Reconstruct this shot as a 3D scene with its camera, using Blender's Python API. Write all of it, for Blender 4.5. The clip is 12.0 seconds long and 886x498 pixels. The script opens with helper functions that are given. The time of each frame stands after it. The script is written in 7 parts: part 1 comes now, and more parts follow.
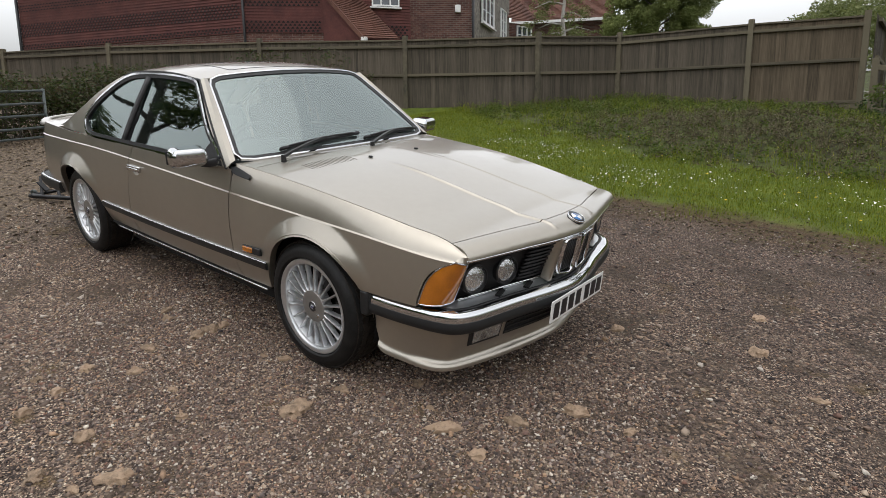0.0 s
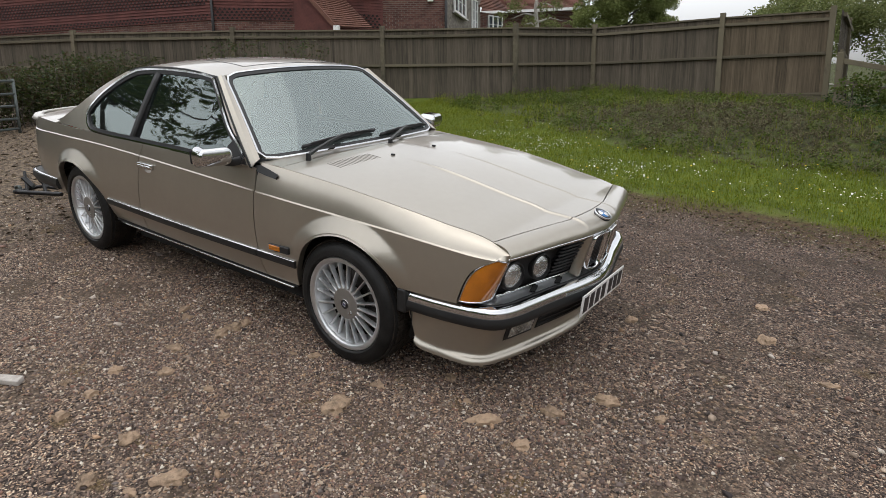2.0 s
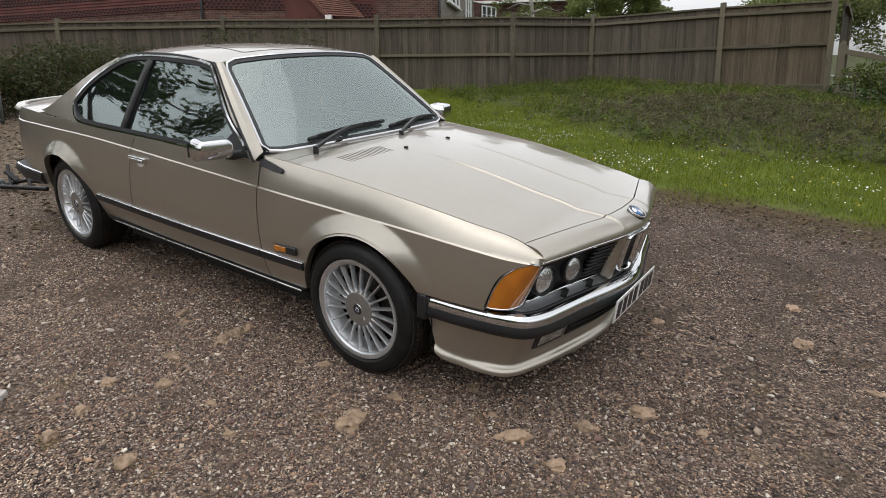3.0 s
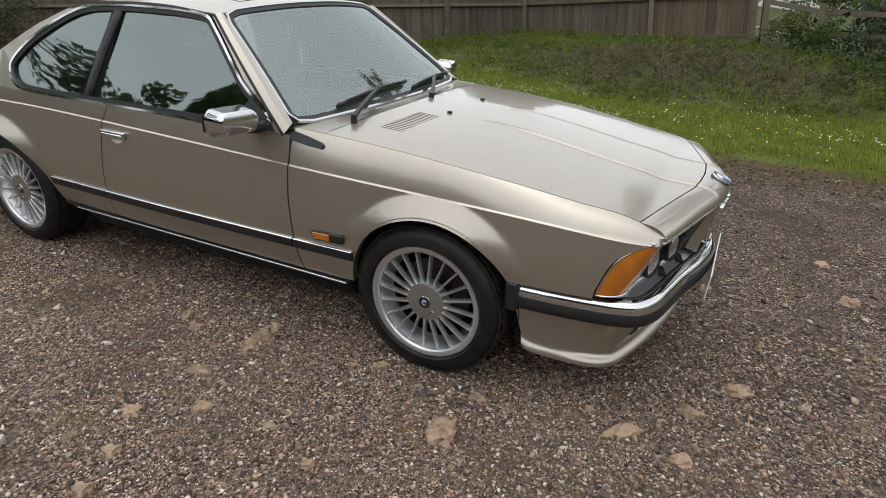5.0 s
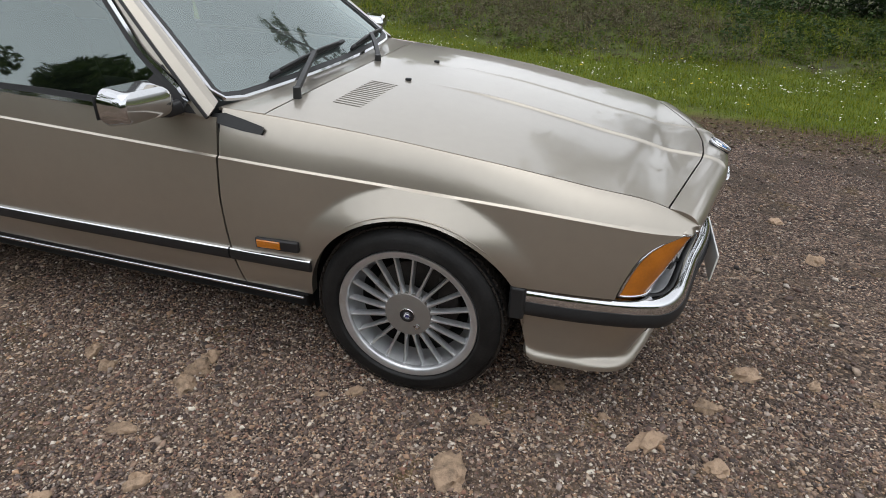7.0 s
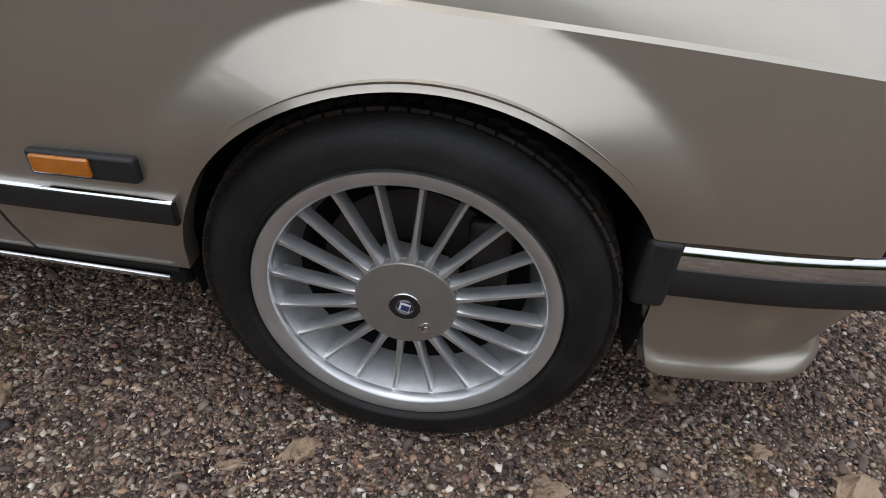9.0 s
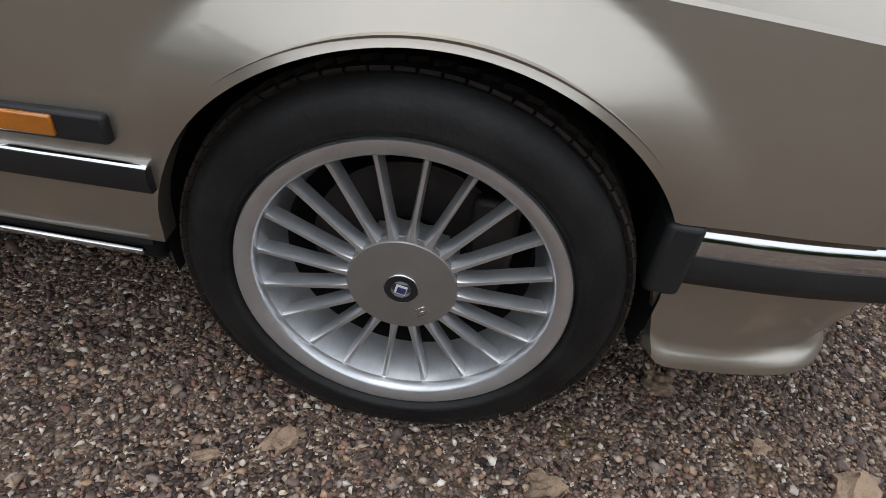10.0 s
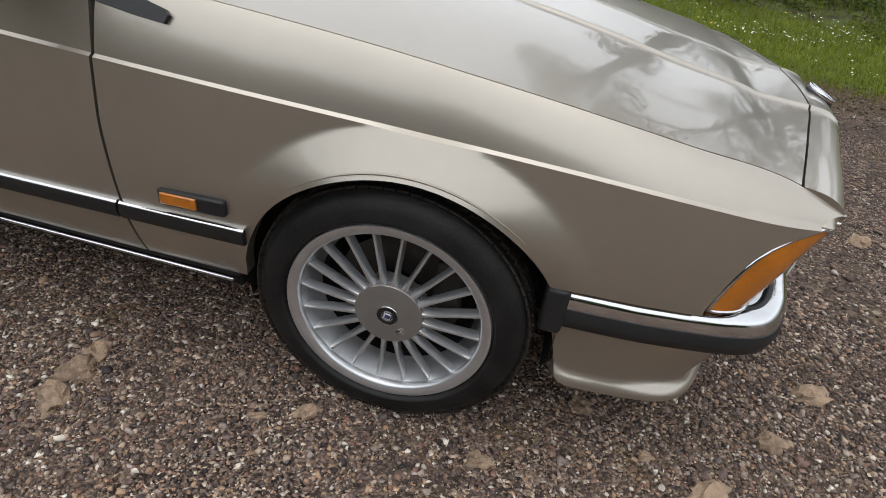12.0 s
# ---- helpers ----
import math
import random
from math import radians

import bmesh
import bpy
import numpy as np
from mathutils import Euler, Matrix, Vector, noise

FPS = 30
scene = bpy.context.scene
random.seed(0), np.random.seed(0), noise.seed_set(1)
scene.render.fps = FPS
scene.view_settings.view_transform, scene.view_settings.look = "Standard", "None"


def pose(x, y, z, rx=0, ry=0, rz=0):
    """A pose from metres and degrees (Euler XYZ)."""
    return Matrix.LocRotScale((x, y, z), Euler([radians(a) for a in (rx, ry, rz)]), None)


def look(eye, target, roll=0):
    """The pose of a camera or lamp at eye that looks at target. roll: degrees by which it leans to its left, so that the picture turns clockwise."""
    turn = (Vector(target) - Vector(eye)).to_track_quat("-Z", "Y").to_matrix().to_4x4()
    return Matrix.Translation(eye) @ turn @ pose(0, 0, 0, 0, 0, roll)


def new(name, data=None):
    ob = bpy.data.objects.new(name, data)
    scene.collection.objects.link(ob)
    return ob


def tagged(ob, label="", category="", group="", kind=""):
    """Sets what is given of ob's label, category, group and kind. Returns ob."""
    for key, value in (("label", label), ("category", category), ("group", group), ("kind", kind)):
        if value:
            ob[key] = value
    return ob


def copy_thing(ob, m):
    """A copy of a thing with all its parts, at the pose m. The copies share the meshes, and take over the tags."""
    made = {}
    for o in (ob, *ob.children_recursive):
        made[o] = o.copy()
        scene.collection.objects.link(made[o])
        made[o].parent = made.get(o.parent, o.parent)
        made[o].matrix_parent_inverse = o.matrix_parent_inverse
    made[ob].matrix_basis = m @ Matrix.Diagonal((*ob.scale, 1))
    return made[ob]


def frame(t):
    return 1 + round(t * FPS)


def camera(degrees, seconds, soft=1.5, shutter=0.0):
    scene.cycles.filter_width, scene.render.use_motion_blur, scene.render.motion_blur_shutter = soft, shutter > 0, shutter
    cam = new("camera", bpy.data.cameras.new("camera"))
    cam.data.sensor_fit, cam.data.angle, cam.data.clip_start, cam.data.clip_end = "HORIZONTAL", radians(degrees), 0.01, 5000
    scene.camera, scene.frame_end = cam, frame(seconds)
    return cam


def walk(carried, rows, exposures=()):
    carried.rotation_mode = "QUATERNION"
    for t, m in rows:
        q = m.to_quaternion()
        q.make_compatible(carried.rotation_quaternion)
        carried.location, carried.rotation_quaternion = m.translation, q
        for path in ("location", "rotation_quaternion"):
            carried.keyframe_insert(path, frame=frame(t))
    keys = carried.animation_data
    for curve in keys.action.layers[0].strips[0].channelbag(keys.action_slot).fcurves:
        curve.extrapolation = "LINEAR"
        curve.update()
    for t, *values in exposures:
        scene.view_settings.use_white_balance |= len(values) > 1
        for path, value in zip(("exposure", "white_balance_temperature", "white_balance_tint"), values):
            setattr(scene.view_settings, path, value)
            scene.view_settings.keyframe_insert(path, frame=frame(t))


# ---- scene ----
# The yard lies on a slope: everything laid out on it is built flat and tilted by SLOPE.
SLOPE = Vector((-0.1144, 0.1117, 0.9871)).rotation_difference(Vector((0, 0, 1))).to_matrix().to_4x4()
cam = camera(73.6, 12.0, soft=0.9)
PATH = [
    (0, (2.116, -2.376, 1.491), (0.909, -0.920, 0.841), 0.45),
    (0.5, (2.090, -2.406, 1.502), (0.892, -0.949, 0.838), 0.48),
    (1, (2.041, -2.455, 1.506), (0.866, -0.980, 0.839), 0.62),
    (1.5, (1.969, -2.541, 1.553), (0.828, -1.045, 0.875), 0.73),
    (2, (1.909, -2.598, 1.544), (0.796, -1.083, 0.861), 0.95),
    (2.5, (1.834, -2.609, 1.538), (0.735, -1.087, 0.849), 1.05),
    (3, (1.675, -2.506, 1.504), (0.593, -0.980, 0.797), 1.12),
    (3.2, (1.607, -2.488, 1.512), (0.541, -0.955, 0.795), 1.23),
    (4.8, (1.066, -2.593, 1.482), (0.198, -0.987, 0.665), 1.18),
    (5, (0.956, -2.563, 1.471), (0.146, -0.936, 0.635), 1.56),
    (5.5, (0.830, -2.502, 1.471), (0.120, -0.843, 0.608), 1.77),
    (6, (0.734, -2.526, 1.480), (0.123, -0.839, 0.596), 1.95),
    (6.5, (0.628, -2.496, 1.468), (0.113, -0.789, 0.563), 2.31),
    (6.7, (0.586, -2.424, 1.456), (0.095, -0.721, 0.529), 2.41),
    (8.3, (0.198, -1.688, 1.135), (-0.079, -0.049, 0.023), 2.56),
    (8.5, (0.148, -1.596, 1.083), (-0.070, 0.020, -0.074), 3.53),
    (9, (0.101, -1.443, 0.926), (-0.025, 0.147, -0.281), 5.30),
    (9.5, (0.065, -1.409, 0.884), (0.008, 0.160, -0.355), 7.35),
    (10, (0.063, -1.401, 0.876), (0.028, 0.170, -0.362), 8.78),
    (10.5, (0.077, -1.381, 0.898), (0.035, 0.190, -0.340), 9.38),
    (11, (0.109, -1.449, 0.948), (0.026, 0.144, -0.259), 9.42),
    (11.5, (0.198, -1.602, 1.107), (0.023, 0.012, -0.061), 8.72),
    (12, (0.250, -1.754, 1.191), (-0.003, -0.124, 0.061), 8.69),
]
walk(cam, [(t, SLOPE @ look(eye, target, roll)) for t, eye, target, roll in PATH], [(0, -0.04, 6560, 10), (6.7, -0.04, 6450, 10), (8.3, -0.05, 6180, 10), (11.0, -0.05, 6220, 10), (12, -0.03, 6420, 10)])

# ---- light ----
world = bpy.data.worlds.new("overcast_sky")
scene.world = world
world.use_nodes = True
wn = world.node_tree.nodes
sky = wn.new("ShaderNodeTexSky")
sky.sky_type, sky.sun_disc = "NISHITA", False
sky.sun_elevation, sky.sun_rotation = radians(78), radians(180)
sky.air_density, sky.dust_density, sky.ozone_density = 1.2, 1.0, 1.0
hsv = wn.new("ShaderNodeHueSaturation")
hsv.inputs["Saturation"].default_value = 0.13
# cloud cover: brighter overhead than at the horizon
wt, wxyz, wramp, wmul = wn.new("ShaderNodeTexCoord"), wn.new("ShaderNodeSeparateXYZ"), wn.new("ShaderNodeMapRange"), wn.new("ShaderNodeVectorMath")
wl = world.node_tree.links
wl.new(wt.outputs["Generated"], wxyz.inputs[0])
wl.new(wxyz.outputs[2], wramp.inputs[0])
wramp.inputs["From Min"].default_value, wramp.inputs["From Max"].default_value = 0.04, 0.34
wramp.inputs["To Min"].default_value, wramp.inputs["To Max"].default_value = 0.38, 1.95
wramp.interpolation_type = "SMOOTHSTEP"
wmul.operation = "SCALE"
wl.new(sky.outputs[0], hsv.inputs["Color"])
wl.new(hsv.outputs[0], wmul.inputs[0])
wl.new(wramp.outputs[0], wmul.inputs["Scale"])
wl.new(wmul.outputs[0], wn["Background"].inputs[0])
wn["Background"].inputs[1].default_value = 0.172
sun = new("sun", bpy.data.lights.new("sun", "SUN"))
sun.data.energy, sun.data.angle, sun.data.color = 0.35, radians(70), (1.0, 0.97, 0.92)
sun.matrix_world = look((-3, -4, 26), (0, 0, 0))

# ---- materials ----
def mat(name, color, rough=0.6, metal=0.0, var=0.15, scale=12.0, bump=0.0, bump_scale=60.0, coat=0.0, coords="Object", color2=None, fine=0.0, random=0.0, spec=0.5):
    """A surface with colour variation at two scales, and relief."""
    m = bpy.data.materials.new(name)
    m.use_nodes = True
    n, l = m.node_tree.nodes, m.node_tree.links
    b = n["Principled BSDF"]
    b.inputs["Roughness"].default_value, b.inputs["Metallic"].default_value = rough, metal
    b.inputs["Coat Weight"].default_value, b.inputs["Coat Roughness"].default_value = coat, 0.03
    b.inputs["Specular IOR Level"].default_value = spec
    tc = n.new("ShaderNodeTexCoord")
    big, small = n.new("ShaderNodeTexNoise"), n.new("ShaderNodeTexNoise")
    big.inputs["Scale"].default_value, small.inputs["Scale"].default_value = scale, scale * 9
    big.inputs["Detail"].default_value = small.inputs["Detail"].default_value = 4
    for t in (big, small):
        l.new(tc.outputs[coords], t.inputs["Vector"])
    add = n.new("ShaderNodeMath")
    add.operation = "MULTIPLY_ADD"
    l.new(small.outputs[0], add.inputs[0])
    add.inputs[1].default_value = 0.5
    l.new(big.outputs[0], add.inputs[2])
    last = add
    if random:
        info, more = n.new("ShaderNodeObjectInfo"), n.new("ShaderNodeMath")
        more.operation = "MULTIPLY_ADD"
        l.new(info.outputs["Random"], more.inputs[0])
        more.inputs[1].default_value = random
        l.new(add.outputs[0], more.inputs[2])
        last = more
    ramp = n.new("ShaderNodeValToRGB")
    dark = [c * (1 - var) for c in color]
    lite = list(color2) if color2 else [min(1, c * (1 + var)) for c in color]
    ramp.color_ramp.elements[0].color, ramp.color_ramp.elements[1].color = (*dark, 1), (*lite, 1)
    ramp.color_ramp.elements[0].position, ramp.color_ramp.elements[1].position = 0.45, 1.0 + 0.8 * random
    l.new(last.outputs[0], ramp.inputs[0])
    l.new(ramp.outputs[0], b.inputs["Base Color"])
    if bump:
        t, bm_ = n.new("ShaderNodeTexNoise"), n.new("ShaderNodeBump")
        t.inputs["Scale"].default_value, t.inputs["Detail"].default_value = bump_scale, 5
        l.new(tc.outputs[coords], t.inputs["Vector"])
        bm_.inputs["Strength"].default_value, bm_.inputs["Distance"].default_value = bump, 0.5 / bump_scale
        l.new(t.outputs[0], bm_.inputs["Height"])
        l.new(bm_.outputs[0], b.inputs["Normal"])
    return m


def lawnward_mask(n, l, tc):
    """Where the yard's tone is turned down by position: a ragged side towards the lawn, the rest left paler."""
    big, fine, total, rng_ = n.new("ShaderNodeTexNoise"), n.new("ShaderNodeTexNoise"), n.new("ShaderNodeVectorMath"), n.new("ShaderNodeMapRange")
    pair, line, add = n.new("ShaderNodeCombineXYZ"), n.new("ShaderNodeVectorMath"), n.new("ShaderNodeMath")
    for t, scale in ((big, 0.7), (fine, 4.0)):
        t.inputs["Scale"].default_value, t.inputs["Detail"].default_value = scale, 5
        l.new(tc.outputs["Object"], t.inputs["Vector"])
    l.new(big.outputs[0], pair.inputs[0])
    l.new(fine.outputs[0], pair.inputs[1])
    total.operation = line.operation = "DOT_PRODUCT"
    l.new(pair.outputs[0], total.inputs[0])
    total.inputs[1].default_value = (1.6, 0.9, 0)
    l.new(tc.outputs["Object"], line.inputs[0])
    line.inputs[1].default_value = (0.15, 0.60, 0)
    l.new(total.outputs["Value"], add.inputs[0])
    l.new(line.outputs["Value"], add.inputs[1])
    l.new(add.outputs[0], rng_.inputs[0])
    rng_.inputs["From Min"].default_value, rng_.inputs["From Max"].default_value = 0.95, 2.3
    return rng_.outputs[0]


def island_mat(name, colors, rough=0.8, source="Random Per Island", noise_scale=90.0, spec=0.4, leaf=0.0, lawnward=False):
    """Pieces of one mesh, or objects, each with a colour of its own out of a range."""
    m = bpy.data.materials.new(name)
    m.use_nodes = True
    n, l = m.node_tree.nodes, m.node_tree.links
    b = n["Principled BSDF"]
    b.inputs["Roughness"].default_value = rough
    b.inputs["Specular IOR Level"].default_value = spec
    src = n.new("ShaderNodeNewGeometry") if source == "Random Per Island" else n.new("ShaderNodeObjectInfo")
    ramp = n.new("ShaderNodeValToRGB")
    e = ramp.color_ramp.elements
    while len(e) < len(colors):
        e.new(0.5)
    for k, c in enumerate(colors):
        e[k].position, e[k].color = k / max(1, len(colors) - 1), (*c, 1)
    l.new(src.outputs[source], ramp.inputs[0])
    tc, t, mix = n.new("ShaderNodeTexCoord"), n.new("ShaderNodeTexNoise"), n.new("ShaderNodeMix")
    t.inputs["Scale"].default_value, t.inputs["Detail"].default_value = noise_scale, 4
    l.new(tc.outputs["Object"], t.inputs["Vector"])
    mix.data_type, mix.blend_type = "RGBA", "OVERLAY"
    mix.inputs[0].default_value = 0.5
    l.new(ramp.outputs[0], mix.inputs[6])
    l.new(t.outputs[0], mix.inputs[7])
    # tone falling towards the lawn, put into the colour by position
    if lawnward:
        darkened = n.new("ShaderNodeMix")
        darkened.data_type, darkened.blend_type = "RGBA", "MULTIPLY"
        l.new(lawnward_mask(n, l, tc), darkened.inputs[0])
        l.new(mix.outputs[2], darkened.inputs[6])
        darkened.inputs[7].default_value = (0.62, 0.61, 0.62, 1)
        mix = darkened
    l.new(mix.outputs[2], b.inputs["Base Color"])
    bm_ = n.new("ShaderNodeBump")
    bm_.inputs["Strength"].default_value, bm_.inputs["Distance"].default_value = 0.35, 0.4 / noise_scale
    l.new(t.outputs[0], bm_.inputs["Height"])
    l.new(bm_.outputs[0], b.inputs["Normal"])
    if leaf:
        thin, both = n.new("ShaderNodeBsdfTranslucent"), n.new("ShaderNodeMixShader")
        both.inputs[0].default_value = leaf
        l.new(mix.outputs[2], thin.inputs[0])
        l.new(b.outputs[0], both.inputs[1])
        l.new(thin.outputs[0], both.inputs[2])
        l.new(both.outputs[0], n["Material Output"].inputs[0])
    return m


def streaked_wood(name, dark, light):
    """Sawn boards: grain and weather streaks along the board's length, each board of its own tone."""
    m = bpy.data.materials.new(name)
    m.use_nodes = True
    n, l = m.node_tree.nodes, m.node_tree.links
    b = n["Principled BSDF"]
    b.inputs["Roughness"].default_value, b.inputs["Specular IOR Level"].default_value = 0.85, 0.25
    tc, info = n.new("ShaderNodeTexCoord"), n.new("ShaderNodeObjectInfo")
    tone = n.new("ShaderNodeMath")
    tone.operation = "MULTIPLY"
    tone.inputs[1].default_value = 0.5
    l.new(info.outputs["Random"], tone.inputs[0])
    total = tone.outputs[0]
    for scale, stretch, weight in ((22.0, 0.06, 1.6), (110.0, 0.05, 1.3), (3.0, 1.0, 0.8)):
        mp, t, w, shift = n.new("ShaderNodeMapping"), n.new("ShaderNodeTexNoise"), n.new("ShaderNodeMath"), n.new("ShaderNodeVectorMath")
        mp.inputs["Scale"].default_value = (1, 1, stretch)
        shift.operation = "ADD"
        l.new(tc.outputs["Object"], shift.inputs[0])
        l.new(info.outputs["Random"], shift.inputs[1])
        l.new(shift.outputs[0], mp.inputs[0])
        l.new(mp.outputs[0], t.inputs["Vector"])
        t.inputs["Scale"].default_value, t.inputs["Detail"].default_value = scale, 4
        w.operation = "MULTIPLY_ADD"
        l.new(t.outputs[0], w.inputs[0])
        w.inputs[1].default_value = weight
        l.new(total, w.inputs[2])
        total = w.outputs[0]
    r, c = n.new("ShaderNodeMapRange"), n.new("ShaderNodeMix")
    r.inputs["From Min"].default_value, r.inputs["From Max"].default_value = 1.25, 2.9
    l.new(total, r.inputs[0])
    c.data_type = "RGBA"
    c.inputs[6].default_value, c.inputs[7].default_value = (*dark, 1), (*light, 1)
    l.new(r.outputs[0], c.inputs[0])
    l.new(c.outputs[2], b.inputs["Base Color"])
    bump = n.new("ShaderNodeBump")
    bump.inputs["Strength"].default_value, bump.inputs["Distance"].default_value = 0.5, 0.01
    l.new(total, bump.inputs["Height"])
    l.new(bump.outputs[0], b.inputs["Normal"])
    return m


def glass_mat(name, tint, ior=2.0, film=0.0):
    m = bpy.data.materials.new(name)
    m.use_nodes = True
    n, l = m.node_tree.nodes, m.node_tree.links
    n.remove(n["Principled BSDF"])
    clear, gloss, mix, fres = (n.new("ShaderNodeBsdf" + k) if k in ("Transparent", "Glossy") else n.new("ShaderNode" + k) for k in ("Transparent", "Glossy", "MixShader", "Fresnel"))
    clear.inputs[0].default_value = (*tint, 1)
    gloss.inputs[0].default_value, gloss.inputs["Roughness"].default_value = (0.84, 0.95, 0.93, 1), 0.02
    fres.inputs[0].default_value = ior
    l.new(fres.outputs[0], mix.inputs[0])
    l.new(clear.outputs[0], mix.inputs[1])
    l.new(gloss.outputs[0], mix.inputs[2])
    # pale diffuse film mixed in to lighten the glass, patchy at random
    haze, over, tc, spots, rng_ = (n.new("ShaderNode" + k) for k in ("BsdfDiffuse", "MixShader", "TexCoord", "TexNoise", "MapRange"))
    haze.inputs[0].default_value = (0.50, 0.57, 0.55, 1)
    spots.inputs["Scale"].default_value, spots.inputs["Detail"].default_value = 3.0, 5
    l.new(tc.outputs["Object"], spots.inputs["Vector"])
    l.new(spots.outputs[0], rng_.inputs[0])
    rng_.inputs["To Min"].default_value, rng_.inputs["To Max"].default_value = film * 0.6, film * 1.4
    l.new(rng_.outputs[0], over.inputs[0])
    l.new(mix.outputs[0], over.inputs[1])
    l.new(haze.outputs[0], over.inputs[2])
    l.new(over.outputs[0], n["Material Output"].inputs[0])
    return m


def paint_mat():
    """Champagne metallic paint under clear lacquer, with fine flake, thin dust and small marks."""
    m = mat("champagne_paint", (0.396, 0.362, 0.306), rough=0.36, metal=0.82, var=0.04, scale=3.0, coat=0.9)
    n, l = m.node_tree.nodes, m.node_tree.links
    b = n["Principled BSDF"]
    tc, v, nm = n.new("ShaderNodeTexCoord"), n.new("ShaderNodeTexVoronoi"), n.new("ShaderNodeBump")
    v.inputs["Scale"].default_value = 1400
    l.new(tc.outputs["Object"], v.inputs["Vector"])
    nm.inputs["Strength"].default_value, nm.inputs["Distance"].default_value = 0.06, 0.0004
    l.new(v.outputs["Distance"], nm.inputs["Height"])
    l.new(nm.outputs[0], b.inputs["Normal"])
    d, r = n.new("ShaderNodeTexNoise"), n.new("ShaderNodeMapRange")
    d.inputs["Scale"].default_value, d.inputs["Detail"].default_value = 7, 6
    l.new(tc.outputs["Object"], d.inputs["Vector"])
    r.inputs["From Min"].default_value, r.inputs["From Max"].default_value = 0.35, 0.75
    r.inputs["To Min"].default_value, r.inputs["To Max"].default_value = 0.02, 0.11
    l.new(d.outputs[0], r.inputs[0])
    l.new(r.outputs[0], b.inputs["Coat Roughness"])
    return m


PAINT = paint_mat()
CHROME = mat("chrome", (0.60, 0.61, 0.62), rough=0.07, metal=1.0, var=0.05, scale=6)
SATIN = mat("satin_alloy", (0.56, 0.57, 0.58), rough=0.28, metal=0.80, var=0.08, scale=25, coat=0.3)
CAP = mat("hub_cap_paint", (0.33, 0.325, 0.31), rough=0.38, metal=0.75, var=0.05, scale=30, bump=0.05, bump_scale=900)
TYRE = mat("tyre_rubber", (0.0062, 0.0064, 0.0068), rough=0.55, var=0.5, scale=14, color2=(0.016, 0.0157, 0.0153), bump=0.3, bump_scale=180, spec=0.28)
TREAD = mat("dusty_tread", (0.012, 0.0105, 0.0095), rough=0.8, var=0.5, scale=18, color2=(0.036, 0.028, 0.022), bump=0.4, bump_scale=220, spec=0.25)
RUBBER = mat("black_rubber", (0.012, 0.0128, 0.0135), rough=0.50, var=0.3, scale=14, bump=0.08, bump_scale=300)
BLACK = mat("matt_black_trim", (0.010, 0.010, 0.011), rough=0.55, var=0.3, scale=20)
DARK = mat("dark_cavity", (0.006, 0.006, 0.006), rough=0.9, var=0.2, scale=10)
CLOTH = mat("dark_upholstery", (0.028, 0.029, 0.031), rough=0.8, var=0.25, scale=18, bump=0.3, bump_scale=300)
DASH = mat("grey_dashboard", (0.05, 0.055, 0.058), rough=0.6, var=0.2, scale=20, bump=0.2, bump_scale=400)
AMBER = mat("amber_lens", (0.43, 0.135, 0.006), rough=0.12, var=0.18, scale=18, coat=1.0, bump=0.15, bump_scale=160)
GLASS = glass_mat("window_glass", (0.36, 0.43, 0.41), 2.35, 0.0)
SCREEN = glass_mat("windscreen_glass", (0.66, 0.76, 0.74), 3.0, 0.05)
# bright and dark mottling put in for reflections off the lamp bowl
LENS = mat("mottled_lamp_glass", (0.30, 0.31, 0.31), rough=0.12, metal=0.8, var=0.75, scale=13, color2=(0.75, 0.76, 0.76), bump=0.8, bump_scale=45, coat=1.0)
PLATE = mat("white_plate", (0.78, 0.78, 0.76), rough=0.3, var=0.04, scale=20, coat=0.6)
INK = mat("black_ink", (0.012, 0.012, 0.014), rough=0.4, var=0.2, scale=30)
BLUE = mat("badge_blue", (0.03, 0.16, 0.42), rough=0.2, var=0.1, scale=60, coat=1)
WHITE = mat("badge_white", (0.75, 0.76, 0.77), rough=0.2, var=0.05, scale=60, coat=1)
IRON = mat("rusty_disc", (0.035, 0.030, 0.027), rough=0.5, metal=0.6, var=0.4, scale=40)
# paler copy of the rim alloy, sky gleam put into its colour
BARREL = mat("brightened_barrel", (0.80, 0.81, 0.82), rough=0.34, metal=0.95, var=0.10, scale=30, bump=0.05, bump_scale=120)

# ---- building tools ----
def thickened(verts, faces, depth):
    """A sheet given depth behind its faces, with crisp rims."""
    verts = [Vector(v) for v in verts]
    normal = [Vector((0, 0, 0)) for _ in verts]
    count = {}
    for f in faces:
        a = (verts[f[1]] - verts[f[0]]).cross(verts[f[-1]] - verts[f[0]])
        if a.length < 1e-12 and len(f) > 3:
            a = (verts[f[2]] - verts[f[1]]).cross(verts[f[3]] - verts[f[1]])
        for k, i in enumerate(f):
            normal[i] += a
            j = f[(k + 1) % len(f)]
            count[(i, j)] = count.get((i, j), 0) + 1
    n = len(verts)
    back = [v - nn.normalized() * depth for v, nn in zip(verts, normal)]
    out, made = verts + back, list(map(tuple, faces)) + [tuple(n + i for i in f)[::-1] for f in faces]
    for (i, j) in count:
        if (j, i) not in count:
            o = len(out)
            out += [verts[j], verts[i], back[i], back[j]]
            made.append((o, o + 1, o + 2, o + 3))
    return out, made


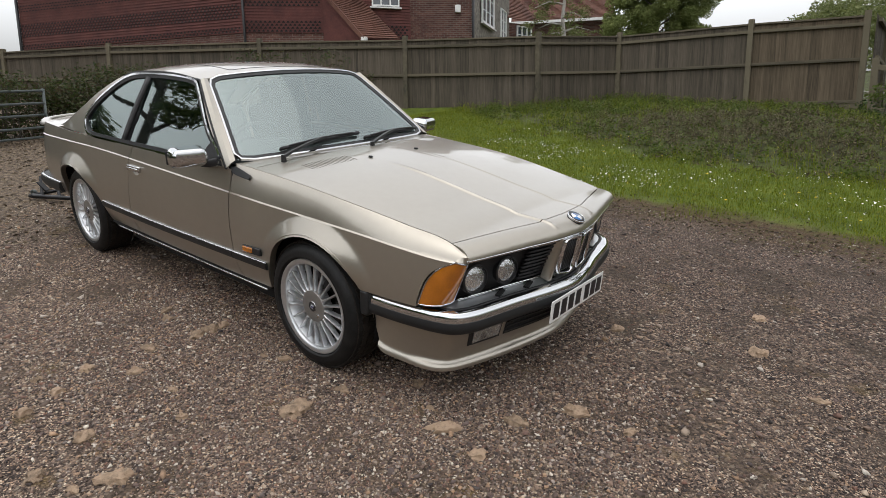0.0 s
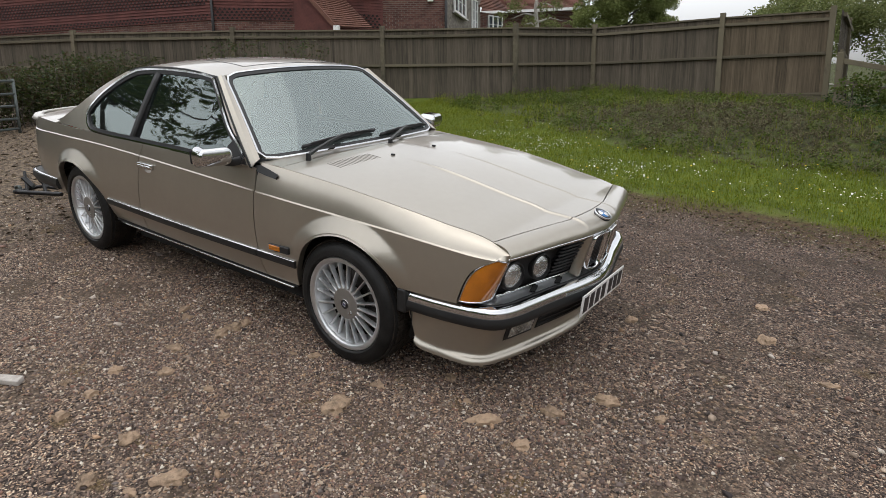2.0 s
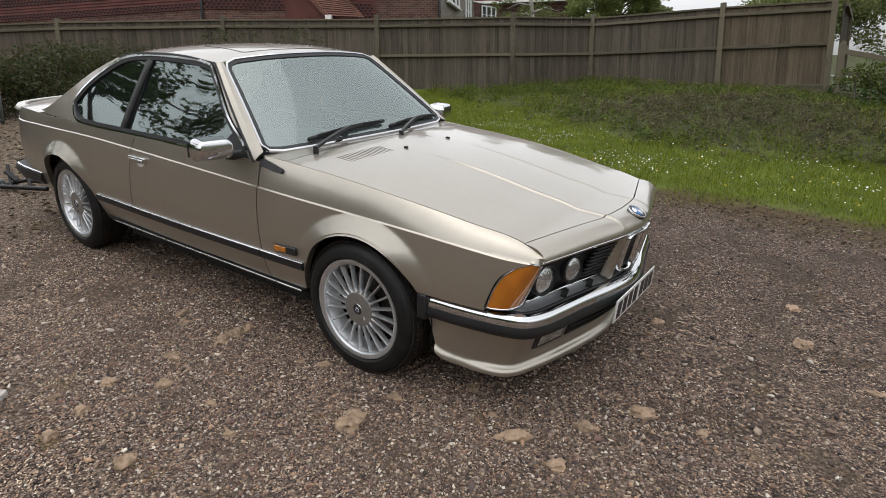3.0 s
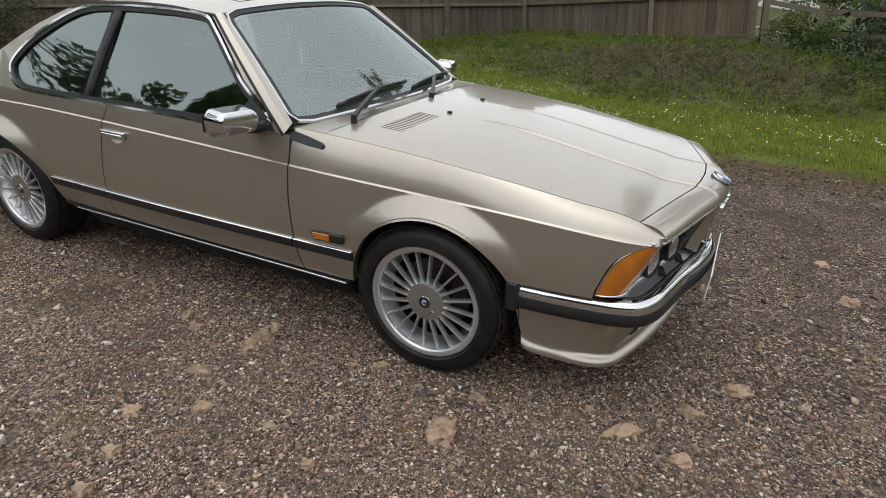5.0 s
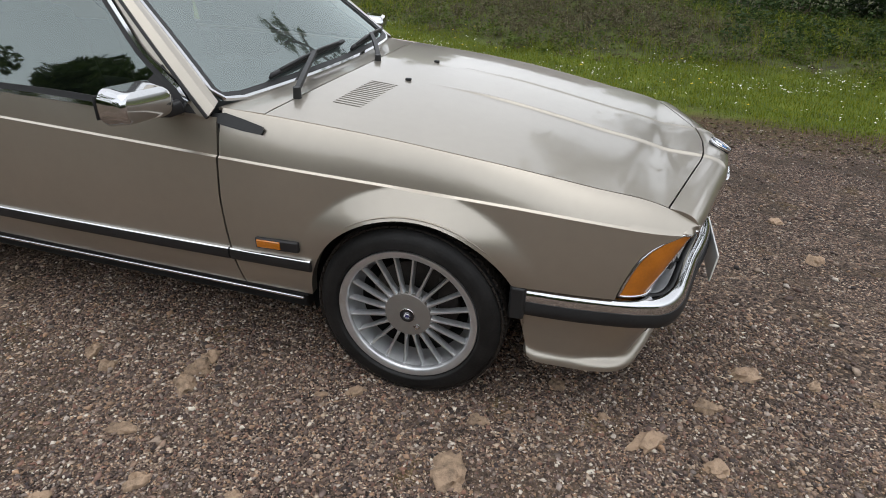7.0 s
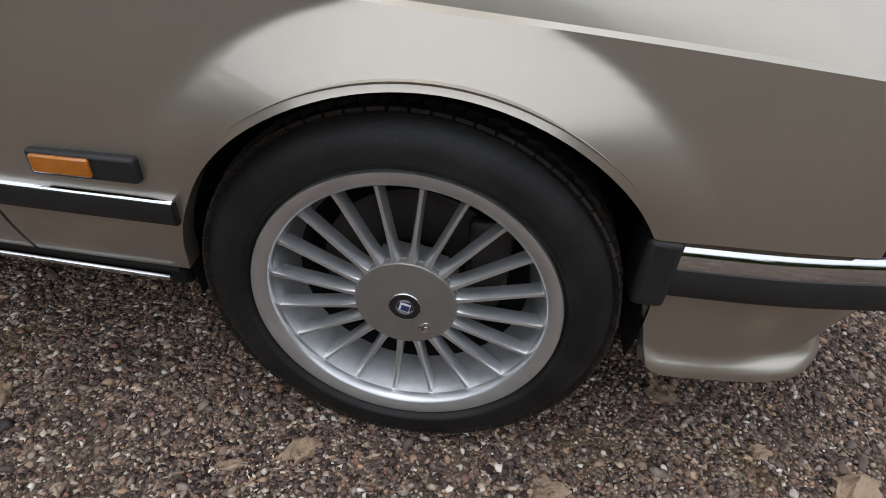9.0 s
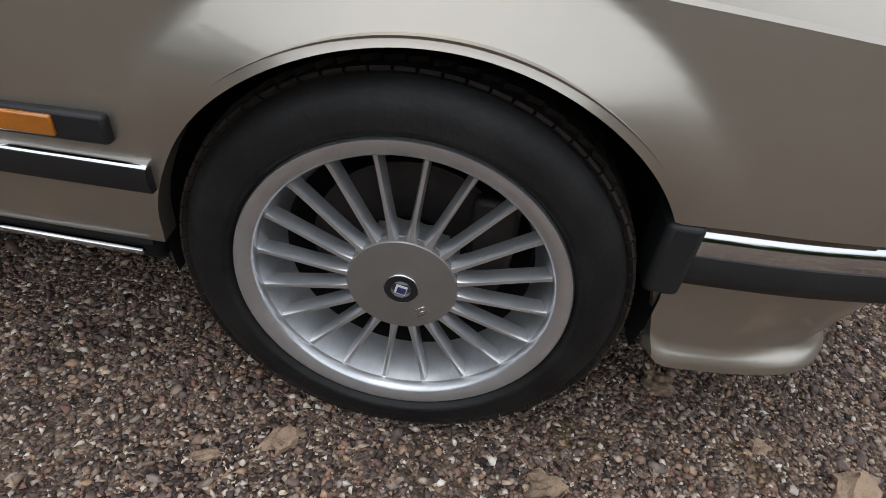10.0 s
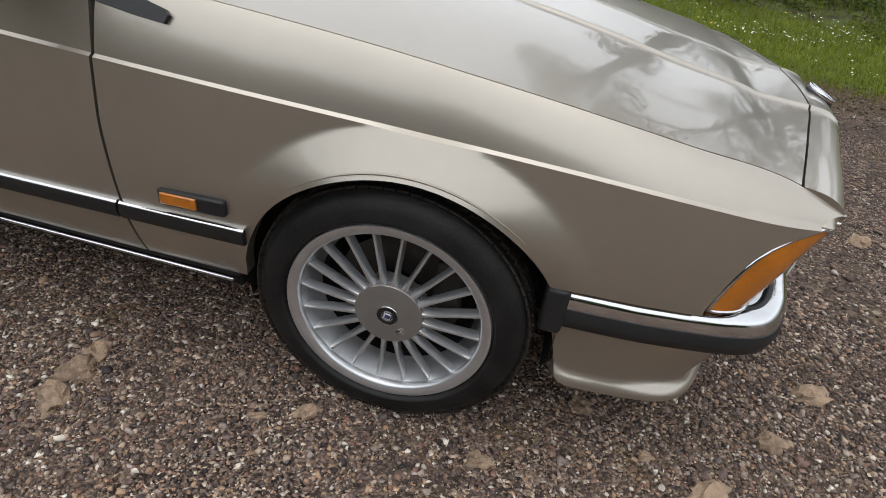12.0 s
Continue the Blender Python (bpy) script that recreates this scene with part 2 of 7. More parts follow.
def mesh_part(name, verts, faces, material, parent=None, label="", smooth=True, bevel=0.0, solid=0.0, sharp=None):
    if solid:
        verts, faces = thickened(verts, faces, solid)
        sharp = sharp or 50
    me = bpy.data.meshes.new(name)
    me.from_pydata([tuple(v) for v in verts], [], [tuple(f) for f in faces])
    me.update()
    ob = new(name, me)
    me.materials.append(material)
    if smooth:
        me.polygons.foreach_set("use_smooth", [True] * len(me.polygons))
        if sharp is not None:
            me.set_sharp_from_angle(angle=radians(sharp))
    if parent:
        ob.parent = parent
    if bevel:
        b = ob.modifiers.new("edge", "BEVEL")
        b.width, b.segments, b.limit_method, b.angle_limit = bevel, 2, "ANGLE", radians(35)
    if label:
        ob["label"] = label
    return ob


def part(name, bm, material, parent=None, label="", smooth=True, bevel=0.0, sharp=38):
    verts = [v.co.copy() for v in bm.verts]
    bm.verts.index_update()
    faces = [[v.index for v in f.verts] for f in bm.faces]
    bm.free()
    return mesh_part(name, verts, faces, material, parent, label, smooth, bevel, 0.0, sharp)


def box(bm, center, size, turn=None):
    m = Matrix.Translation(center) @ (turn if turn else Matrix()) @ Matrix.Diagonal((*size, 1))
    bmesh.ops.create_cube(bm, size=1.0, matrix=m)
    return bm


def boxes(*items):
    bm = bmesh.new()
    for it in items:
        box(bm, *it)
    return bm


def spline(knots):
    """A smooth function through a few knots."""
    xs, ys = np.array([k[0] for k in knots], float), np.array([k[1] for k in knots], float)
    d = np.gradient(ys, xs)

    def f(x):
        x = float(min(max(x, xs[0]), xs[-1]))
        i = int(min(max(np.searchsorted(xs, x) - 1, 0), len(xs) - 2))
        h = xs[i + 1] - xs[i]
        t = (x - xs[i]) / h
        return float((2 * t**3 - 3 * t**2 + 1) * ys[i] + (t**3 - 2 * t**2 + t) * h * d[i] + (3 * t**2 - 2 * t**3) * ys[i + 1] + (t**3 - t**2) * h * d[i + 1])

    return f


def step(t):
    t = min(max(t, 0.0), 1.0)
    return t * t * (3 - 2 * t)


def grid(fn, us, vs, flip=False):
    verts = [fn(u, v) for v in vs for u in us]
    w = len(us)
    faces = []
    for j in range(len(vs) - 1):
        for i in range(w - 1):
            q = (j * w + i, j * w + i + 1, (j + 1) * w + i + 1, (j + 1) * w + i)
            faces.append(q[::-1] if flip else q)
    return verts, faces


def smooth_path(points, n=8, closed=False):
    """A rounded line through a few corner points."""
    pts = [Vector(p) for p in points]
    out = []
    count = len(pts) if closed else len(pts) - 1
    for i in range(count):
        if closed:
            a, b, c, d = (pts[(i + k) % len(pts)] for k in (-1, 0, 1, 2))
        else:
            a, b, c, d = pts[max(i - 1, 0)], pts[i], pts[i + 1], pts[min(i + 2, len(pts) - 1)]
        for k in range(n):
            t = k / n
            out.append(0.5 * ((2 * b) + (c - a) * t + (2 * a - 5 * b + 4 * c - d) * t * t + (3 * b - a - 3 * c + d) * t**3))
    if not closed:
        out.append(pts[-1])
    return out


def sweep(path, profile, up=(0, 0, 1), closed=False):
    """A profile of (out, up) pairs carried along a path. Out is to the path's right, seen from up."""
    path, up = [Vector(p) for p in path], Vector(up)
    n, w = len(path), len(profile)
    verts, faces = [], []
    for i, p in enumerate(path):
        a = path[i - 1] if (i or closed) else path[0]
        b = path[(i + 1) % n] if (i < n - 1 or closed) else path[-1]
        t = (b - a).normalized()
        out = t.cross(up).normalized()
        over = out.cross(t)
        verts += [p + out * o + over * u for o, u in profile]
    for i in range(n if closed else n - 1):
        for k in range(w):
            faces.append((i * w + k, i * w + (k + 1) % w, ((i + 1) % n) * w + (k + 1) % w, ((i + 1) % n) * w + k))
    if not closed:
        faces += [tuple(range(w))[::-1], tuple((n - 1) * w + k for k in range(w))]
    return verts, [f[::-1] for f in faces]


def lathe(profile, n, axis="y"):
    """A profile of (radius, along) pairs turned round the y axis, closed round."""
    verts, faces, w = [], [], len(profile)
    for i in range(n):
        a = 2 * math.pi * i / n
        verts += [(r * math.sin(a), h, r * math.cos(a)) for r, h in profile]
    for i in range(n):
        for k in range(w - 1):
            faces.append((i * w + k, i * w + k + 1, ((i + 1) % n) * w + k + 1, ((i + 1) % n) * w + k))
    return verts, faces


def tube(a, b, r0, r1, n=8):
    a, b = Vector(a), Vector(b)
    z = (b - a).normalized()
    x = z.orthogonal().normalized()
    y = z.cross(x)
    ring = [(math.cos(2 * math.pi * k / n), math.sin(2 * math.pi * k / n)) for k in range(n)]
    verts = [a + (x * c + y * s) * r0 for c, s in ring] + [b + (x * c + y * s) * r1 for c, s in ring]
    faces = [(k, (k + 1) % n, n + (k + 1) % n, n + k) for k in range(n)] + [tuple(range(n))[::-1], tuple(range(n, 2 * n))]
    return verts, faces


def joined(*pieces):
    verts, faces = [], []
    for v, f in pieces:
        o = len(verts)
        verts += list(v)
        faces += [tuple(o + k for k in q) for q in f]
    return verts, faces


def fill(outline, holes=()):
    """A flat sheet in x and z from an outline with holes: its points and triangles."""
    bm = bmesh.new()
    edges = []
    for loop in (outline, *holes):
        vs = [bm.verts.new((p[0], 0, p[1])) for p in loop]
        edges += [bm.edges.new((vs[i], vs[(i + 1) % len(vs)])) for i in range(len(vs))]
    bmesh.ops.triangle_fill(bm, edges=edges, use_beauty=True, use_dissolve=False, normal=(0, -1, 0))
    bm.verts.index_update()
    verts, faces = [v.co.copy() for v in bm.verts], [[v.index for v in f.verts] for f in bm.faces]
    bm.free()
    return verts, faces

# ---- the car: x ahead, y to its left, front axle over the origin ----
car = tagged(new("car"), "champagne metallic two-door coupe parked on gravel, bonnet shut", "car")
car.matrix_world = SLOPE
WHEELBASE, HUB_Z, ARCH = 2.626, 0.314, 0.357
HUBS = (0.0, -WHEELBASE)
ARCHES = (0.016, -WHEELBASE + 0.004)
half_width = spline([(-3.66, 0.65), (-3.4, 0.745), (-2.9, 0.795), (-2.2, 0.800), (-1.4, 0.806), (-0.8, 0.797), (-0.35, 0.786), (0.0, 0.770), (0.3, 0.758), (0.55, 0.742), (0.70, 0.716), (0.82, 0.676)])
crease_z = spline([(-3.66, 0.800), (-3.0, 0.818), (-2.3, 0.822), (-1.6, 0.808), (-1.0, 0.786), (-0.6, 0.768), (0.0, 0.743), (0.3, 0.730), (0.5, 0.718), (0.72, 0.699), (0.82, 0.692)])
hood_edge_y = spline([(-0.62, 0.730), (-0.45, 0.722), (-0.1, 0.712), (0.1, 0.706), (0.3, 0.688), (0.5, 0.666), (0.723, 0.643), (0.83, 0.650)])
hood_edge_z = spline([(-0.62, 0.908), (-0.49, 0.90), (0.1, 0.850), (0.5, 0.790), (0.723, 0.750), (0.83, 0.708)])
deck_z = spline([(-3.66, 0.885), (-3.3, 0.900), (-2.9, 0.893), (-2.4, 0.887), (-1.0, 0.885), (-0.5, 0.885)])
hood_front_x = spline([(0.0, 0.862), (0.165, 0.850), (0.35, 0.803), (0.643, 0.723)])
lip_x = spline([(0.0, 0.968), (0.15, 0.948), (0.35, 0.897), (0.55, 0.846), (0.66, 0.815)])


def side_y(x, z):
    w, c = half_width(x), crease_z(x)
    if z <= c:
        t = c - z
        y = w + 0.019 * math.sin(math.pi * min(t / 0.48, 1)) - 0.9 * max(0, t - 0.32) ** 2
    else:
        t = z - c
        y = w - 0.0075 - 0.17 * t - 0.35 * t * t
    for hx in ARCHES:
        r = math.hypot(x - hx, z - HUB_Z + 0.006)
        y += 0.044 * min(max((0.443 - r) / 0.086, 0.0), 1.0) ** 1.05 * step((z - 0.44) / 0.22) * (1 if z <= c else step(1 - (z - c) / 0.02))
    return y


def arch_bottom(x, low):
    for hx in ARCHES:
        if abs(x - hx) < ARCH:
            return max(low, HUB_Z - 0.006 + math.sqrt(ARCH**2 - (x - hx) ** 2))
    return low


def hood_z(x, y):
    e = hood_edge_y(min(x, 0.723))
    s = min(abs(y) / e, 1)
    crown = 0.040 - 0.020 * step((x + 0.1) / 0.9)
    ridge = (0.004 * step((0.178 - abs(y)) / 0.02) + 0.0055 * math.exp(-(((abs(y) - 0.168) / 0.009) ** 2))) * step((x + 0.15) / 0.35)
    return hood_edge_z(min(x, 0.723)) + (0.723 - x) * 0.05 * (x > 0.723) + crown * (1 - s**2.2) + ridge


def side_panel(name, s, x0, x1, low, columns, label="", top=None, upper=None):
    """A panel of the car's side: s is -1 (right) or 1 (left); x0 and x1 are its ends as functions of height from 0 to 1."""
    rows = [("lip", 0.0)] + [("low", k / 15) for k in range(16)] + [("up", k / 8) for k in range(9)]

    def at(u, row):
        kind, v = row
        h = 0.0 if kind == "lip" else (0.7 * v if kind == "low" else 0.7 + 0.3 * v)
        x = x0(h) + (x1(h) - x0(h)) * u
        b, c = arch_bottom(x, low(x)), crease_z(x)
        if kind == "lip":
            return Vector((x, s * (side_y(x, b) - 0.035), b + 0.003))
        if kind == "low":
            z = b + (c - 0.003 - b) * v
            return Vector((x, s * side_y(x, z), z))
        if upper:
            return upper(x, v, s)
        z = c + 0.002 + (top(x) - c - 0.002) * v
        return Vector((x, s * side_y(x, z), z))

    v, f = grid(at, columns, rows, flip=s > 0)
    return mesh_part(name, v, f, PAINT, car, label, sharp=27, solid=0.012)


def columns_for(x0, x1, n):
    """Even columns, with close ones where a wheel arch begins and ends."""
    xs = set(np.linspace(0, 1, n).tolist())
    for hx in ARCHES:
        for e in (hx - ARCH, hx + ARCH):
            for k in (-0.0015, 0.0005, 0.002, 0.006, 0.012, 0.02, 0.03):
                x = e + k * (1 if e < hx else -1)
                if x0 < x < x1:
                    u = (x - x0) / (x1 - x0)
                    xs = {q for q in xs if abs(q - u) > 0.0008 or q in (0.0, 1.0)} | {u}
    return sorted(xs)


def fender_top(x, v, s):
    w, c, e, z = half_width(x), crease_z(x), hood_edge_y(x), hood_edge_z(x)
    a, m, b = Vector((w - 0.008, c + 0.002)), Vector((w - 0.008 - 0.30 * (w - e), c + 0.64 * (z - c) + 0.004)), Vector((e + 0.002, z))
    p = a * (1 - v) ** 2 + m * (2 * v * (1 - v)) + b * v * v
    return Vector((x, s * p[0], p[1]))


def lamp_edge(v):
    """The indicator's outer edge, from its foot (0) to its head (1)."""
    v = min(max(v, 0.0), 1.0)
    return 0.632 + 0.060 * v + 0.085 * v**5


GAP = 0.0034
door_front = lambda h: -0.597 - 0.034 * min(h / 0.5, 1.0) ** 0.8
door_rear = lambda h: -1.82 + 0.115 * h
for s, side in ((-1, "offside"), (1, "nearside")):
    f1 = lambda h: lamp_edge((0.480 + 0.310 * h - 0.497) / 0.195) - 0.006 if h < 0.7 else 0.772 + 0.048 * (h - 0.7) / 0.3
    side_panel("front_wing", s, lambda h: door_front(h) + GAP, f1, lambda x: 0.312 if x < 0 else 0.486, columns_for(-0.61, 0.74, 110), "front wing with flared wheel arch and pressed crease", upper=fender_top)
    side_panel("door", s, lambda h: door_rear(h) + GAP, lambda h: door_front(h) - GAP, lambda x: 0.312, np.linspace(0, 1, 50).tolist(), "long coupe door", top=deck_z)
    side_panel("rear_quarter", s, lambda h: -3.64, lambda h: door_rear(h) - GAP, lambda x: 0.312 if x > -2.7 else 0.36, columns_for(-3.64, -1.75, 120), "rear wing with flared wheel arch", top=deck_z)

# bonnet, nose, scuttle
def hood_at(u, v):
    y = (2 * u - 1)
    x_front = hood_front_x(abs(y) * 0.640)
    x_rear = -0.43 - 0.06 * y * y
    x = x_rear + (x_front - x_rear) * v
    yy = y * (hood_edge_y(min(x, 0.723)) - 0.003)
    return Vector((x, yy, hood_z(x, yy)))


us = sorted(set(np.linspace(0, 1, 41).tolist() + [0.5 + sg * k for sg in (-1, 1) for k in np.linspace(0.10, 0.155, 20).tolist()]))
v, f = grid(hood_at, us, np.linspace(0, 1, 60).tolist(), flip=True)
hood = mesh_part("bonnet", v, f, PAINT, car, "shut bonnet with two raised crease lines", solid=0.012)


def nose_at(u, v):
    q = 2 * u - 1
    y0, y1 = q * 0.645, q * 0.655
    a = Vector((hood_front_x(abs(y0)) + 0.005, y0, hood_z(hood_front_x(abs(y0)) + 0.005, y0)))
    b = Vector((lip_x(abs(y1)), y1, 0.700 + 0.004 * (1 - q * q)))
    m = Vector((b.x - 0.004, (y0 + y1) / 2, a.z - 0.004))
    return a * (1 - v) ** 2 + m * (2 * v * (1 - v)) + b * v * v


v, f = grid(nose_at, us, np.linspace(0, 1, 16).tolist(), flip=True)
mesh_part("nose_panel", v, f, PAINT, car, "forward-leaning nose panel", solid=0.02)
glass_low = lambda q: Vector((-0.565 - 0.085 * q * q, 0.708 * q, 0.932 - 0.012 * q * q))
glass_top = lambda q: Vector((-1.075 - 0.055 * q * q, 0.542 * q, 1.328 - 0.030 * abs(q) ** 2.2))


def scuttle_at(u, v):
    q = 2 * u - 1
    x = -0.435 - 0.06 * q * q
    y = q * 0.714
    a = Vector((x, y, hood_z(x, y) if abs(q) < 1 else hood_edge_z(x)))
    g = glass_low(q) + Vector((0.006, 0.022 * q, -0.012))
    return a + (g - a) * v


v, f = grid(scuttle_at, np.linspace(0, 1, 31).tolist(), np.linspace(0, 1, 6).tolist())
mesh_part("scuttle_panel", v, f, PAINT, car, solid=0.01)

# windscreen and its surround
def screen_at(u, v):
    q = 2 * u - 1
    a, b = glass_low(q), glass_top(q)
    return a + (b - a) * v + Vector((0.25, 0, 0.32)) * (0.06 * v * (1 - v))


v, f = grid(screen_at, np.linspace(0, 1, 25).tolist(), np.linspace(0, 1, 13).tolist())
screen = mesh_part("windscreen", v, f, SCREEN, car, "pale green-tinted curved windscreen glass")
screen.visible_shadow = False
rim = [screen_at(u, 0) for u in np.linspace(0.06, 0.94, 17)] + [screen_at(0.985, 0.02), screen_at(1, 0.07)] + [screen_at(1, t) for t in np.linspace(0.15, 0.9, 9)] + [screen_at(0.99, 0.97)] + [screen_at(u, 1) for u in np.linspace(0.95, 0.05, 15)] + [screen_at(0.01, 0.97)] + [screen_at(0, t) for t in np.linspace(0.9, 0.15, 9)] + [screen_at(0, 0.07), screen_at(0.015, 0.02)]
out = Vector((0.62, 0, 0.78))
v, f = sweep(rim, [(-0.014, -0.006), (-0.014, 0.006), (0.010, 0.006), (0.010, -0.006)], up=out, closed=True)
mesh_part("windscreen_seal", v, f, RUBBER, car, "black rubber seal", sharp=40)
v, f = sweep(rim, [(0.008, 0.0), (0.009, 0.010), (0.019, 0.010), (0.021, 0.0)], up=out, closed=True)
mesh_part("windscreen_trim", v, f, CHROME, car, "bright metal trim", sharp=40)

# roof and pillars
rail_z = spline([(-2.2, 1.262), (-2.0, 1.308), (-1.7, 1.328), (-1.4, 1.326), (-1.12, 1.298)])
crown_z = spline([(-2.2, 1.315), (-1.9, 1.360), (-1.5, 1.376), (-1.25, 1.360), (-1.07, 1.330)])
RAIL_Y = 0.588


def glass_y(x, z):
    """Half width of the cabin's sides."""
    t = min(max((z - 0.885) / 0.43, 0), 1)
    y = 0.772 - 0.150 * t - 0.034 * t * t
    return y - 0.16 * step((-2.3 - x) / 1.0) * (1 - t) * 0.35


def roof_at(u, v):
    q = 2 * u - 1
    xf, xr = glass_top(q).x - 0.012, -2.13 - 0.05 * (1 - q * q)
    x = xf + (xr - xf) * v
    r = rail_z(x)
    return Vector((x, q * RAIL_Y, r + (crown_z(x) - r) * (1 - abs(q) ** 2.6)))


v, f = grid(roof_at, np.linspace(0, 1, 33).tolist(), np.linspace(0, 1, 25).tolist())
mesh_part("roof", v, f, PAINT, car, "roof panel with closed sunroof", solid=0.012)
groove = [(-1.22, -0.36), (-1.22, 0.36), (-1.60, 0.36), (-1.60, -0.36)]
loop = []
for k in range(4):
    a, b = groove[k], groove[(k + 1) % 4]
    for t in np.linspace(0.03, 0.97, 10):
        x, y = a[0] + (b[0] - a[0]) * t, a[1] + (b[1] - a[1]) * t
        r = rail_z(x)
        loop.append((x, y, r + (crown_z(x) - r) * (1 - (abs(y) / RAIL_Y) ** 2.6) + 0.0005))
v, f = sweep(loop, [(-0.003, -0.001), (-0.003, 0.001), (0.003, 0.001), (0.003, -0.001)], closed=True)
mesh_part("sunroof_joint", v, f, RUBBER, car)

front_edge = [(-0.655 - 0.475 * t, 0.885 + 0.413 * t) for t in np.linspace(0, 1, 12)]
rail_edge = [(x, rail_z(x)) for x in np.linspace(-1.2, -2.1, 12)]
rear_edge = [(p.x, p.z) for p in smooth_path([(-2.13, 0, 1.280), (-2.36, 0, 1.190), (-2.66, 0, 1.045), (-2.92, 0, 0.935), (-3.08, 0, 0.893)], 5)]
bottom = [(x, 0.885) for x in np.linspace(-2.95, -0.75, 20)]
window_line = smooth_path([(-0.752, 0, 0.900), (-0.92, 0, 1.053), (-1.112, 0, 1.235), (-1.20, 0, 1.286), (-1.45, 0, 1.302), (-1.80, 0, 1.300), (-2.04, 0, 1.268), (-2.30, 0, 1.150), (-2.46, 0, 1.035), (-2.485, 0, 0.975), (-2.43, 0, 0.918), (-2.30, 0, 0.900), (-1.90, 0, 0.897), (-1.30, 0, 0.897)], 5, closed=True)
window_line = [(p.x, p.z) for p in window_line]
for s in (-1, 1):
    v, f = fill(front_edge + rail_edge + rear_edge + bottom, [window_line])
    v = [Vector((p.x, s * glass_y(p.x, p.z), p.z)) for p in v]
    f = f if s < 0 else [q[::-1] for q in f]
    mesh_part("side_frame", v, f, PAINT, car, "roof pillars and window surround", solid=0.012, smooth=False)
    loop = [Vector((x, s * (glass_y(x, z) + 0.001), z)) for x, z in window_line]
    if s > 0:
        loop = loop[::-1]
    up = (0, s, 0.3)
    v, f = sweep(loop, [(-0.015, -0.01), (-0.015, 0.004), (0.004, 0.004), (0.004, -0.01)], up=up, closed=True)
    mesh_part("window_seal", v, f, RUBBER, car, "black rubber seal", sharp=40)
    v, f = sweep(loop, [(0.003, -0.002), (0.005, 0.009), (0.018, 0.009), (0.021, -0.002)], up=up, closed=True)
    mesh_part("window_trim", v, f, CHROME, car, "bright metal trim", sharp=40)
    bx = lambda z: -1.868 + 0.125 * (z - 0.9) / 0.4
    for nm, keep in (("door_glass", lambda x, z: x > bx(z)), ("quarter_glass", lambda x, z: x <= bx(z))):
        ring = [(x, z) for x, z in window_line if keep(x, z)]
        ring.sort(key=lambda p: math.atan2(p[1] - 1.09, p[0] - (-1.4 if nm == "door_glass" else -2.12)))
        v, f = fill(ring)
        v = [Vector((p.x, s * (glass_y(p.x, p.z) - 0.008), p.z)) for p in v]
        f = f if s < 0 else [q[::-1] for q in f]
        g = mesh_part(nm, v, f, GLASS, car, "dark reflecting side glass")
        g.visible_shadow = False
    pts = [Vector((bx(z), s * (glass_y(bx(z), z) - 0.001), z)) for z in np.linspace(0.895, 1.302, 8)]
    v, f = sweep(pts if s < 0 else pts[::-1], [(-0.027, -0.006), (-0.027, 0.004), (0.027, 0.004), (0.027, -0.006)], up=(0, s, 0.3))
    mesh_part("centre_pillar", v, f, BLACK, car, "black window pillar")
    # strip between windscreen and side frame, and gutter rail
    a = [screen_at(0 if s < 0 else 1, t) + Vector((0, s * 0.018, 0)) for t in np.linspace(0, 1, 12)]
    b = [Vector((x, s * glass_y(x, z), z)) for x, z in front_edge]
    m_ = [(p + q) / 2 + Vector((0.012, s * 0.008, 0.006)) for p, q in zip(a, b)]
    v = a + m_ + b
    f = [(i, i + 1, 13 + i, 12 + i) for i in range(11)] + [(12 + i, 13 + i, 25 + i, 24 + i) for i in range(11)]
    mesh_part("windscreen_pillar", v, f if s > 0 else [q[::-1] for q in f], PAINT, car, solid=0.006)
    rail = [Vector((x, s * (glass_y(x, z) + 0.004), z)) for x, z in front_edge] + [Vector((x, s * (RAIL_Y + 0.008), z - 0.004)) for x, z in rail_edge]
    v, f = sweep(rail if s < 0 else rail[::-1], [(-0.005, -0.004), (-0.005, 0.007), (0.005, 0.007), (0.005, -0.004)], up=(0, s, 0.35))
    mesh_part("gutter_rail", v, f, RUBBER, car, "dark roof gutter strip", sharp=40)
    # black gusset below the pillar
    pts = [(-0.655, 0.893), (-0.61, 0.899), (-0.55, 0.888), (-0.484, 0.873), (-0.475, 0.864), (-0.482, 0.850), (-0.55, 0.856), (-0.62, 0.866), (-0.655, 0.874)]

    def on_wing(x, z):
        return min((fender_top(max(x, -0.6), t, 1) for t in np.linspace(0, 1, 60)), key=lambda p: abs(p.z - z)).y

    v, f = fill(pts)
    f = f if s < 0 else [q[::-1] for q in f]
    v = [Vector((p.x, s * (on_wing(p.x, p.z) + 0.012), p.z)) for p in v]
    mesh_part("pillar_gusset", v, f, RUBBER, car, "black plastic finisher", solid=0.02)

# rear window, boot and tail
def rear_glass_at(u, v):
    q = 2 * u - 1
    a = Vector((-2.185 + 0.05 * q * q, q * 0.575, 1.312 - 0.035 * q * q))
    b = Vector((-2.98 + 0.02 * q * q, q * 0.672, 0.930 - 0.012 * q * q))
    return a + (b - a) * v + Vector((-0.3, 0, 0.6)) * 0.08 * v * (1 - v)


v, f = grid(rear_glass_at, np.linspace(0, 1, 17).tolist(), np.linspace(0, 1, 9).tolist())
mesh_part("rear_window", v, f, GLASS, car).visible_shadow = False


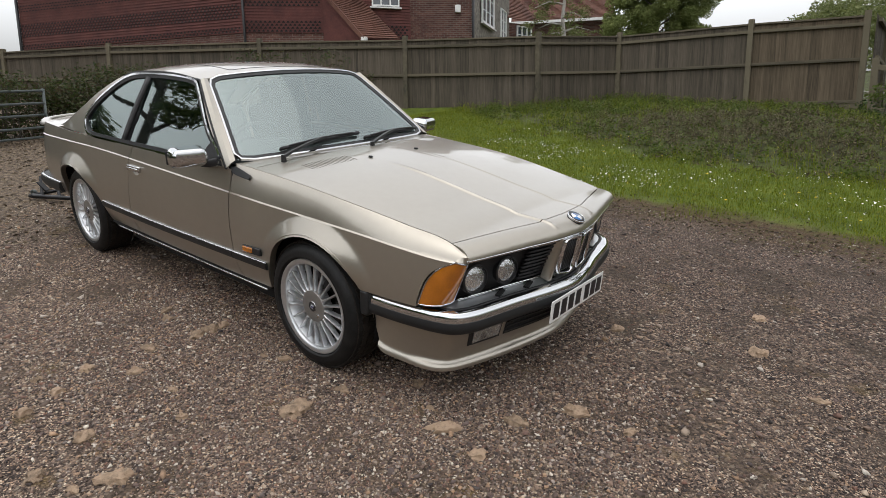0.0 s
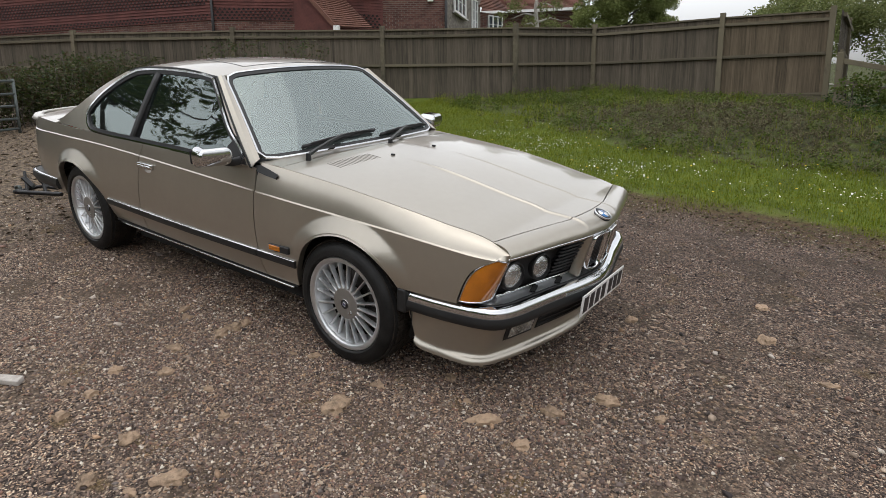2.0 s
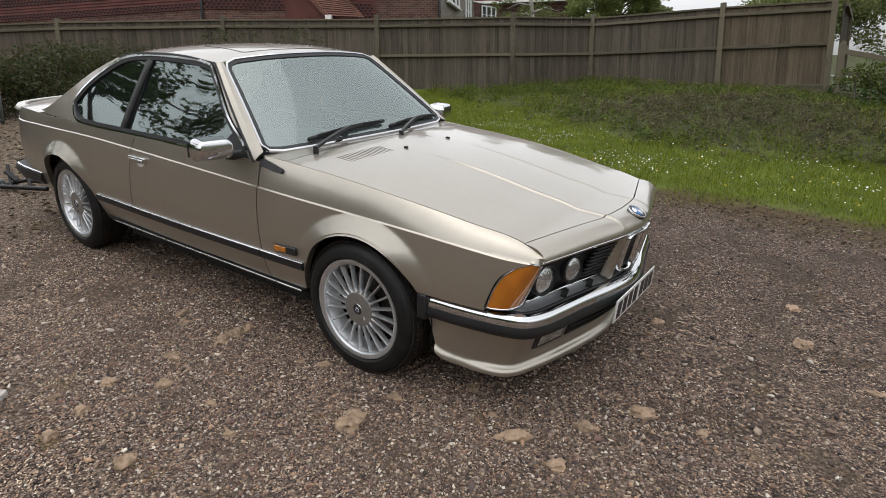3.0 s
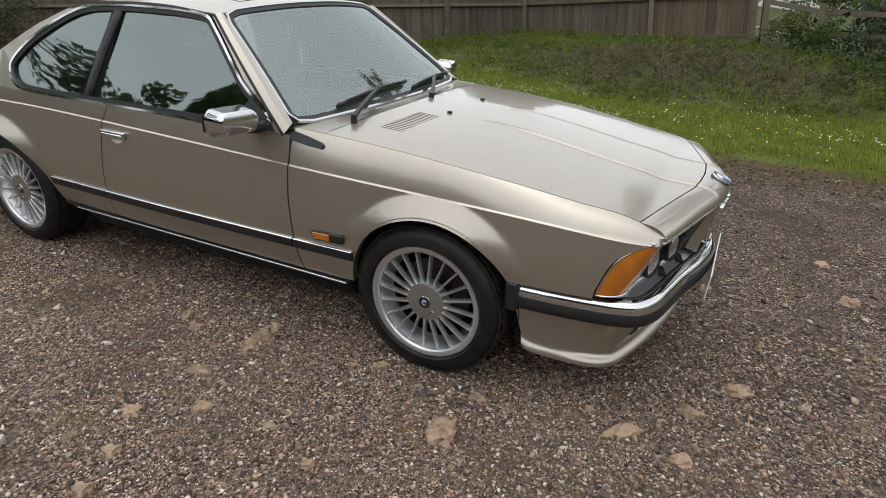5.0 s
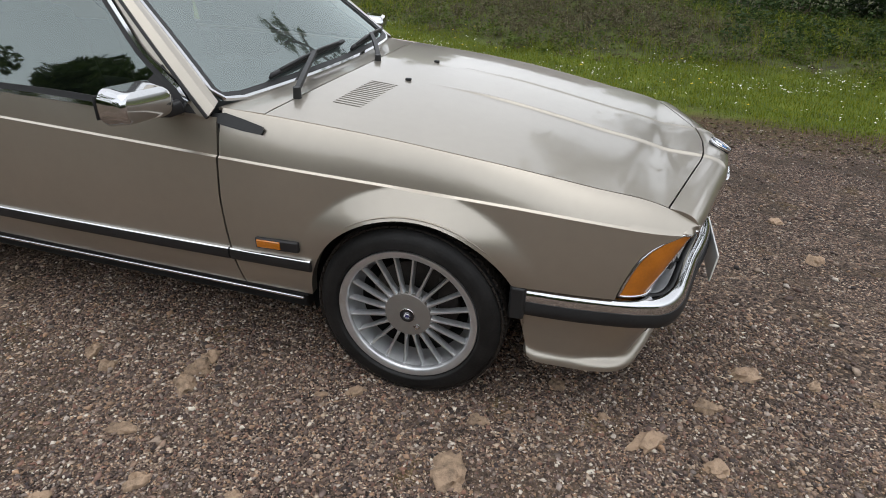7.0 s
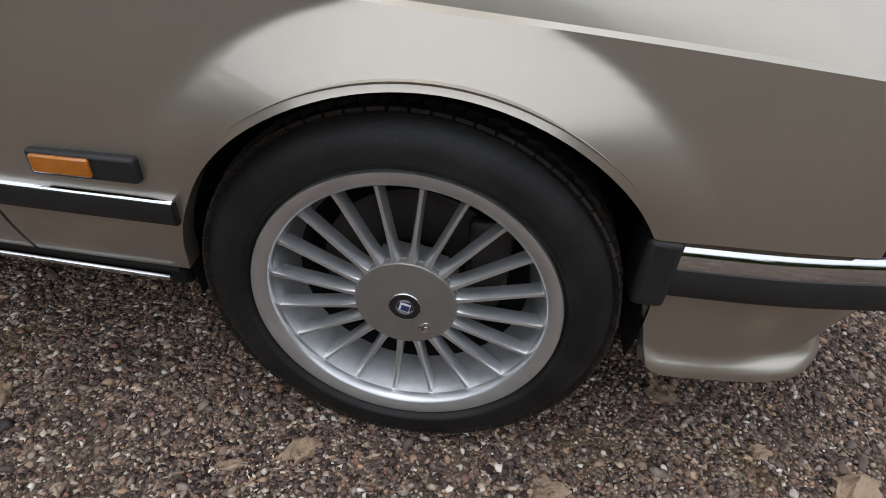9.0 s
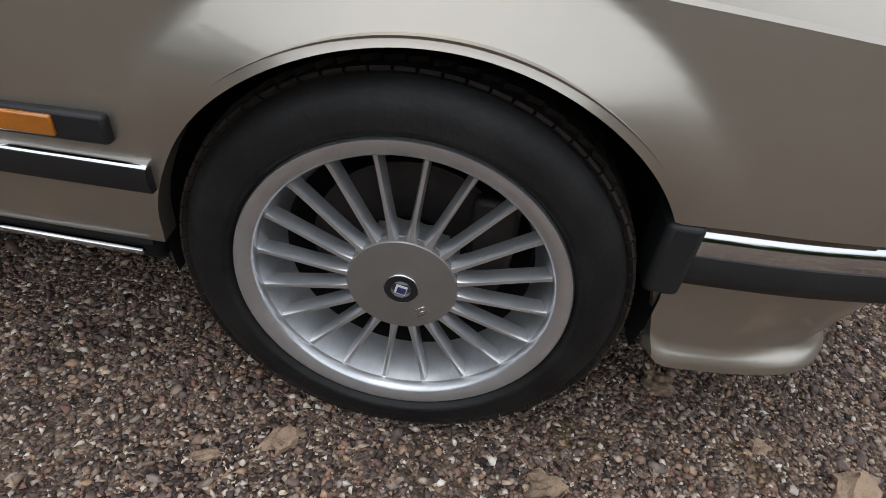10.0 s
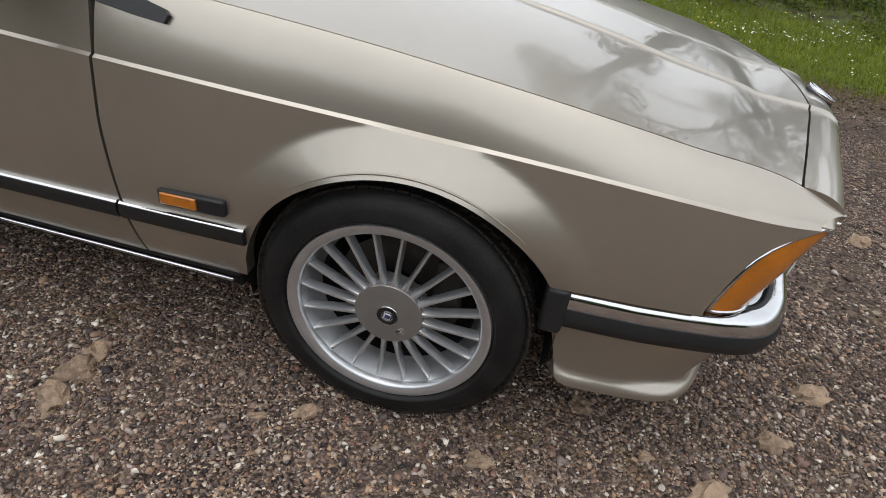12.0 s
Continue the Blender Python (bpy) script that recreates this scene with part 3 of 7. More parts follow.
def boot_at(u, v):
    q = 2 * u - 1
    x = -2.97 - 0.66 * v
    w = side_y(x, deck_z(x))
    return Vector((x - 0.02 * (1 - q * q) * v, q * w, deck_z(x) + 0.035 * (1 - abs(q) ** 2.5)))


v, f = grid(boot_at, np.linspace(0, 1, 25).tolist(), np.linspace(0, 1, 12).tolist())
mesh_part("boot_lid", v, f, PAINT, car, solid=0.012)


def tail_at(u, v):
    q = 2 * u - 1
    z = 0.34 + (0.885 + 0.035 * (1 - abs(q) ** 2.5) - 0.34) * v
    return Vector((-3.645 - 0.02 * math.sin(math.pi * v) - 0.02 * (1 - q * q), q * (side_y(-3.64, z) + 0.0), z))


v, f = grid(tail_at, np.linspace(0, 1, 17).tolist(), np.linspace(0, 1, 9).tolist(), flip=True)
mesh_part("tail_panel", v, f, PAINT, car, solid=0.012)
RED = mat("red_lens", (0.35, 0.012, 0.01), rough=0.15, var=0.2, scale=30, coat=1)
for s in (-1, 1):
    part("tail_lamp", boxes(((-3.668, s * 0.46, 0.70), (0.03, 0.36, 0.13))), RED, car, "red tail lamp", bevel=0.008)
wing = smooth_path([(-3.34, -0.700, 0.892), (-3.44, -0.68, 0.902), (-3.54, -0.59, 0.908), (-3.58, -0.3, 0.918), (-3.59, 0, 0.918), (-3.58, 0.3, 0.918), (-3.54, 0.59, 0.908), (-3.44, 0.68, 0.902), (-3.34, 0.700, 0.892)], 5)
v, f = sweep(wing, [(-0.06, -0.016), (-0.04, 0.006), (0.0, 0.013), (0.024, 0.010), (0.018, -0.004)])
mesh_part("boot_spoiler", v, f, mat("pale_spoiler", (0.5, 0.48, 0.44), rough=0.4, var=0.1, scale=8, coat=0.4), car, "pale boot-lid spoiler")

# sills, floor and wheel housings
for s in (-1, 1):
    v, f = sweep([Vector((x, s * 0.762, 0.294)) for x in np.linspace(-2.26, -0.372, 12)][::-1 if s > 0 else 1], [(-0.09, -0.028), (-0.05, -0.022), (0.004, -0.002), (0.0, 0.012), (-0.09, 0.012)])
    mesh_part("sill", v, f, BLACK, car, "black sill under a bright strip", sharp=35)
    v, f = sweep([Vector((x, s * 0.786, 0.296)) for x in np.linspace(-2.255, -0.375, 12)][::-1 if s > 0 else 1], [(-0.006, -0.004), (0.003, -0.004), (0.004, 0.003), (-0.004, 0.006)])
    mesh_part("sill_strip", v, f, CHROME, car, "bright sill strip")
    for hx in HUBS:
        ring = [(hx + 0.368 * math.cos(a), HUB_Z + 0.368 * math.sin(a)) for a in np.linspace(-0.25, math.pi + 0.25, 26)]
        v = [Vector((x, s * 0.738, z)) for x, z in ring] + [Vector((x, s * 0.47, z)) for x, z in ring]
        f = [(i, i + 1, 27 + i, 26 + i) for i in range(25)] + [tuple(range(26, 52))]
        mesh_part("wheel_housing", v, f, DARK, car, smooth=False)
# extra depth added to the floor pan to darken the ground beneath
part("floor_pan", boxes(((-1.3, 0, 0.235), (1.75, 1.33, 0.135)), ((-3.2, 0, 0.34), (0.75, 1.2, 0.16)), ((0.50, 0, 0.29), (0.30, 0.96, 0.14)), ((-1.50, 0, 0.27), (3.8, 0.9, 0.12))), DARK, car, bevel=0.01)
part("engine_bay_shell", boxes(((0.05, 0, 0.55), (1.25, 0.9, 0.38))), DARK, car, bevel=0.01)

# rub strips
for s in (-1, 1):
    for a, b in ((-2.235, -1.800), (-1.794, -0.620), (-0.614, -0.325)):
        line = [Vector((x, s * (side_y(x, 0.451) + 0.000), 0.451)) for x in np.linspace(a, b, 12)][::-1 if s > 0 else 1]
        v, f = sweep(line, [(-0.01, -0.032), (0.009, -0.030), (0.016, -0.012), (0.015, 0.008), (-0.01, 0.009)])
        strip = mesh_part("rub_strip", v, f, RUBBER, car, "black rubber side strip", sharp=50)
        v, f = sweep(line, [(-0.006, 0.008), (0.013, 0.008), (0.012, 0.0100), (0.007, 0.0122), (-0.006, 0.0125)])
        mesh_part("strip_bead", v, f, CHROME, strip, "bright bead", sharp=50)

# bumpers
BAR_Z = 0.452
half_bar = [(0.335, 0.741), (0.500, 0.732), (0.620, 0.716), (0.705, 0.698), (0.768, 0.668), (0.808, 0.600), (0.834, 0.495), (0.866, 0.350), (0.915, 0.165)]
FRONT_BAR = smooth_path([(x, -y, BAR_Z) for x, y in half_bar] + [(0.938, 0.0, BAR_Z)] + [(x, y, BAR_Z) for x, y in half_bar[::-1]], 7)
v, f = sweep(FRONT_BAR, [(-0.060, 0.020), (-0.018, 0.024), (0.006, 0.024), (0.019, 0.014), (0.025, 0.0), (0.026, -0.020), (0.0, -0.022)])
bar = mesh_part("front_bumper", v, f, CHROME, car, "chrome front bumper reflecting the yard", sharp=60)
v, f = sweep(FRONT_BAR, [(-0.03, -0.074), (0.014, -0.074), (0.029, -0.064), (0.034, -0.040), (0.028, -0.019), (-0.03, -0.020)])
mesh_part("bumper_rubber", v, f, RUBBER, bar, "black rubber impact strip", sharp=50)
v, f = sweep(FRONT_BAR[3:-3], [(-0.030, 0.023), (-0.024, 0.027), (-0.014, 0.027), (-0.012, 0.022)])
mesh_part("upper_bead", v, f, BLACK, bar, "dark joint line")
for s in (-1, 1):
    part("end_cap", boxes(((0.345, s * 0.742, 0.428), (0.050, 0.078, 0.116))), RUBBER, bar, "black plastic end cap", bevel=0.01)
REAR_BAR = smooth_path([(-3.04, 0.785, 0.455), (-3.40, 0.775, 0.455), (-3.60, 0.72, 0.455), (-3.68, 0.55, 0.455), (-3.71, 0.0, 0.455), (-3.68, -0.55, 0.455), (-3.60, -0.72, 0.455), (-3.40, -0.775, 0.455), (-3.04, -0.785, 0.455)], 6)
v, f = sweep(REAR_BAR, [(0.010, 0.011), (0.012, 0.017), (0.022, 0.015), (0.024, 0.010)])
rear = mesh_part("rear_bumper", v, f, CHROME, car, "chrome rear bumper", sharp=60)
v, f = sweep(REAR_BAR, [(-0.03, -0.07), (0.020, -0.068), (0.038, -0.03), (0.030, 0.010), (-0.05, 0.012)])
mesh_part("bumper_rubber", v, f, RUBBER, rear, "black rubber impact strip", sharp=50)

# front valance
half_chin = [(0.392, 0.744), (0.500, 0.722), (0.620, 0.690), (0.680, 0.664), (0.722, 0.618), (0.752, 0.545), (0.782, 0.455), (0.815, 0.330), (0.852, 0.150)]
CHIN = smooth_path([(x, -y, 0) for x, y in half_chin] + [(0.868, 0.0, 0)] + [(x, y, 0) for x, y in half_chin[::-1]], 7)


def valance_at(u, v):
    """From under the bumper down and inwards, then out again to the chin's lip."""
    i = u * (len(FRONT_BAR) - 1)
    k = min(int(i), len(FRONT_BAR) - 2)
    p, q = FRONT_BAR[k].lerp(FRONT_BAR[k + 1], i - k), CHIN[k].lerp(CHIN[k + 1], i - k)
    ahead = FRONT_BAR[min(k + 3, len(FRONT_BAR) - 1)] - FRONT_BAR[max(k - 2, 0)]
    n = ahead.cross(Vector((0, 0, 1))).normalized()
    p = p - n * 0.010
    rear = min(max((0.435 - q.x) / 0.05, 0), 1)
    low = 0.166 + 0.030 * step((0.66 - q.x) / 0.3) + 0.045 * (1 - math.sqrt(1 - 0.98 * rear * rear))
    w = p.lerp(q, v**0.85) - n * ((0.014 + 0.018 * step((q.x - 0.50) / 0.15)) * min(v / 0.80, 1.0) * (1 - step((v - 0.82) / 0.12)))
    return Vector((w.x, w.y, 0.400 + (low - 0.400) * v))


v, f = grid(valance_at, np.linspace(0.0, 1.0, 100).tolist(), np.linspace(0, 1, 26).tolist(), flip=True)
mesh_part("front_valance", v, f, PAINT, car, "painted front apron with chin spoiler", solid=0.014)


def apron_patch(name, y0, y1, v0, v1, lift, material, parent, label="", n=14):
    """A piece set into the apron's face between two widths and two depths."""
    fine = np.linspace(0.05, 0.95, 400)
    widths = np.array([valance_at(u, (v0 + v1) / 2).y for u in fine])
    u0, u1 = float(np.interp(y0, widths, fine)), float(np.interp(y1, widths, fine))

    def at(a, b):
        u, w = u0 + (u1 - u0) * a, v0 + (v1 - v0) * b
        p, px, pv = valance_at(u, w), valance_at(u + 0.004, w), valance_at(u, w - 0.02)
        return p + (px - p).cross(pv - p).normalized() * lift

    v, f = grid(at, np.linspace(0, 1, n).tolist(), np.linspace(0, 1, 4).tolist(), flip=True)
    return mesh_part(name, v, f, material, parent, label, solid=abs(lift) + 0.004)

# ---- front lamps and grille ----
def face_x(y, z):
    """The grille's face, set back under the nose's lip and leaning back towards its foot."""
    return lip_x(min(abs(y), 0.655)) - 0.024 - 0.42 * (0.70 - z)


def face_at(u, v):
    y = (2 * u - 1) * 0.63
    z = 0.482 + 0.213 * v
    return Vector((face_x(y, z) - 0.02, y, z))


v, f = grid(face_at, np.linspace(0, 1, 30).tolist(), np.linspace(0, 1, 6).tolist())
face = mesh_part("grille_panel", v, f, BLACK, car, "black front panel behind the lamps", solid=0.02)
for s in (-1, 1):
    for y, z, r in ((0.556, 0.586, 0.057), (0.392, 0.590, 0.054)):
        x = face_x(y, z)
        turn = pose(x, s * y, z, 0, 0, -90 + s * 14)
        v, f = lathe([(r + 0.008, -0.01), (r + 0.008, 0.012), (r + 0.002, 0.016), (r, 0.006), (r, -0.01)], 36)
        ring = mesh_part("headlamp", [turn @ Vector((a, b, c)) for a, b, c in v], f, BLACK, car, "round headlamp in a black ring", sharp=50)
        v, f = lathe([(r, 0.004), (r * 0.8, 0.012), (r * 0.45, 0.018), (0.001, 0.020)], 36)
        mesh_part("lamp_glass", [turn @ Vector(p) for p in v], f, LENS, ring, "ribbed lamp glass, bowl reflections put into its mottled colour")
    for k in range(9):
        z = 0.520 + 0.0195 * k
        line = [Vector((face_x(y, z) - 0.004, s * y, z)) for y in np.linspace(0.155, 0.295, 6)]
        v, f = sweep(line, [(-0.014, -0.004), (-0.014, 0.004), (0.008, 0.003), (0.008, -0.002)])
        mesh_part("grille_slat", v, f, BLACK, face)
    # kidney
    pts = [(0.020, 0.520), (0.105, 0.520), (0.128, 0.545), (0.128, 0.660), (0.112, 0.685), (0.034, 0.685), (0.020, 0.670)]
    loop = [Vector((face_x(y, z) + 0.030 + 0.22 * (0.70 - z), s * y, z)) for y, _, z in smooth_path([(a, 0, b) for a, b in pts], 4, closed=True)]
    v, f = sweep(loop if s > 0 else loop[::-1], [(-0.005, -0.022), (-0.005, 0.004), (-0.002, 0.007), (0.003, 0.007), (0.005, 0.003), (0.005, -0.022)], up=(1, 0, 0.1), closed=True)
    kidney = mesh_part("kidney_grille", v, f, CHROME, car, "chrome-rimmed upright grille opening", sharp=60)
    for k in range(7):
        y = s * (0.032 + 0.0142 * k)
        v, f = sweep([(face_x(y, z) + 0.012 + 0.22 * (0.70 - z), y, z) for z in (0.527, 0.60, 0.678)], [(-0.003, -0.012), (-0.003, 0.008), (0.003, 0.008), (0.003, -0.012)], up=(1, 0, 0))
        mesh_part("grille_bar", v, f, BLACK, kidney)
    # painted strip beside the opening, from the nose's lip to the grille's foot
    strip = [Vector((face_x(0.146, z) + 0.010 + 0.18 * (0.70 - z), s * 0.146, z)) for z in np.linspace(0.490, 0.700, 8)]
    v, f = sweep(strip if s < 0 else strip[::-1], [(-0.014, -0.03), (-0.014, 0.010), (-0.008, 0.016), (0.008, 0.016), (0.012, 0.010), (0.012, -0.03)], up=(1, 0, 0))
    mesh_part("grille_surround", v, f, PAINT, car, "painted strip beside the grille opening", sharp=50)
    # corner indicator: a lens bent round the front corner
    def lamp_at(u, v, grow=0.0):
        z = 0.497 + (0.196 - 0.014 * u) * v
        side = Vector((lamp_edge(v), 0, z))
        side.y = side_y(side.x, z) - 0.006
        front = Vector((0, 0.630 + 0.006 * v, z))
        front.x = face_x(front.y, z) + 0.012
        mid = Vector((max(side.x, front.x) + 0.004, max(side.y, front.y) - 0.012, z))
        p = side * (1 - u) ** 2 + mid * (2 * u * (1 - u)) + front * u * u
        return Vector((p.x, s * p.y, p.z))

    v, f = grid(lamp_at, np.linspace(0, 1, 12).tolist(), np.linspace(0, 1, 10).tolist(), flip=s > 0)
    tip = [[lamp_at(t, 1) + Vector((0.003, s * 0.003, 0.006)) for t in np.linspace(0, 1, 12)], [fender_top(0.772 + 0.048 * t, t, s) for t in np.linspace(0, 1, 12)]]
    brow_v, brow_f = grid(lambda a, b: tip[0][a].lerp(tip[1][a], b), list(range(12)), [0.0, 0.5, 1.0], flip=s > 0)
    mesh_part("wing_brow", brow_v, brow_f, PAINT, car, "painted wing edge over the indicator", solid=0.006)
    lamp = mesh_part("corner_indicator", v, f, AMBER, car, "amber wrap-round indicator lens in a bright frame", solid=0.03)
    loop = [lamp_at(0, t) for t in np.linspace(0, 1, 9)] + [lamp_at(t, 1) for t in np.linspace(0.1, 1, 8)] + [lamp_at(1, t) for t in np.linspace(0.9, 0, 8)] + [lamp_at(t, 0) for t in np.linspace(0.9, 0.1, 8)]
    v, f = sweep(loop if s < 0 else loop[::-1], [(-0.004, -0.01), (-0.003, 0.004), (0.002, 0.004), (0.004, -0.01)], up=(0.6, s * 0.8, 0.1), closed=True)
    mesh_part("indicator_frame", v, f, CHROME, lamp, "bright metal frame")
# bright line under the lip and over the filler panel
line = [Vector((lip_x(abs(y)) - 0.006, y, 0.694)) for y in np.linspace(-0.655, 0.655, 30)]
v, f = sweep(line, [(-0.006, -0.005), (0.004, -0.005), (0.004, 0.005), (-0.006, 0.005)])
mesh_part("lip_trim", v, f, CHROME, car, "thin bright trim")
line = [Vector((face_x(y, 0.49) + 0.004, y, 0.494)) for y in np.linspace(-0.60, 0.60, 30)]
v, f = sweep(line, [(-0.01, -0.006), (0.008, -0.006), (0.006, 0.006), (-0.01, 0.006)])
mesh_part("grille_foot_trim", v, f, CHROME, car, "thin bright trim")


def filler_at(u, v):
    i = (0.17 + 0.66 * u) * (len(FRONT_BAR) - 1)
    k = int(i)
    p = FRONT_BAR[k].lerp(FRONT_BAR[k + 1], i - k)
    y = max(-0.66, min(0.66, p.y))
    a, b = Vector((face_x(min(abs(y), 0.62), 0.49) - 0.01, y, 0.486)), Vector((p.x - 0.025, p.y, 0.4735))
    return a.lerp(b, v)


v, f = grid(filler_at, np.linspace(0, 1, 40).tolist(), [0, 0.3, 0.6, 1.0], flip=True)
filler = mesh_part("filler_panel", v, f, SATIN, car, "grey metal filler behind the bumper", solid=0.008)
for y in (-0.40, -0.24, -0.10, 0.10, 0.24, 0.40):
    x = (face_x(abs(y), 0.49) + min(FRONT_BAR, key=lambda p: abs(p.y - y)).x - 0.025) / 2
    part("filler_slot", boxes(((x, y, 0.4825), (0.024, 0.075 if abs(y) > 0.15 else 0.05, 0.006), pose(0, 0, 0, 0, 0, -16 * (1 if y > 0 else -1) * (abs(y) > 0.15)))), DARK, filler)
# round badge on the nose
badge_at = pose(0.929, 0, 0.760, 0, 25, 0)
def disc(r, z0, z1, n=32, a0=0.0, a1=2 * math.pi):
    ring = [a0 + (a1 - a0) * k / n for k in range(n + 1)]
    v = [(0, 0, z1)] + [(r * math.cos(a), r * math.sin(a), z1) for a in ring] + [(r * math.cos(a), r * math.sin(a), z0) for a in ring]
    f = [(0, k + 1, k + 2) for k in range(n)] + [(k + 2, k + 1, n + 2 + k, n + 3 + k) for k in range(n)]
    return v, f


v, f = disc(0.041, -0.01, 0.004)
badge = mesh_part("nose_badge", [badge_at @ Vector(p) for p in v], f, INK, car, "round black badge with blue and white quarters")
v, f = lathe([(0.041, -0.004), (0.043, 0.004), (0.040, 0.006), (0.039, 0.003)], 36)
mesh_part("badge_rim", [badge_at @ Vector((a, c, b)) for a, b, c in v], f, CHROME, badge)
for k in range(4):
    v, f = disc(0.026, 0.0, 0.0055, 10, k * math.pi / 2, (k + 1) * math.pi / 2)
    mesh_part("badge_quarter", [badge_at @ Vector(p) for p in v], f, BLUE if k % 2 else WHITE, badge)
# number plate with plain bars in place of its characters
plate_at = pose(0.9705, 0.0, 0.382, 0, 4, 0)
def plate_part(name, items, material, parent, label="", bevel=0.0):
    bm = boxes(*items)
    bm.transform(plate_at)
    return part(name, bm, material, parent, label, bevel=bevel)


plate = plate_part("number_plate", [((0, 0, 0), (0.006, 0.50, 0.108))], PLATE, car, "white number plate with black bars", bevel=0.002)
for k, y in enumerate((-0.205, -0.137, -0.069, -0.001, 0.085, 0.148, 0.208)):
    plate_part("plate_bar", [((0.0035, y, 0), (0.002, 0.048, 0.078))], INK, plate)
# apron openings: fog lamps and intake
for s in (-1, 1):
    a, b = sorted((s * 0.40, s * 0.575))
    fog = apron_patch("fog_lamp", a, b, 0.14, 0.54, 0.003, BLACK, car, "rectangular fog lamp in a black recess")
    apron_patch("lamp_glass", a + 0.018, b - 0.012, 0.16, 0.47, 0.007, LENS, fog, "fog lamp glass, reflections put into its mottled colour")
intake = apron_patch("air_intake", -0.375, 0.375, 0.12, 0.54, 0.003, DARK, car, "black intake slot with bars", 24)
for k in (0.20, 0.32, 0.44):
    apron_patch("intake_bar", -0.37, 0.37, k, k + 0.03, 0.009, BLACK, intake, n=24)

# side repeaters, handles, mirrors
for s in (-1, 1):
    y = side_y(-0.43, 0.503) + 0.004
    rep = part("side_repeater", boxes(((-0.438, s * y, 0.503), (0.154, 0.018, 0.038), pose(0, 0, 0, 0, -2, 0))), BLACK, car, "amber side lamp in a black housing", bevel=0.005)
    part("repeater_lens", boxes(((-0.465, s * (y + 0.006), 0.503), (0.084, 0.016, 0.027), pose(0, 0, 0, 0, -2, 0))), AMBER, rep, "amber lens", bevel=0.003)
    y = side_y(-1.650, 0.758)
    handle = part("door_handle", boxes(((-1.650, s * (y + 0.008), 0.762), (0.165, 0.022, 0.034)), ((-1.650, s * (y + 0.018), 0.758), (0.14, 0.012, 0.020))), CHROME, car, "chrome pull handle", bevel=0.005)
    bm = bmesh.new()
    bmesh.ops.create_uvsphere(bm, u_segments=16, v_segments=8, radius=1, matrix=Matrix.Translation((-1.640, s * (y - 0.001), 0.736)) @ Matrix.Diagonal((0.046, 0.007, 0.025, 1)))
    part("finger_recess", bm, WHITE, handle, "pale finger recess")
    # mirror
    bm = bmesh.new()
    bmesh.ops.create_cube(bm, size=1)
    bmesh.ops.subdivide_edges(bm, edges=bm.edges[:], cuts=3, use_grid_fill=True)
    for w in bm.verts:
        k = w.co
        taper = 1 - 0.28 * (k.x + 0.5)
        round_ = 1 - 0.22 * (abs(k.z) * 2) ** 4 * (abs(k.y) * 2) ** 2
        w.co = Vector((k.x * 0.115 * (1 - 0.12 * (abs(k.z) * 2) ** 3), k.y * 0.185 * round_ * (1 - 0.1 * (k.x + 0.5)), k.z * 0.116 * taper + 0.008 * k.x))
    bm.transform(pose(-0.790, s * 0.902, 0.943, 0, 0, s * 14))
    mirror = part("door_mirror", bm, CHROME, car, "chrome door mirror", bevel=0.012, sharp=60)
    part("mirror_glass", boxes(((-0.848, s * 0.914, 0.942), (0.006, 0.140, 0.070), pose(0, 0, 0, 0, 0, s * 14))), BLACK, mirror, bevel=0.004)
    v, f = sweep([(-0.80, s * 0.83, 0.905), (-0.775, s * 0.80, 0.900), (-0.75, s * 0.765, 0.91)], [(-0.02, -0.018), (-0.02, 0.02), (0.02, 0.02), (0.02, -0.018)])
    mesh_part("mirror_arm", v, f, BLACK, mirror, "black mirror arm", bevel=0.006)
    pts = [(-0.70, 0.892), (-0.93, 0.892), (-0.90, 0.950), (-0.83, 1.020)]
    v, f = fill(pts)
    mesh_part("mirror_base", [Vector((p.x, s * (glass_y(p.x, p.z) + 0.004), p.z)) for p in v], f, BLACK, mirror, "black corner finisher", solid=0.012, smooth=False)

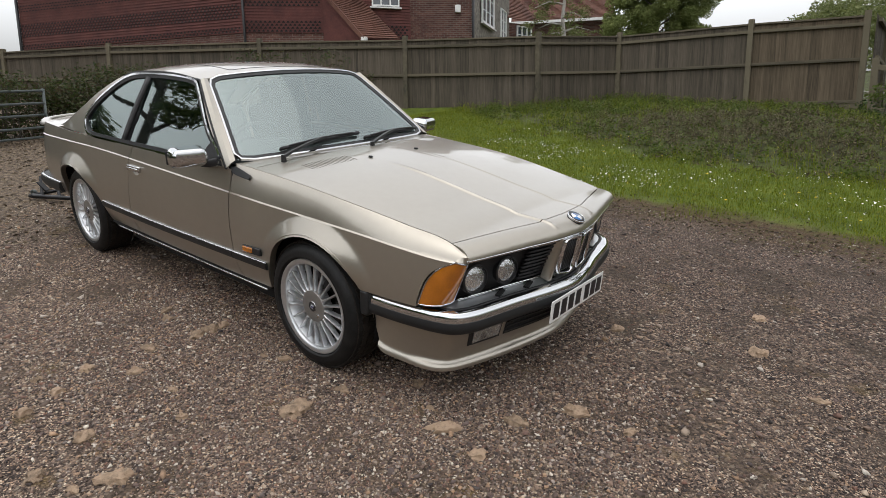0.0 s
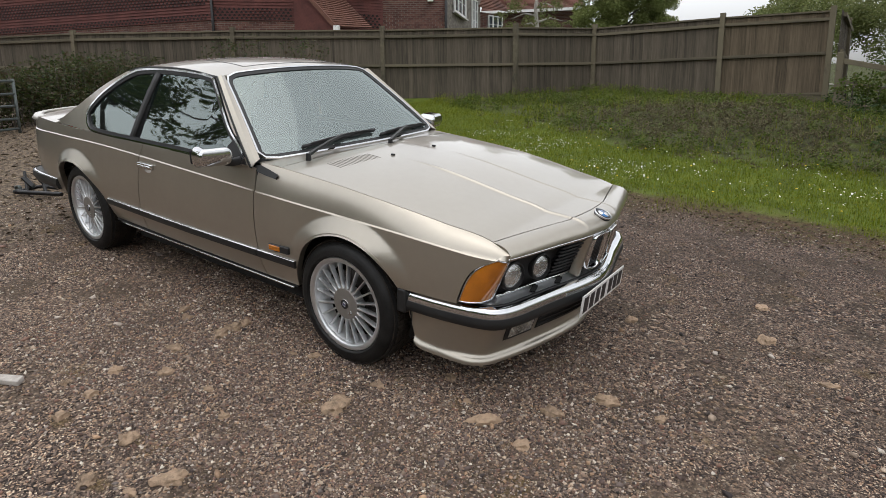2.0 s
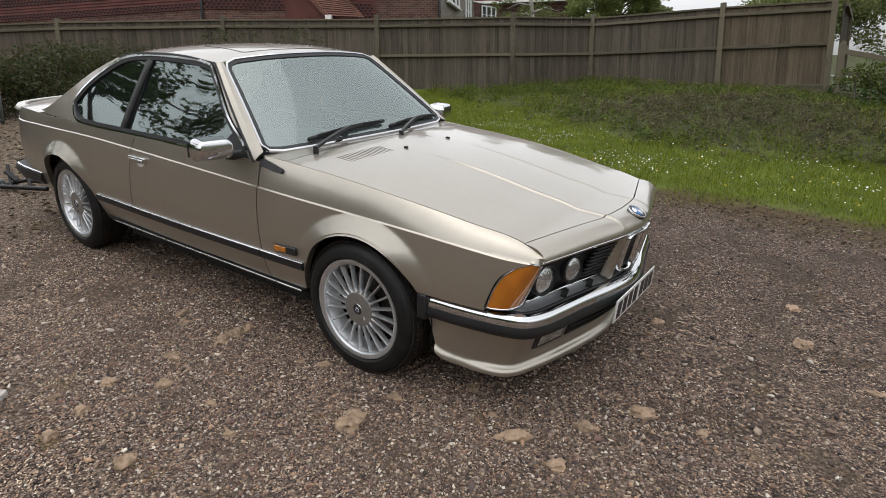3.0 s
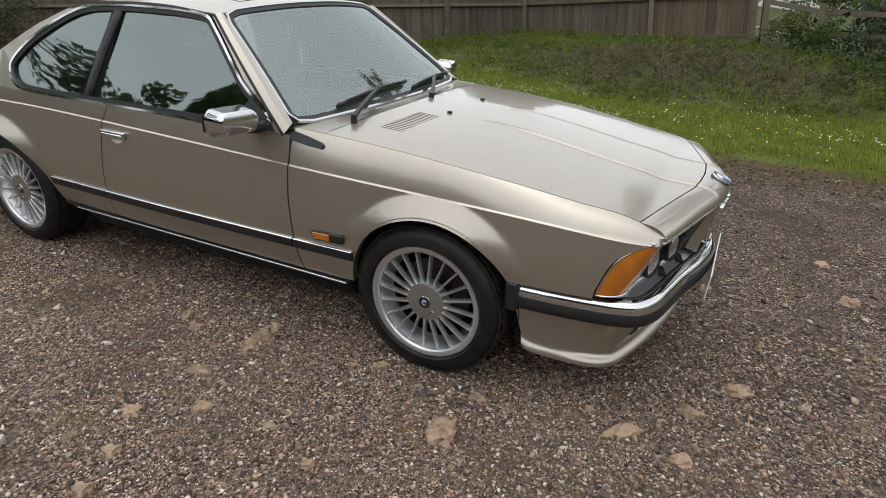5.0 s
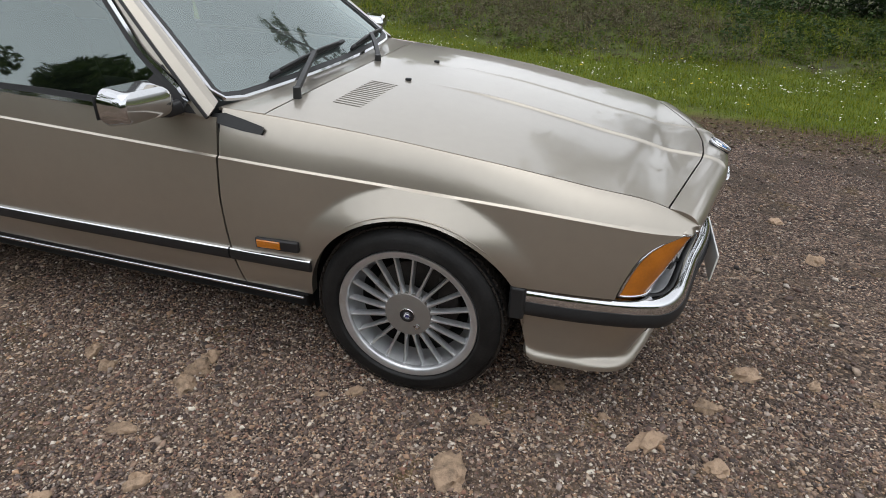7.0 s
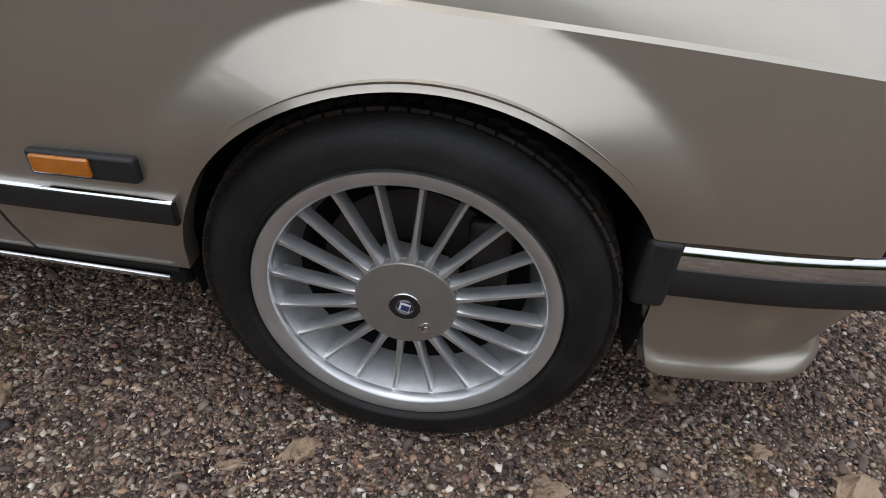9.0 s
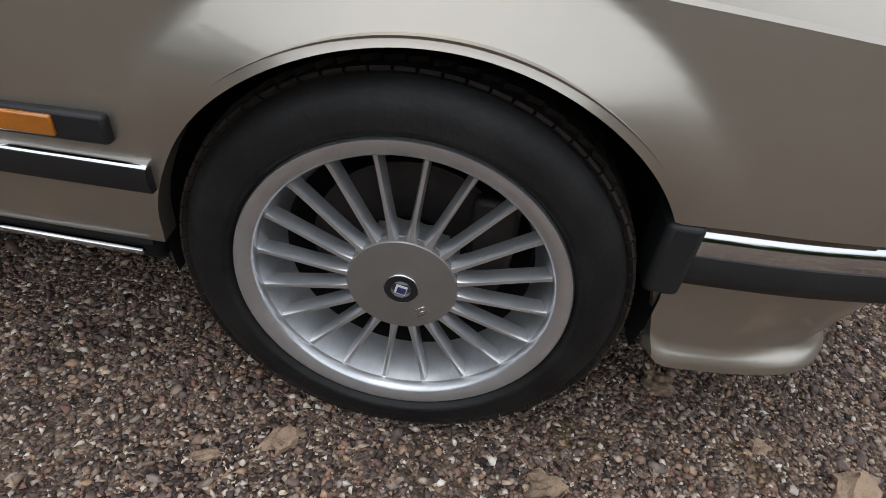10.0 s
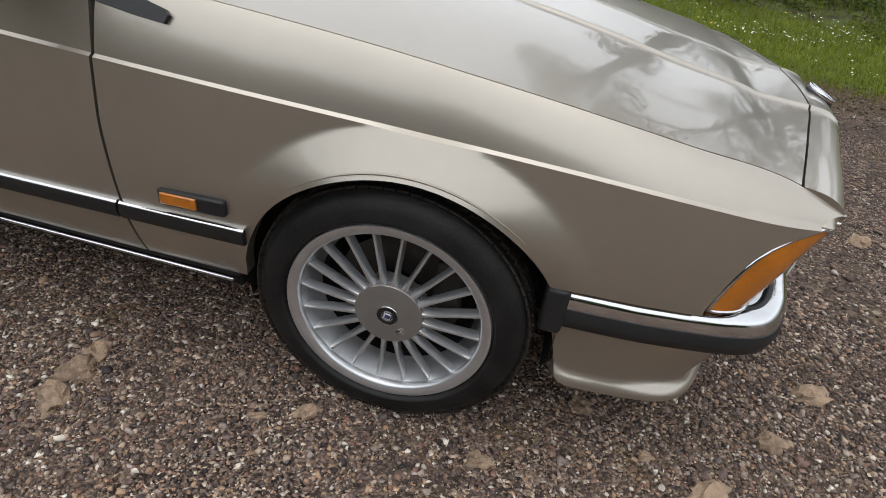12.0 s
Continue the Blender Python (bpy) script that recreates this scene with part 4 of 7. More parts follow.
# bonnet vents, washer jets, wipers
VENT = mat("vent_slot", (0.19, 0.175, 0.15), rough=0.6, var=0.2, scale=30)
for k in range(15):
    y = -0.535 + 0.0190 * k
    x = -0.300 + 0.025 * k / 14
    part("bonnet_vent", boxes(((x, y, hood_z(x, y) + 0.0007), (0.100, 0.0042, 0.0012), pose(0, 0, 0, 3.5, 4.5, 0))), VENT, hood)
for s in (-1, 1):
    part("washer_jet", boxes(((-0.214, s * 0.182, hood_z(-0.214, 0.182) + 0.004), (0.022, 0.014, 0.010))), RUBBER, hood, "small black washer jet", bevel=0.003)
for base, low, high in (((-0.466, -0.558, 0.937), (0.16, 0.035), (0.565, 0.095)), ((-0.420, 0.030, 0.944), (0.575, 0.030), (0.975, 0.055))):
    a, off = Vector(base), Vector((0.016, 0, 0.018))
    t0, t1 = screen_at(*low) + off, screen_at(*high) + off
    mid = t0.lerp(t1, 0.52) + Vector((0.010, 0, 0.016))
    v, f = joined(tube(a - Vector((0.0, 0, 0.035)), a + Vector((0, 0, 0.014)), 0.015, 0.013), sweep([a + Vector((0, 0, 0.006)), a.lerp(mid, 0.2) + Vector((0.004, 0, 0.012)), a.lerp(mid, 0.6) + Vector((0.004, 0, 0.010)), mid], [(-0.010, -0.006), (-0.008, 0.006), (0.008, 0.006), (0.010, -0.006)]))
    wiper = mesh_part("wiper", v, f, RUBBER, car, "black windscreen wiper with arm and blade", sharp=45)
    blade_line = [t0.lerp(t1, k / 8) + Vector((0.25, 0, 0.32)) * (0.02 * (k / 8) * (1 - k / 8)) for k in range(9)]
    v, f = sweep(blade_line, [(-0.004, -0.016), (-0.007, 0.004), (0.007, 0.004), (0.004, -0.016)], up=(0.6, 0, 0.8))
    mesh_part("wiper_blade", v, f, BLACK, wiper)
    v, f = sweep([t0.lerp(t1, 0.10) + Vector((0.003, 0, 0.006)), t0.lerp(t1, 0.35) + Vector((0.008, 0, 0.014)), t0.lerp(t1, 0.65) + Vector((0.008, 0, 0.014)), t0.lerp(t1, 0.90) + Vector((0.003, 0, 0.006))], [(-0.005, -0.004), (-0.005, 0.004), (0.005, 0.004), (0.005, -0.004)])
    mesh_part("blade_bridge", v, f, RUBBER, wiper)

# ---- cabin ----
def soft_box(name, center, size, material, parent, turn=None, label="", bevel=0.03):
    ob = part(name, boxes((center, size, turn)), material, parent, label, bevel=bevel, sharp=70)
    ob.modifiers["edge"].segments = 4
    return ob


for y in (-0.37, 0.37):
    seat = soft_box("front_seat", (-1.42, y, 0.47), (0.52, 0.50, 0.18), CLOTH, car, None, "dark front seat with headrest", 0.05)
    soft_box("backrest", (-1.72, y, 0.78), (0.13, 0.50, 0.62), CLOTH, seat, pose(0, 0, 0, 0, -16, 0), "", 0.05)
    soft_box("headrest", (-1.80, y, 1.145), (0.09, 0.27, 0.16), CLOTH, seat, pose(0, 0, 0, 0, -12, 0), "", 0.035)
rear_seat = soft_box("rear_seat", (-2.38, 0, 0.50), (0.45, 1.20, 0.18), CLOTH, car, None, "dark rear bench", 0.05)
soft_box("backrest", (-2.62, 0, 0.76), (0.14, 1.20, 0.48), CLOTH, rear_seat, pose(0, 0, 0, 0, -20, 0), "", 0.05)
part("parcel_shelf", boxes(((-2.86, 0, 0.90), (0.30, 1.25, 0.03))), CLOTH, car, bevel=0.01)
for s in (-1, 1):
    part("door_card", boxes(((-1.25, s * 0.745, 0.60), (1.25, 0.03, 0.55)), ((-2.3, s * 0.735, 0.62), (0.8, 0.03, 0.50))), CLOTH, car, bevel=0.01)
    part("scuttle_side", boxes(((-0.62, s * 0.70, 0.60), (0.10, 0.05, 0.52))), DARK, car)
def dash_at(u, v):
    q = 2 * u - 1
    top = 0.905 + 0.055 * step((v - 0.25) / 0.3) * math.exp(-((q * 0.68 + 0.36) / 0.22) ** 4) + 0.012 * v
    x = -0.60 - 0.10 * q * q - 0.36 * v
    z = top if v < 0.9 else top - 1.6 * (v - 0.9)
    return Vector((x, 0.69 * q, z - 0.02 * q * q))


v, f = grid(dash_at, np.linspace(0, 1, 41).tolist(), np.linspace(0, 1, 21).tolist())
dash = mesh_part("dashboard", v, f, DASH, car, "grey dashboard with instrument hood", solid=0.05)
part("bulkhead", boxes(((-0.72, 0, 0.58), (0.12, 1.38, 0.58))), DARK, car)
wheel_at = pose(-1.04, -0.37, 0.90, 0, -62, 0)
ring = [wheel_at @ Vector((0.185 * math.cos(a), 0.185 * math.sin(a), 0)) for a in np.linspace(0, 2 * math.pi, 36, endpoint=False)]
v, f = sweep(ring, [(0.013 * math.cos(a), 0.013 * math.sin(a)) for a in np.linspace(0, 2 * math.pi, 8, endpoint=False)], up=wheel_at.to_3x3() @ Vector((0, 0, 1)), closed=True)
sw = mesh_part("steering_wheel", v, f, BLACK, car, "black four-spoke steering wheel")
bm = boxes(((0, 0, -0.01), (0.15, 0.17, 0.04)), ((0, 0.10, 0), (0.03, 0.16, 0.012), pose(0, 0, 0, 0, 0, 12)), ((0, -0.10, 0), (0.03, 0.16, 0.012), pose(0, 0, 0, 0, 0, -12)))
bm.transform(wheel_at)
part("wheel_boss", bm, BLACK, sw, bevel=0.008)
part("inner_mirror", boxes(((-1.17, 0, 1.255), (0.03, 0.22, 0.055))), BLACK, car, "interior mirror", bevel=0.012)
def lining_at(u, v):
    p = roof_at(u, v)
    return p * 1.0 + Vector((0, -0.02 * (2 * u - 1), -0.03))


v, f = grid(lining_at, np.linspace(0, 1, 13).tolist(), np.linspace(0, 1, 9).tolist(), flip=True)
mesh_part("headlining", v, f, mat("grey_headlining", (0.22, 0.22, 0.21), rough=0.9, var=0.1, scale=20), car)

# ---- wheels ----
R_TYRE, R_RIM, FACE, DISH = 0.314, 0.2365, -0.803, 0.019
wheel_mat = pose(0, 0, HUB_Z)
rim_prof = [(0.2085, FACE + 0.022), (0.2105, FACE + 0.010), (0.2145, FACE + 0.005), (0.231, FACE + 0.001), (R_RIM - 0.002, FACE + 0.0015), (R_RIM, FACE + 0.005), (R_RIM + 0.001, FACE + 0.012), (0.228, FACE + 0.018)]
v, f = lathe(rim_prof, 96)
wheel = mesh_part("wheel", v, f, SATIN, car, "silver twenty-spoke alloy wheel with grey cap", sharp=50)
wheel.matrix_local = wheel_mat
v, f = lathe([(0.186, FACE + 0.088), (0.190, FACE + 0.078), (0.196, FACE + 0.058), (0.203, FACE + 0.040), (0.2088, FACE + 0.021)], 96)
mesh_part("rim_barrel", v, f, BARREL, wheel, "inner barrel of the rim, brightened for sky gleam", sharp=50)
# deep end of the barrel: brake dust and recess shade in one colour
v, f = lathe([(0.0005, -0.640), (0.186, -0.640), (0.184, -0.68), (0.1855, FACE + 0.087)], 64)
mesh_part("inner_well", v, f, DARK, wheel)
tyre_prof = [(0.224, -0.600), (0.245, -0.590), (0.295, -0.592), (0.312, -0.602), (R_TYRE, -0.625), (R_TYRE, FACE + 0.046), (0.311, FACE + 0.030), (0.303, FACE + 0.015), (0.292, FACE + 0.004), (0.280, FACE - 0.003), (0.266, FACE - 0.007), (0.252, FACE - 0.006), (0.2475, FACE - 0.0075), (0.2435, FACE - 0.004), (0.2405, FACE + 0.001), (0.2355, FACE + 0.010), (0.228, FACE + 0.022)]
v, f = lathe(tyre_prof, 96)
tyre = mesh_part("tyre", v, f, TYRE, wheel, "worn black low-profile tyre", sharp=60)
block = boxes(((0, 0, 0), (0.024, 0.032, 0.012)))
for i in range(72):
    a = 2 * math.pi * i / 72
    for j, y in enumerate((-0.630, -0.670, -0.708, -0.745)):
        m = pose(0, 0, 0, 0, math.degrees(a) + (2.5 if j % 2 else 0), 0) @ pose(0, y, R_TYRE + 0.001, 0, 0, 18 if j % 2 else -18)
        box(block, m @ Vector((0, 0, 0)), (0.0238, 0.033, 0.010), m.to_3x3().to_4x4())
    m = pose(0, 0, 0, 0, math.degrees(a) + 1.2, 0) @ pose(0, FACE + 0.028, 0.3045, -38, 0, 0)
    box(block, m @ Vector((0, 0, 0)), (0.0232, 0.030, 0.0048), m.to_3x3().to_4x4())
part("tread_block", block, TREAD, tyre, smooth=False)["kind"] = "stuff"
# one spoke, then nineteen more
sp = [(0.070, 0.0105), (0.080, 0.0092), (0.090, 0.0072), (0.104, 0.0062), (0.125, 0.0058), (0.155, 0.0056), (0.185, 0.0056), (0.200, 0.0062), (0.2095, 0.0080)]
verts, faces = [], []
for r, hw in sp:
    y0 = FACE + DISH - 0.002 + 0.006 * step((r - 0.08) / 0.13)
    deep = y0 + 0.024
    verts += [(-hw * 0.95, deep, r), (-hw * 0.80, y0 + 0.005, r), (-hw * 0.42, y0, r), (hw * 0.42, y0, r), (hw * 0.80, y0 + 0.005, r), (hw * 0.95, deep, r)]
for i in range(len(sp) - 1):
    for k in range(6):
        faces.append((i * 6 + k, (i + 1) * 6 + k, (i + 1) * 6 + (k + 1) % 6, i * 6 + (k + 1) % 6))
spoke = mesh_part("spoke", verts, faces, SATIN, wheel, sharp=30)
spoke.matrix_local = pose(0, 0, 0, 0, 4, 0)
for k in range(1, 20):
    o = new("spoke", spoke.data)
    o.parent, o.matrix_local = wheel, pose(0, 0, 0, 0, 4 + 18 * k, 0)
# scalloped ring between the spoke roots
ring_v, ring_f = [], []
N = 240
for i in range(N):
    a = 2 * math.pi * i / N
    r = 0.0865 - 0.006 * abs(math.sin(10 * (a - radians(4)))) ** 0.6
    ring_v += [(0.060 * math.sin(a), FACE + DISH + 0.004, 0.060 * math.cos(a)), (r * math.sin(a), FACE + DISH + 0.008, r * math.cos(a)), (r * math.sin(a), FACE + DISH + 0.045, r * math.cos(a))]
for i in range(N):
    j = (i + 1) % N
    ring_f += [(i * 3, i * 3 + 1, j * 3 + 1, j * 3), (i * 3 + 1, i * 3 + 2, j * 3 + 2, j * 3 + 1)]
mesh_part("hub_ring", ring_v, ring_f, SATIN, wheel, sharp=50)
v, f = lathe([(0.0795, FACE + DISH + 0.010), (0.0795, FACE + DISH - 0.001), (0.0775, FACE + DISH - 0.004), (0.040, FACE + DISH - 0.006), (0.0005, FACE + DISH - 0.0065)], 64)
cap = mesh_part("hub_cap", v, f, CAP, wheel, "flat grey lockable hub cap", sharp=50)
v, f = lathe([(0.0245, FACE + DISH - 0.005), (0.0245, FACE + DISH - 0.009), (0.0005, FACE + DISH - 0.0095)], 40)
bd = mesh_part("cap_badge", v, f, INK, cap, "small round dark badge", sharp=40)
v, f = lathe([(0.0250, FACE + DISH - 0.005), (0.0255, FACE + DISH - 0.0098), (0.0238, FACE + DISH - 0.0098)], 40)
mesh_part("badge_ring", v, f, CHROME, bd)
v, f = lathe([(0.0145, FACE + DISH - 0.009), (0.0145, FACE + DISH - 0.0103), (0.0005, FACE + DISH - 0.0105)], 30)
mesh_part("badge_centre", v, f, mat("badge_violet", (0.025, 0.025, 0.035), rough=0.25, var=0.2, scale=60, coat=1), bd)
part("badge_shield", boxes(((0, FACE + DISH - 0.0107, 0), (0.0165, 0.0008, 0.0155), pose(0, 0, 0, 0, 12, 0))), WHITE, bd)
part("badge_field", boxes(((0.0008, FACE + DISH - 0.0112, -0.0010), (0.0125, 0.0008, 0.0105), pose(0, 0, 0, 0, 12, 0))), mat("badge_navy", (0.035, 0.035, 0.12), rough=0.3, var=0.2, scale=60), bd)
lock_at = pose(0, 0, 0, 0, 142, 0) @ pose(0, FACE + DISH - 0.004, 0.052)
bm = boxes(((0, 0, 0), (0.020, 0.006, 0.017)), ((0, -0.003, 0), (0.011, 0.003, 0.005)))
bm.transform(lock_at)
part("cap_lock", bm, CHROME, cap, "chrome cap lock", bevel=0.0025)
v, f = lathe([(0.060, -0.66), (0.060, -0.70), (0.150, -0.70), (0.150, -0.68), (0.060, -0.68)], 48)
mesh_part("brake_disc", v, f, IRON, wheel, "dull brake disc", sharp=40)
part("brake_caliper", boxes(((0.115, -0.685, 0.055), (0.07, 0.07, 0.13))), IRON, wheel, bevel=0.01)
copy_thing(wheel, pose(-WHEELBASE, 0, HUB_Z, 0, 40, 0))
copy_thing(wheel, pose(0, 0, HUB_Z, 0, 15, 180))
copy_thing(wheel, pose(-WHEELBASE, 0, HUB_Z, 0, 65, 180))

# ---- ground ----
def lerp_clamp(z):
    """Far off the slope runs out into level land."""
    if z > 4.5:
        return 4.5 + 2.5 * (1 - math.exp(-(z - 4.5) / 2.5))
    if z < -1.2:
        return -1.2 - 1.5 * (1 - math.exp((z + 1.2) / 1.5))
    return z


def lawn_edge(x):
    return 3.38 + 0.55 * max(0.0, -1.0 - x) - 0.06 * max(0.0, x - 1.0)


def relief(x, y):
    """Height over the yard's plane."""
    d = y - lawn_edge(x)
    h = 0.010 * noise.noise((x * 1.3, y * 1.3, 0.0)) * step((math.hypot(x + 1.3, y) - 1.0) / 2.0)
    if d > 0:
        h += 0.30 * step(d / 8.0) + 0.04 * noise.noise((x * 0.8, y * 0.8, 3.0)) * step(d / 2.0)
        mound = math.exp(-((x - 0.2) / 2.6) ** 2 - ((y - 8.3) / 1.5) ** 2)
        h += 0.24 * mound + (0.07 * mound + 0.05 * step((d - 2.2) / 1.0)) * noise.noise((x * 2.3, y * 2.3, 9.0))
        h -= 0.25 * step((x - 0.6) / 1.5) * step((y - 8.5) / 2.5)
    return h


def on_ground(x, y, lift=0.0):
    p = SLOPE @ Vector((x, y, relief(x, y) + lift))
    return Vector((p.x, p.y, lerp_clamp(p.z)))


def gravel_grass():
    """Crushed stone of many colours with muddy patches, turning into mossy edge and grass."""
    m = bpy.data.materials.new("gravel_and_grass")
    m.use_nodes = True
    n, l = m.node_tree.nodes, m.node_tree.links
    b = n["Principled BSDF"]
    tc = n.new("ShaderNodeTexCoord")

    def noise_at(scale, detail=4):
        t = n.new("ShaderNodeTexNoise")
        t.inputs["Scale"].default_value, t.inputs["Detail"].default_value = scale, detail
        l.new(tc.outputs["Object"], t.inputs["Vector"])
        return t

    def ramp(src, stops):
        r = n.new("ShaderNodeValToRGB")
        e = r.color_ramp.elements
        while len(e) < len(stops):
            e.new(0.5)
        for k, (p, c) in enumerate(stops):
            e[k].position, e[k].color = p, (*c, 1)
        l.new(src, r.inputs[0])
        return r

    def math_node(op, a, b_):
        q = n.new("ShaderNodeMath")
        q.operation = op
        for k, w in enumerate((a, b_)):
            if isinstance(w, (int, float)):
                q.inputs[k].default_value = w
            else:
                l.new(w, q.inputs[k])
        return q.outputs[0]

    def mixed(fac, a, b_):
        q = n.new("ShaderNodeMix")
        q.data_type = "RGBA"
        if isinstance(fac, float):
            q.inputs[0].default_value = fac
        else:
            l.new(fac, q.inputs[0])
        l.new(a, q.inputs[6])
        l.new(b_, q.inputs[7])
        return q.outputs[2]

    stones, bumps = [], []
    for scale in (75.0, 150.0):
        v = n.new("ShaderNodeTexVoronoi")
        v.inputs["Scale"].default_value = scale
        warp = n.new("ShaderNodeVectorMath")
        warp.operation = "ADD"
        w = noise_at(9.0, 2)
        sc = n.new("ShaderNodeVectorMath")
        sc.operation = "SCALE"
        sc.inputs["Scale"].default_value = 0.03
        l.new(w.outputs["Color"], sc.inputs[0])
        l.new(tc.outputs["Object"], warp.inputs[0])
        l.new(sc.outputs[0], warp.inputs[1])
        l.new(warp.outputs[0], v.inputs["Vector"])
        sep = n.new("ShaderNodeSeparateColor")
        l.new(v.outputs["Color"], sep.inputs[0])
        stones.append(ramp(sep.outputs[0], [(0.0, (0.012, 0.009, 0.008)), (0.35, (0.050, 0.035, 0.028)), (0.6, (0.150, 0.104, 0.080)), (0.8, (0.2322, 0.1725, 0.1338)), (0.92, (0.4507, 0.294, 0.1911)), (1.0, (0.776, 0.6645, 0.5095))]).outputs[0])
        bumps.append(v.outputs["Distance"])
    patch = noise_at(1.1, 5)
    pr = ramp(patch.outputs[0], [(0.40, (0, 0, 0)), (0.62, (1, 1, 1))])
    gravel = mixed(pr.outputs[0], stones[1], stones[0])
    mud = noise_at(2.3, 6)
    mud_c = ramp(noise_at(40.0).outputs[0], [(0.3, (0.03366, 0.02376, 0.01683)), (0.6, (0.104, 0.07425, 0.05049)), (0.75, (0.2178, 0.1633, 0.1122))])
    mud_m = ramp(mud.outputs[0], [(0.50, (0, 0, 0)), (0.64, (0.85, 0.85, 0.85))])
    gravel = mixed(mud_m.outputs[0], gravel, mud_c.outputs[0])
    moss = ramp(noise_at(3.4, 7).outputs[0], [(0.60, (0, 0, 0)), (0.70, (0.7, 0.7, 0.7))])
    moss_c = ramp(noise_at(70.0, 4).outputs[0], [(0.35, (0.055, 0.036, 0.012)), (0.55, (0.15, 0.098, 0.034)), (0.7, (0.30, 0.23, 0.12))])
    gravel = mixed(moss.outputs[0], gravel, moss_c.outputs[0])
    # gravel multiplied darker on its lawn side, put into the colour
    darkened = n.new("ShaderNodeMix")
    darkened.data_type, darkened.blend_type = "RGBA", "MULTIPLY"
    l.new(lawnward_mask(n, l, tc), darkened.inputs[0])
    l.new(gravel, darkened.inputs[6])
    darkened.inputs[7].default_value = (0.62, 0.61, 0.62, 1)
    gravel = darkened.outputs[2]
    # distance past the lawn's edge
    sep = n.new("ShaderNodeSeparateXYZ")
    l.new(tc.outputs["Object"], sep.inputs[0])
    chips = ramp(noise_at(22.0, 6).outputs[0], [(0.35, (0.036, 0.026, 0.018)), (0.5, (0.105, 0.076, 0.050)), (0.62, (0.22, 0.165, 0.11))])
    far_side = math_node("ADD", math_node("MULTIPLY", sep.outputs[0], -1.0), math_node("MULTIPLY", noise_at(0.9, 5).outputs[0], 2.5))
    chip_mask = n.new("ShaderNodeMapRange")
    chip_mask.inputs["From Min"].default_value, chip_mask.inputs["From Max"].default_value, chip_mask.inputs["To Max"].default_value = 4.0, 5.6, 0.85
    l.new(far_side, chip_mask.inputs[0])
    gravel = mixed(chip_mask.outputs[0], gravel, chips.outputs[0])
    left = math_node("MULTIPLY", math_node("MAXIMUM", math_node("SUBTRACT", -1.0, sep.outputs[0]), 0.0), 0.55)
    right = math_node("MULTIPLY", math_node("MAXIMUM", math_node("SUBTRACT", sep.outputs[0], 1.0), 0.0), -0.06)
    d = math_node("SUBTRACT", sep.outputs[1], math_node("ADD", math_node("ADD", left, right), 3.38))
    d = math_node("ADD", d, math_node("MULTIPLY", math_node("SUBTRACT", noise_at(2.6, 6).outputs[0], 0.5), 0.9))
    grass = ramp(noise_at(3.0, 6).outputs[0], [(0.3, (0.050, 0.072, 0.005)), (0.55, (0.092, 0.128, 0.009)), (0.8, (0.145, 0.170, 0.016))]).outputs[0]
    edge_c = ramp(noise_at(14.0, 5).outputs[0], [(0.3, (0.032, 0.018, 0.010)), (0.52, (0.085, 0.050, 0.025)), (0.68, (0.075, 0.072, 0.018))]).outputs[0]

    def smooth_mask(src, a, b_):
        q = n.new("ShaderNodeMapRange")
        q.interpolation_type = "SMOOTHSTEP"
        q.inputs["From Min"].default_value, q.inputs["From Max"].default_value = a, b_
        l.new(src, q.inputs[0])
        return q.outputs[0]

    col = mixed(smooth_mask(d, -0.85, -0.05), gravel, edge_c)
    col = mixed(smooth_mask(d, -0.1, 0.45), col, grass)
    rough_c = ramp(noise_at(6.0, 6).outputs[0], [(0.3, (0.030, 0.024, 0.013)), (0.5, (0.052, 0.058, 0.016)), (0.7, (0.075, 0.098, 0.018))]).outputs[0]
    col = mixed(smooth_mask(d, 1.9, 2.9), col, rough_c)
    l.new(col, b.inputs["Base Color"])
    b.inputs["Roughness"].default_value = 0.85
    b.inputs["Specular IOR Level"].default_value = 0.3
    h = math_node("ADD", math_node("MULTIPLY", bumps[0], -0.010), math_node("MULTIPLY", bumps[1], -0.005))
    h = math_node("ADD", h, math_node("MULTIPLY", noise_at(30.0, 6).outputs[0], 0.012))
    bump = n.new("ShaderNodeBump")
    bump.inputs["Strength"].default_value, bump.inputs["Distance"].default_value = 0.9, 1.0
    l.new(h, bump.inputs["Height"])
    l.new(bump.outputs[0], b.inputs["Normal"])
    return m


def axis_steps(lo, hi, fine_lo, fine_hi, fine):
    mid = np.arange(fine_lo, fine_hi, fine).tolist()
    a, b, k = [], [], fine
    x = fine_lo
    while x > lo:
        k *= 1.35
        x -= k
        a.append(x)
    x, k = fine_hi, fine
    while x < hi:
        b.append(x)
        k *= 1.35
        x += k
    return a[::-1] + mid + b + [hi]


xs, ys = axis_steps(-600, 600, -9, 6, 0.12), axis_steps(-600, 600, -4, 14, 0.12)
inv = SLOPE.inverted()
v, f = grid(lambda x, y: inv @ on_ground(x, y), xs, ys)
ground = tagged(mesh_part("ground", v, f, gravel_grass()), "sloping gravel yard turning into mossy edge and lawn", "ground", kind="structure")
ground.matrix_world = SLOPE

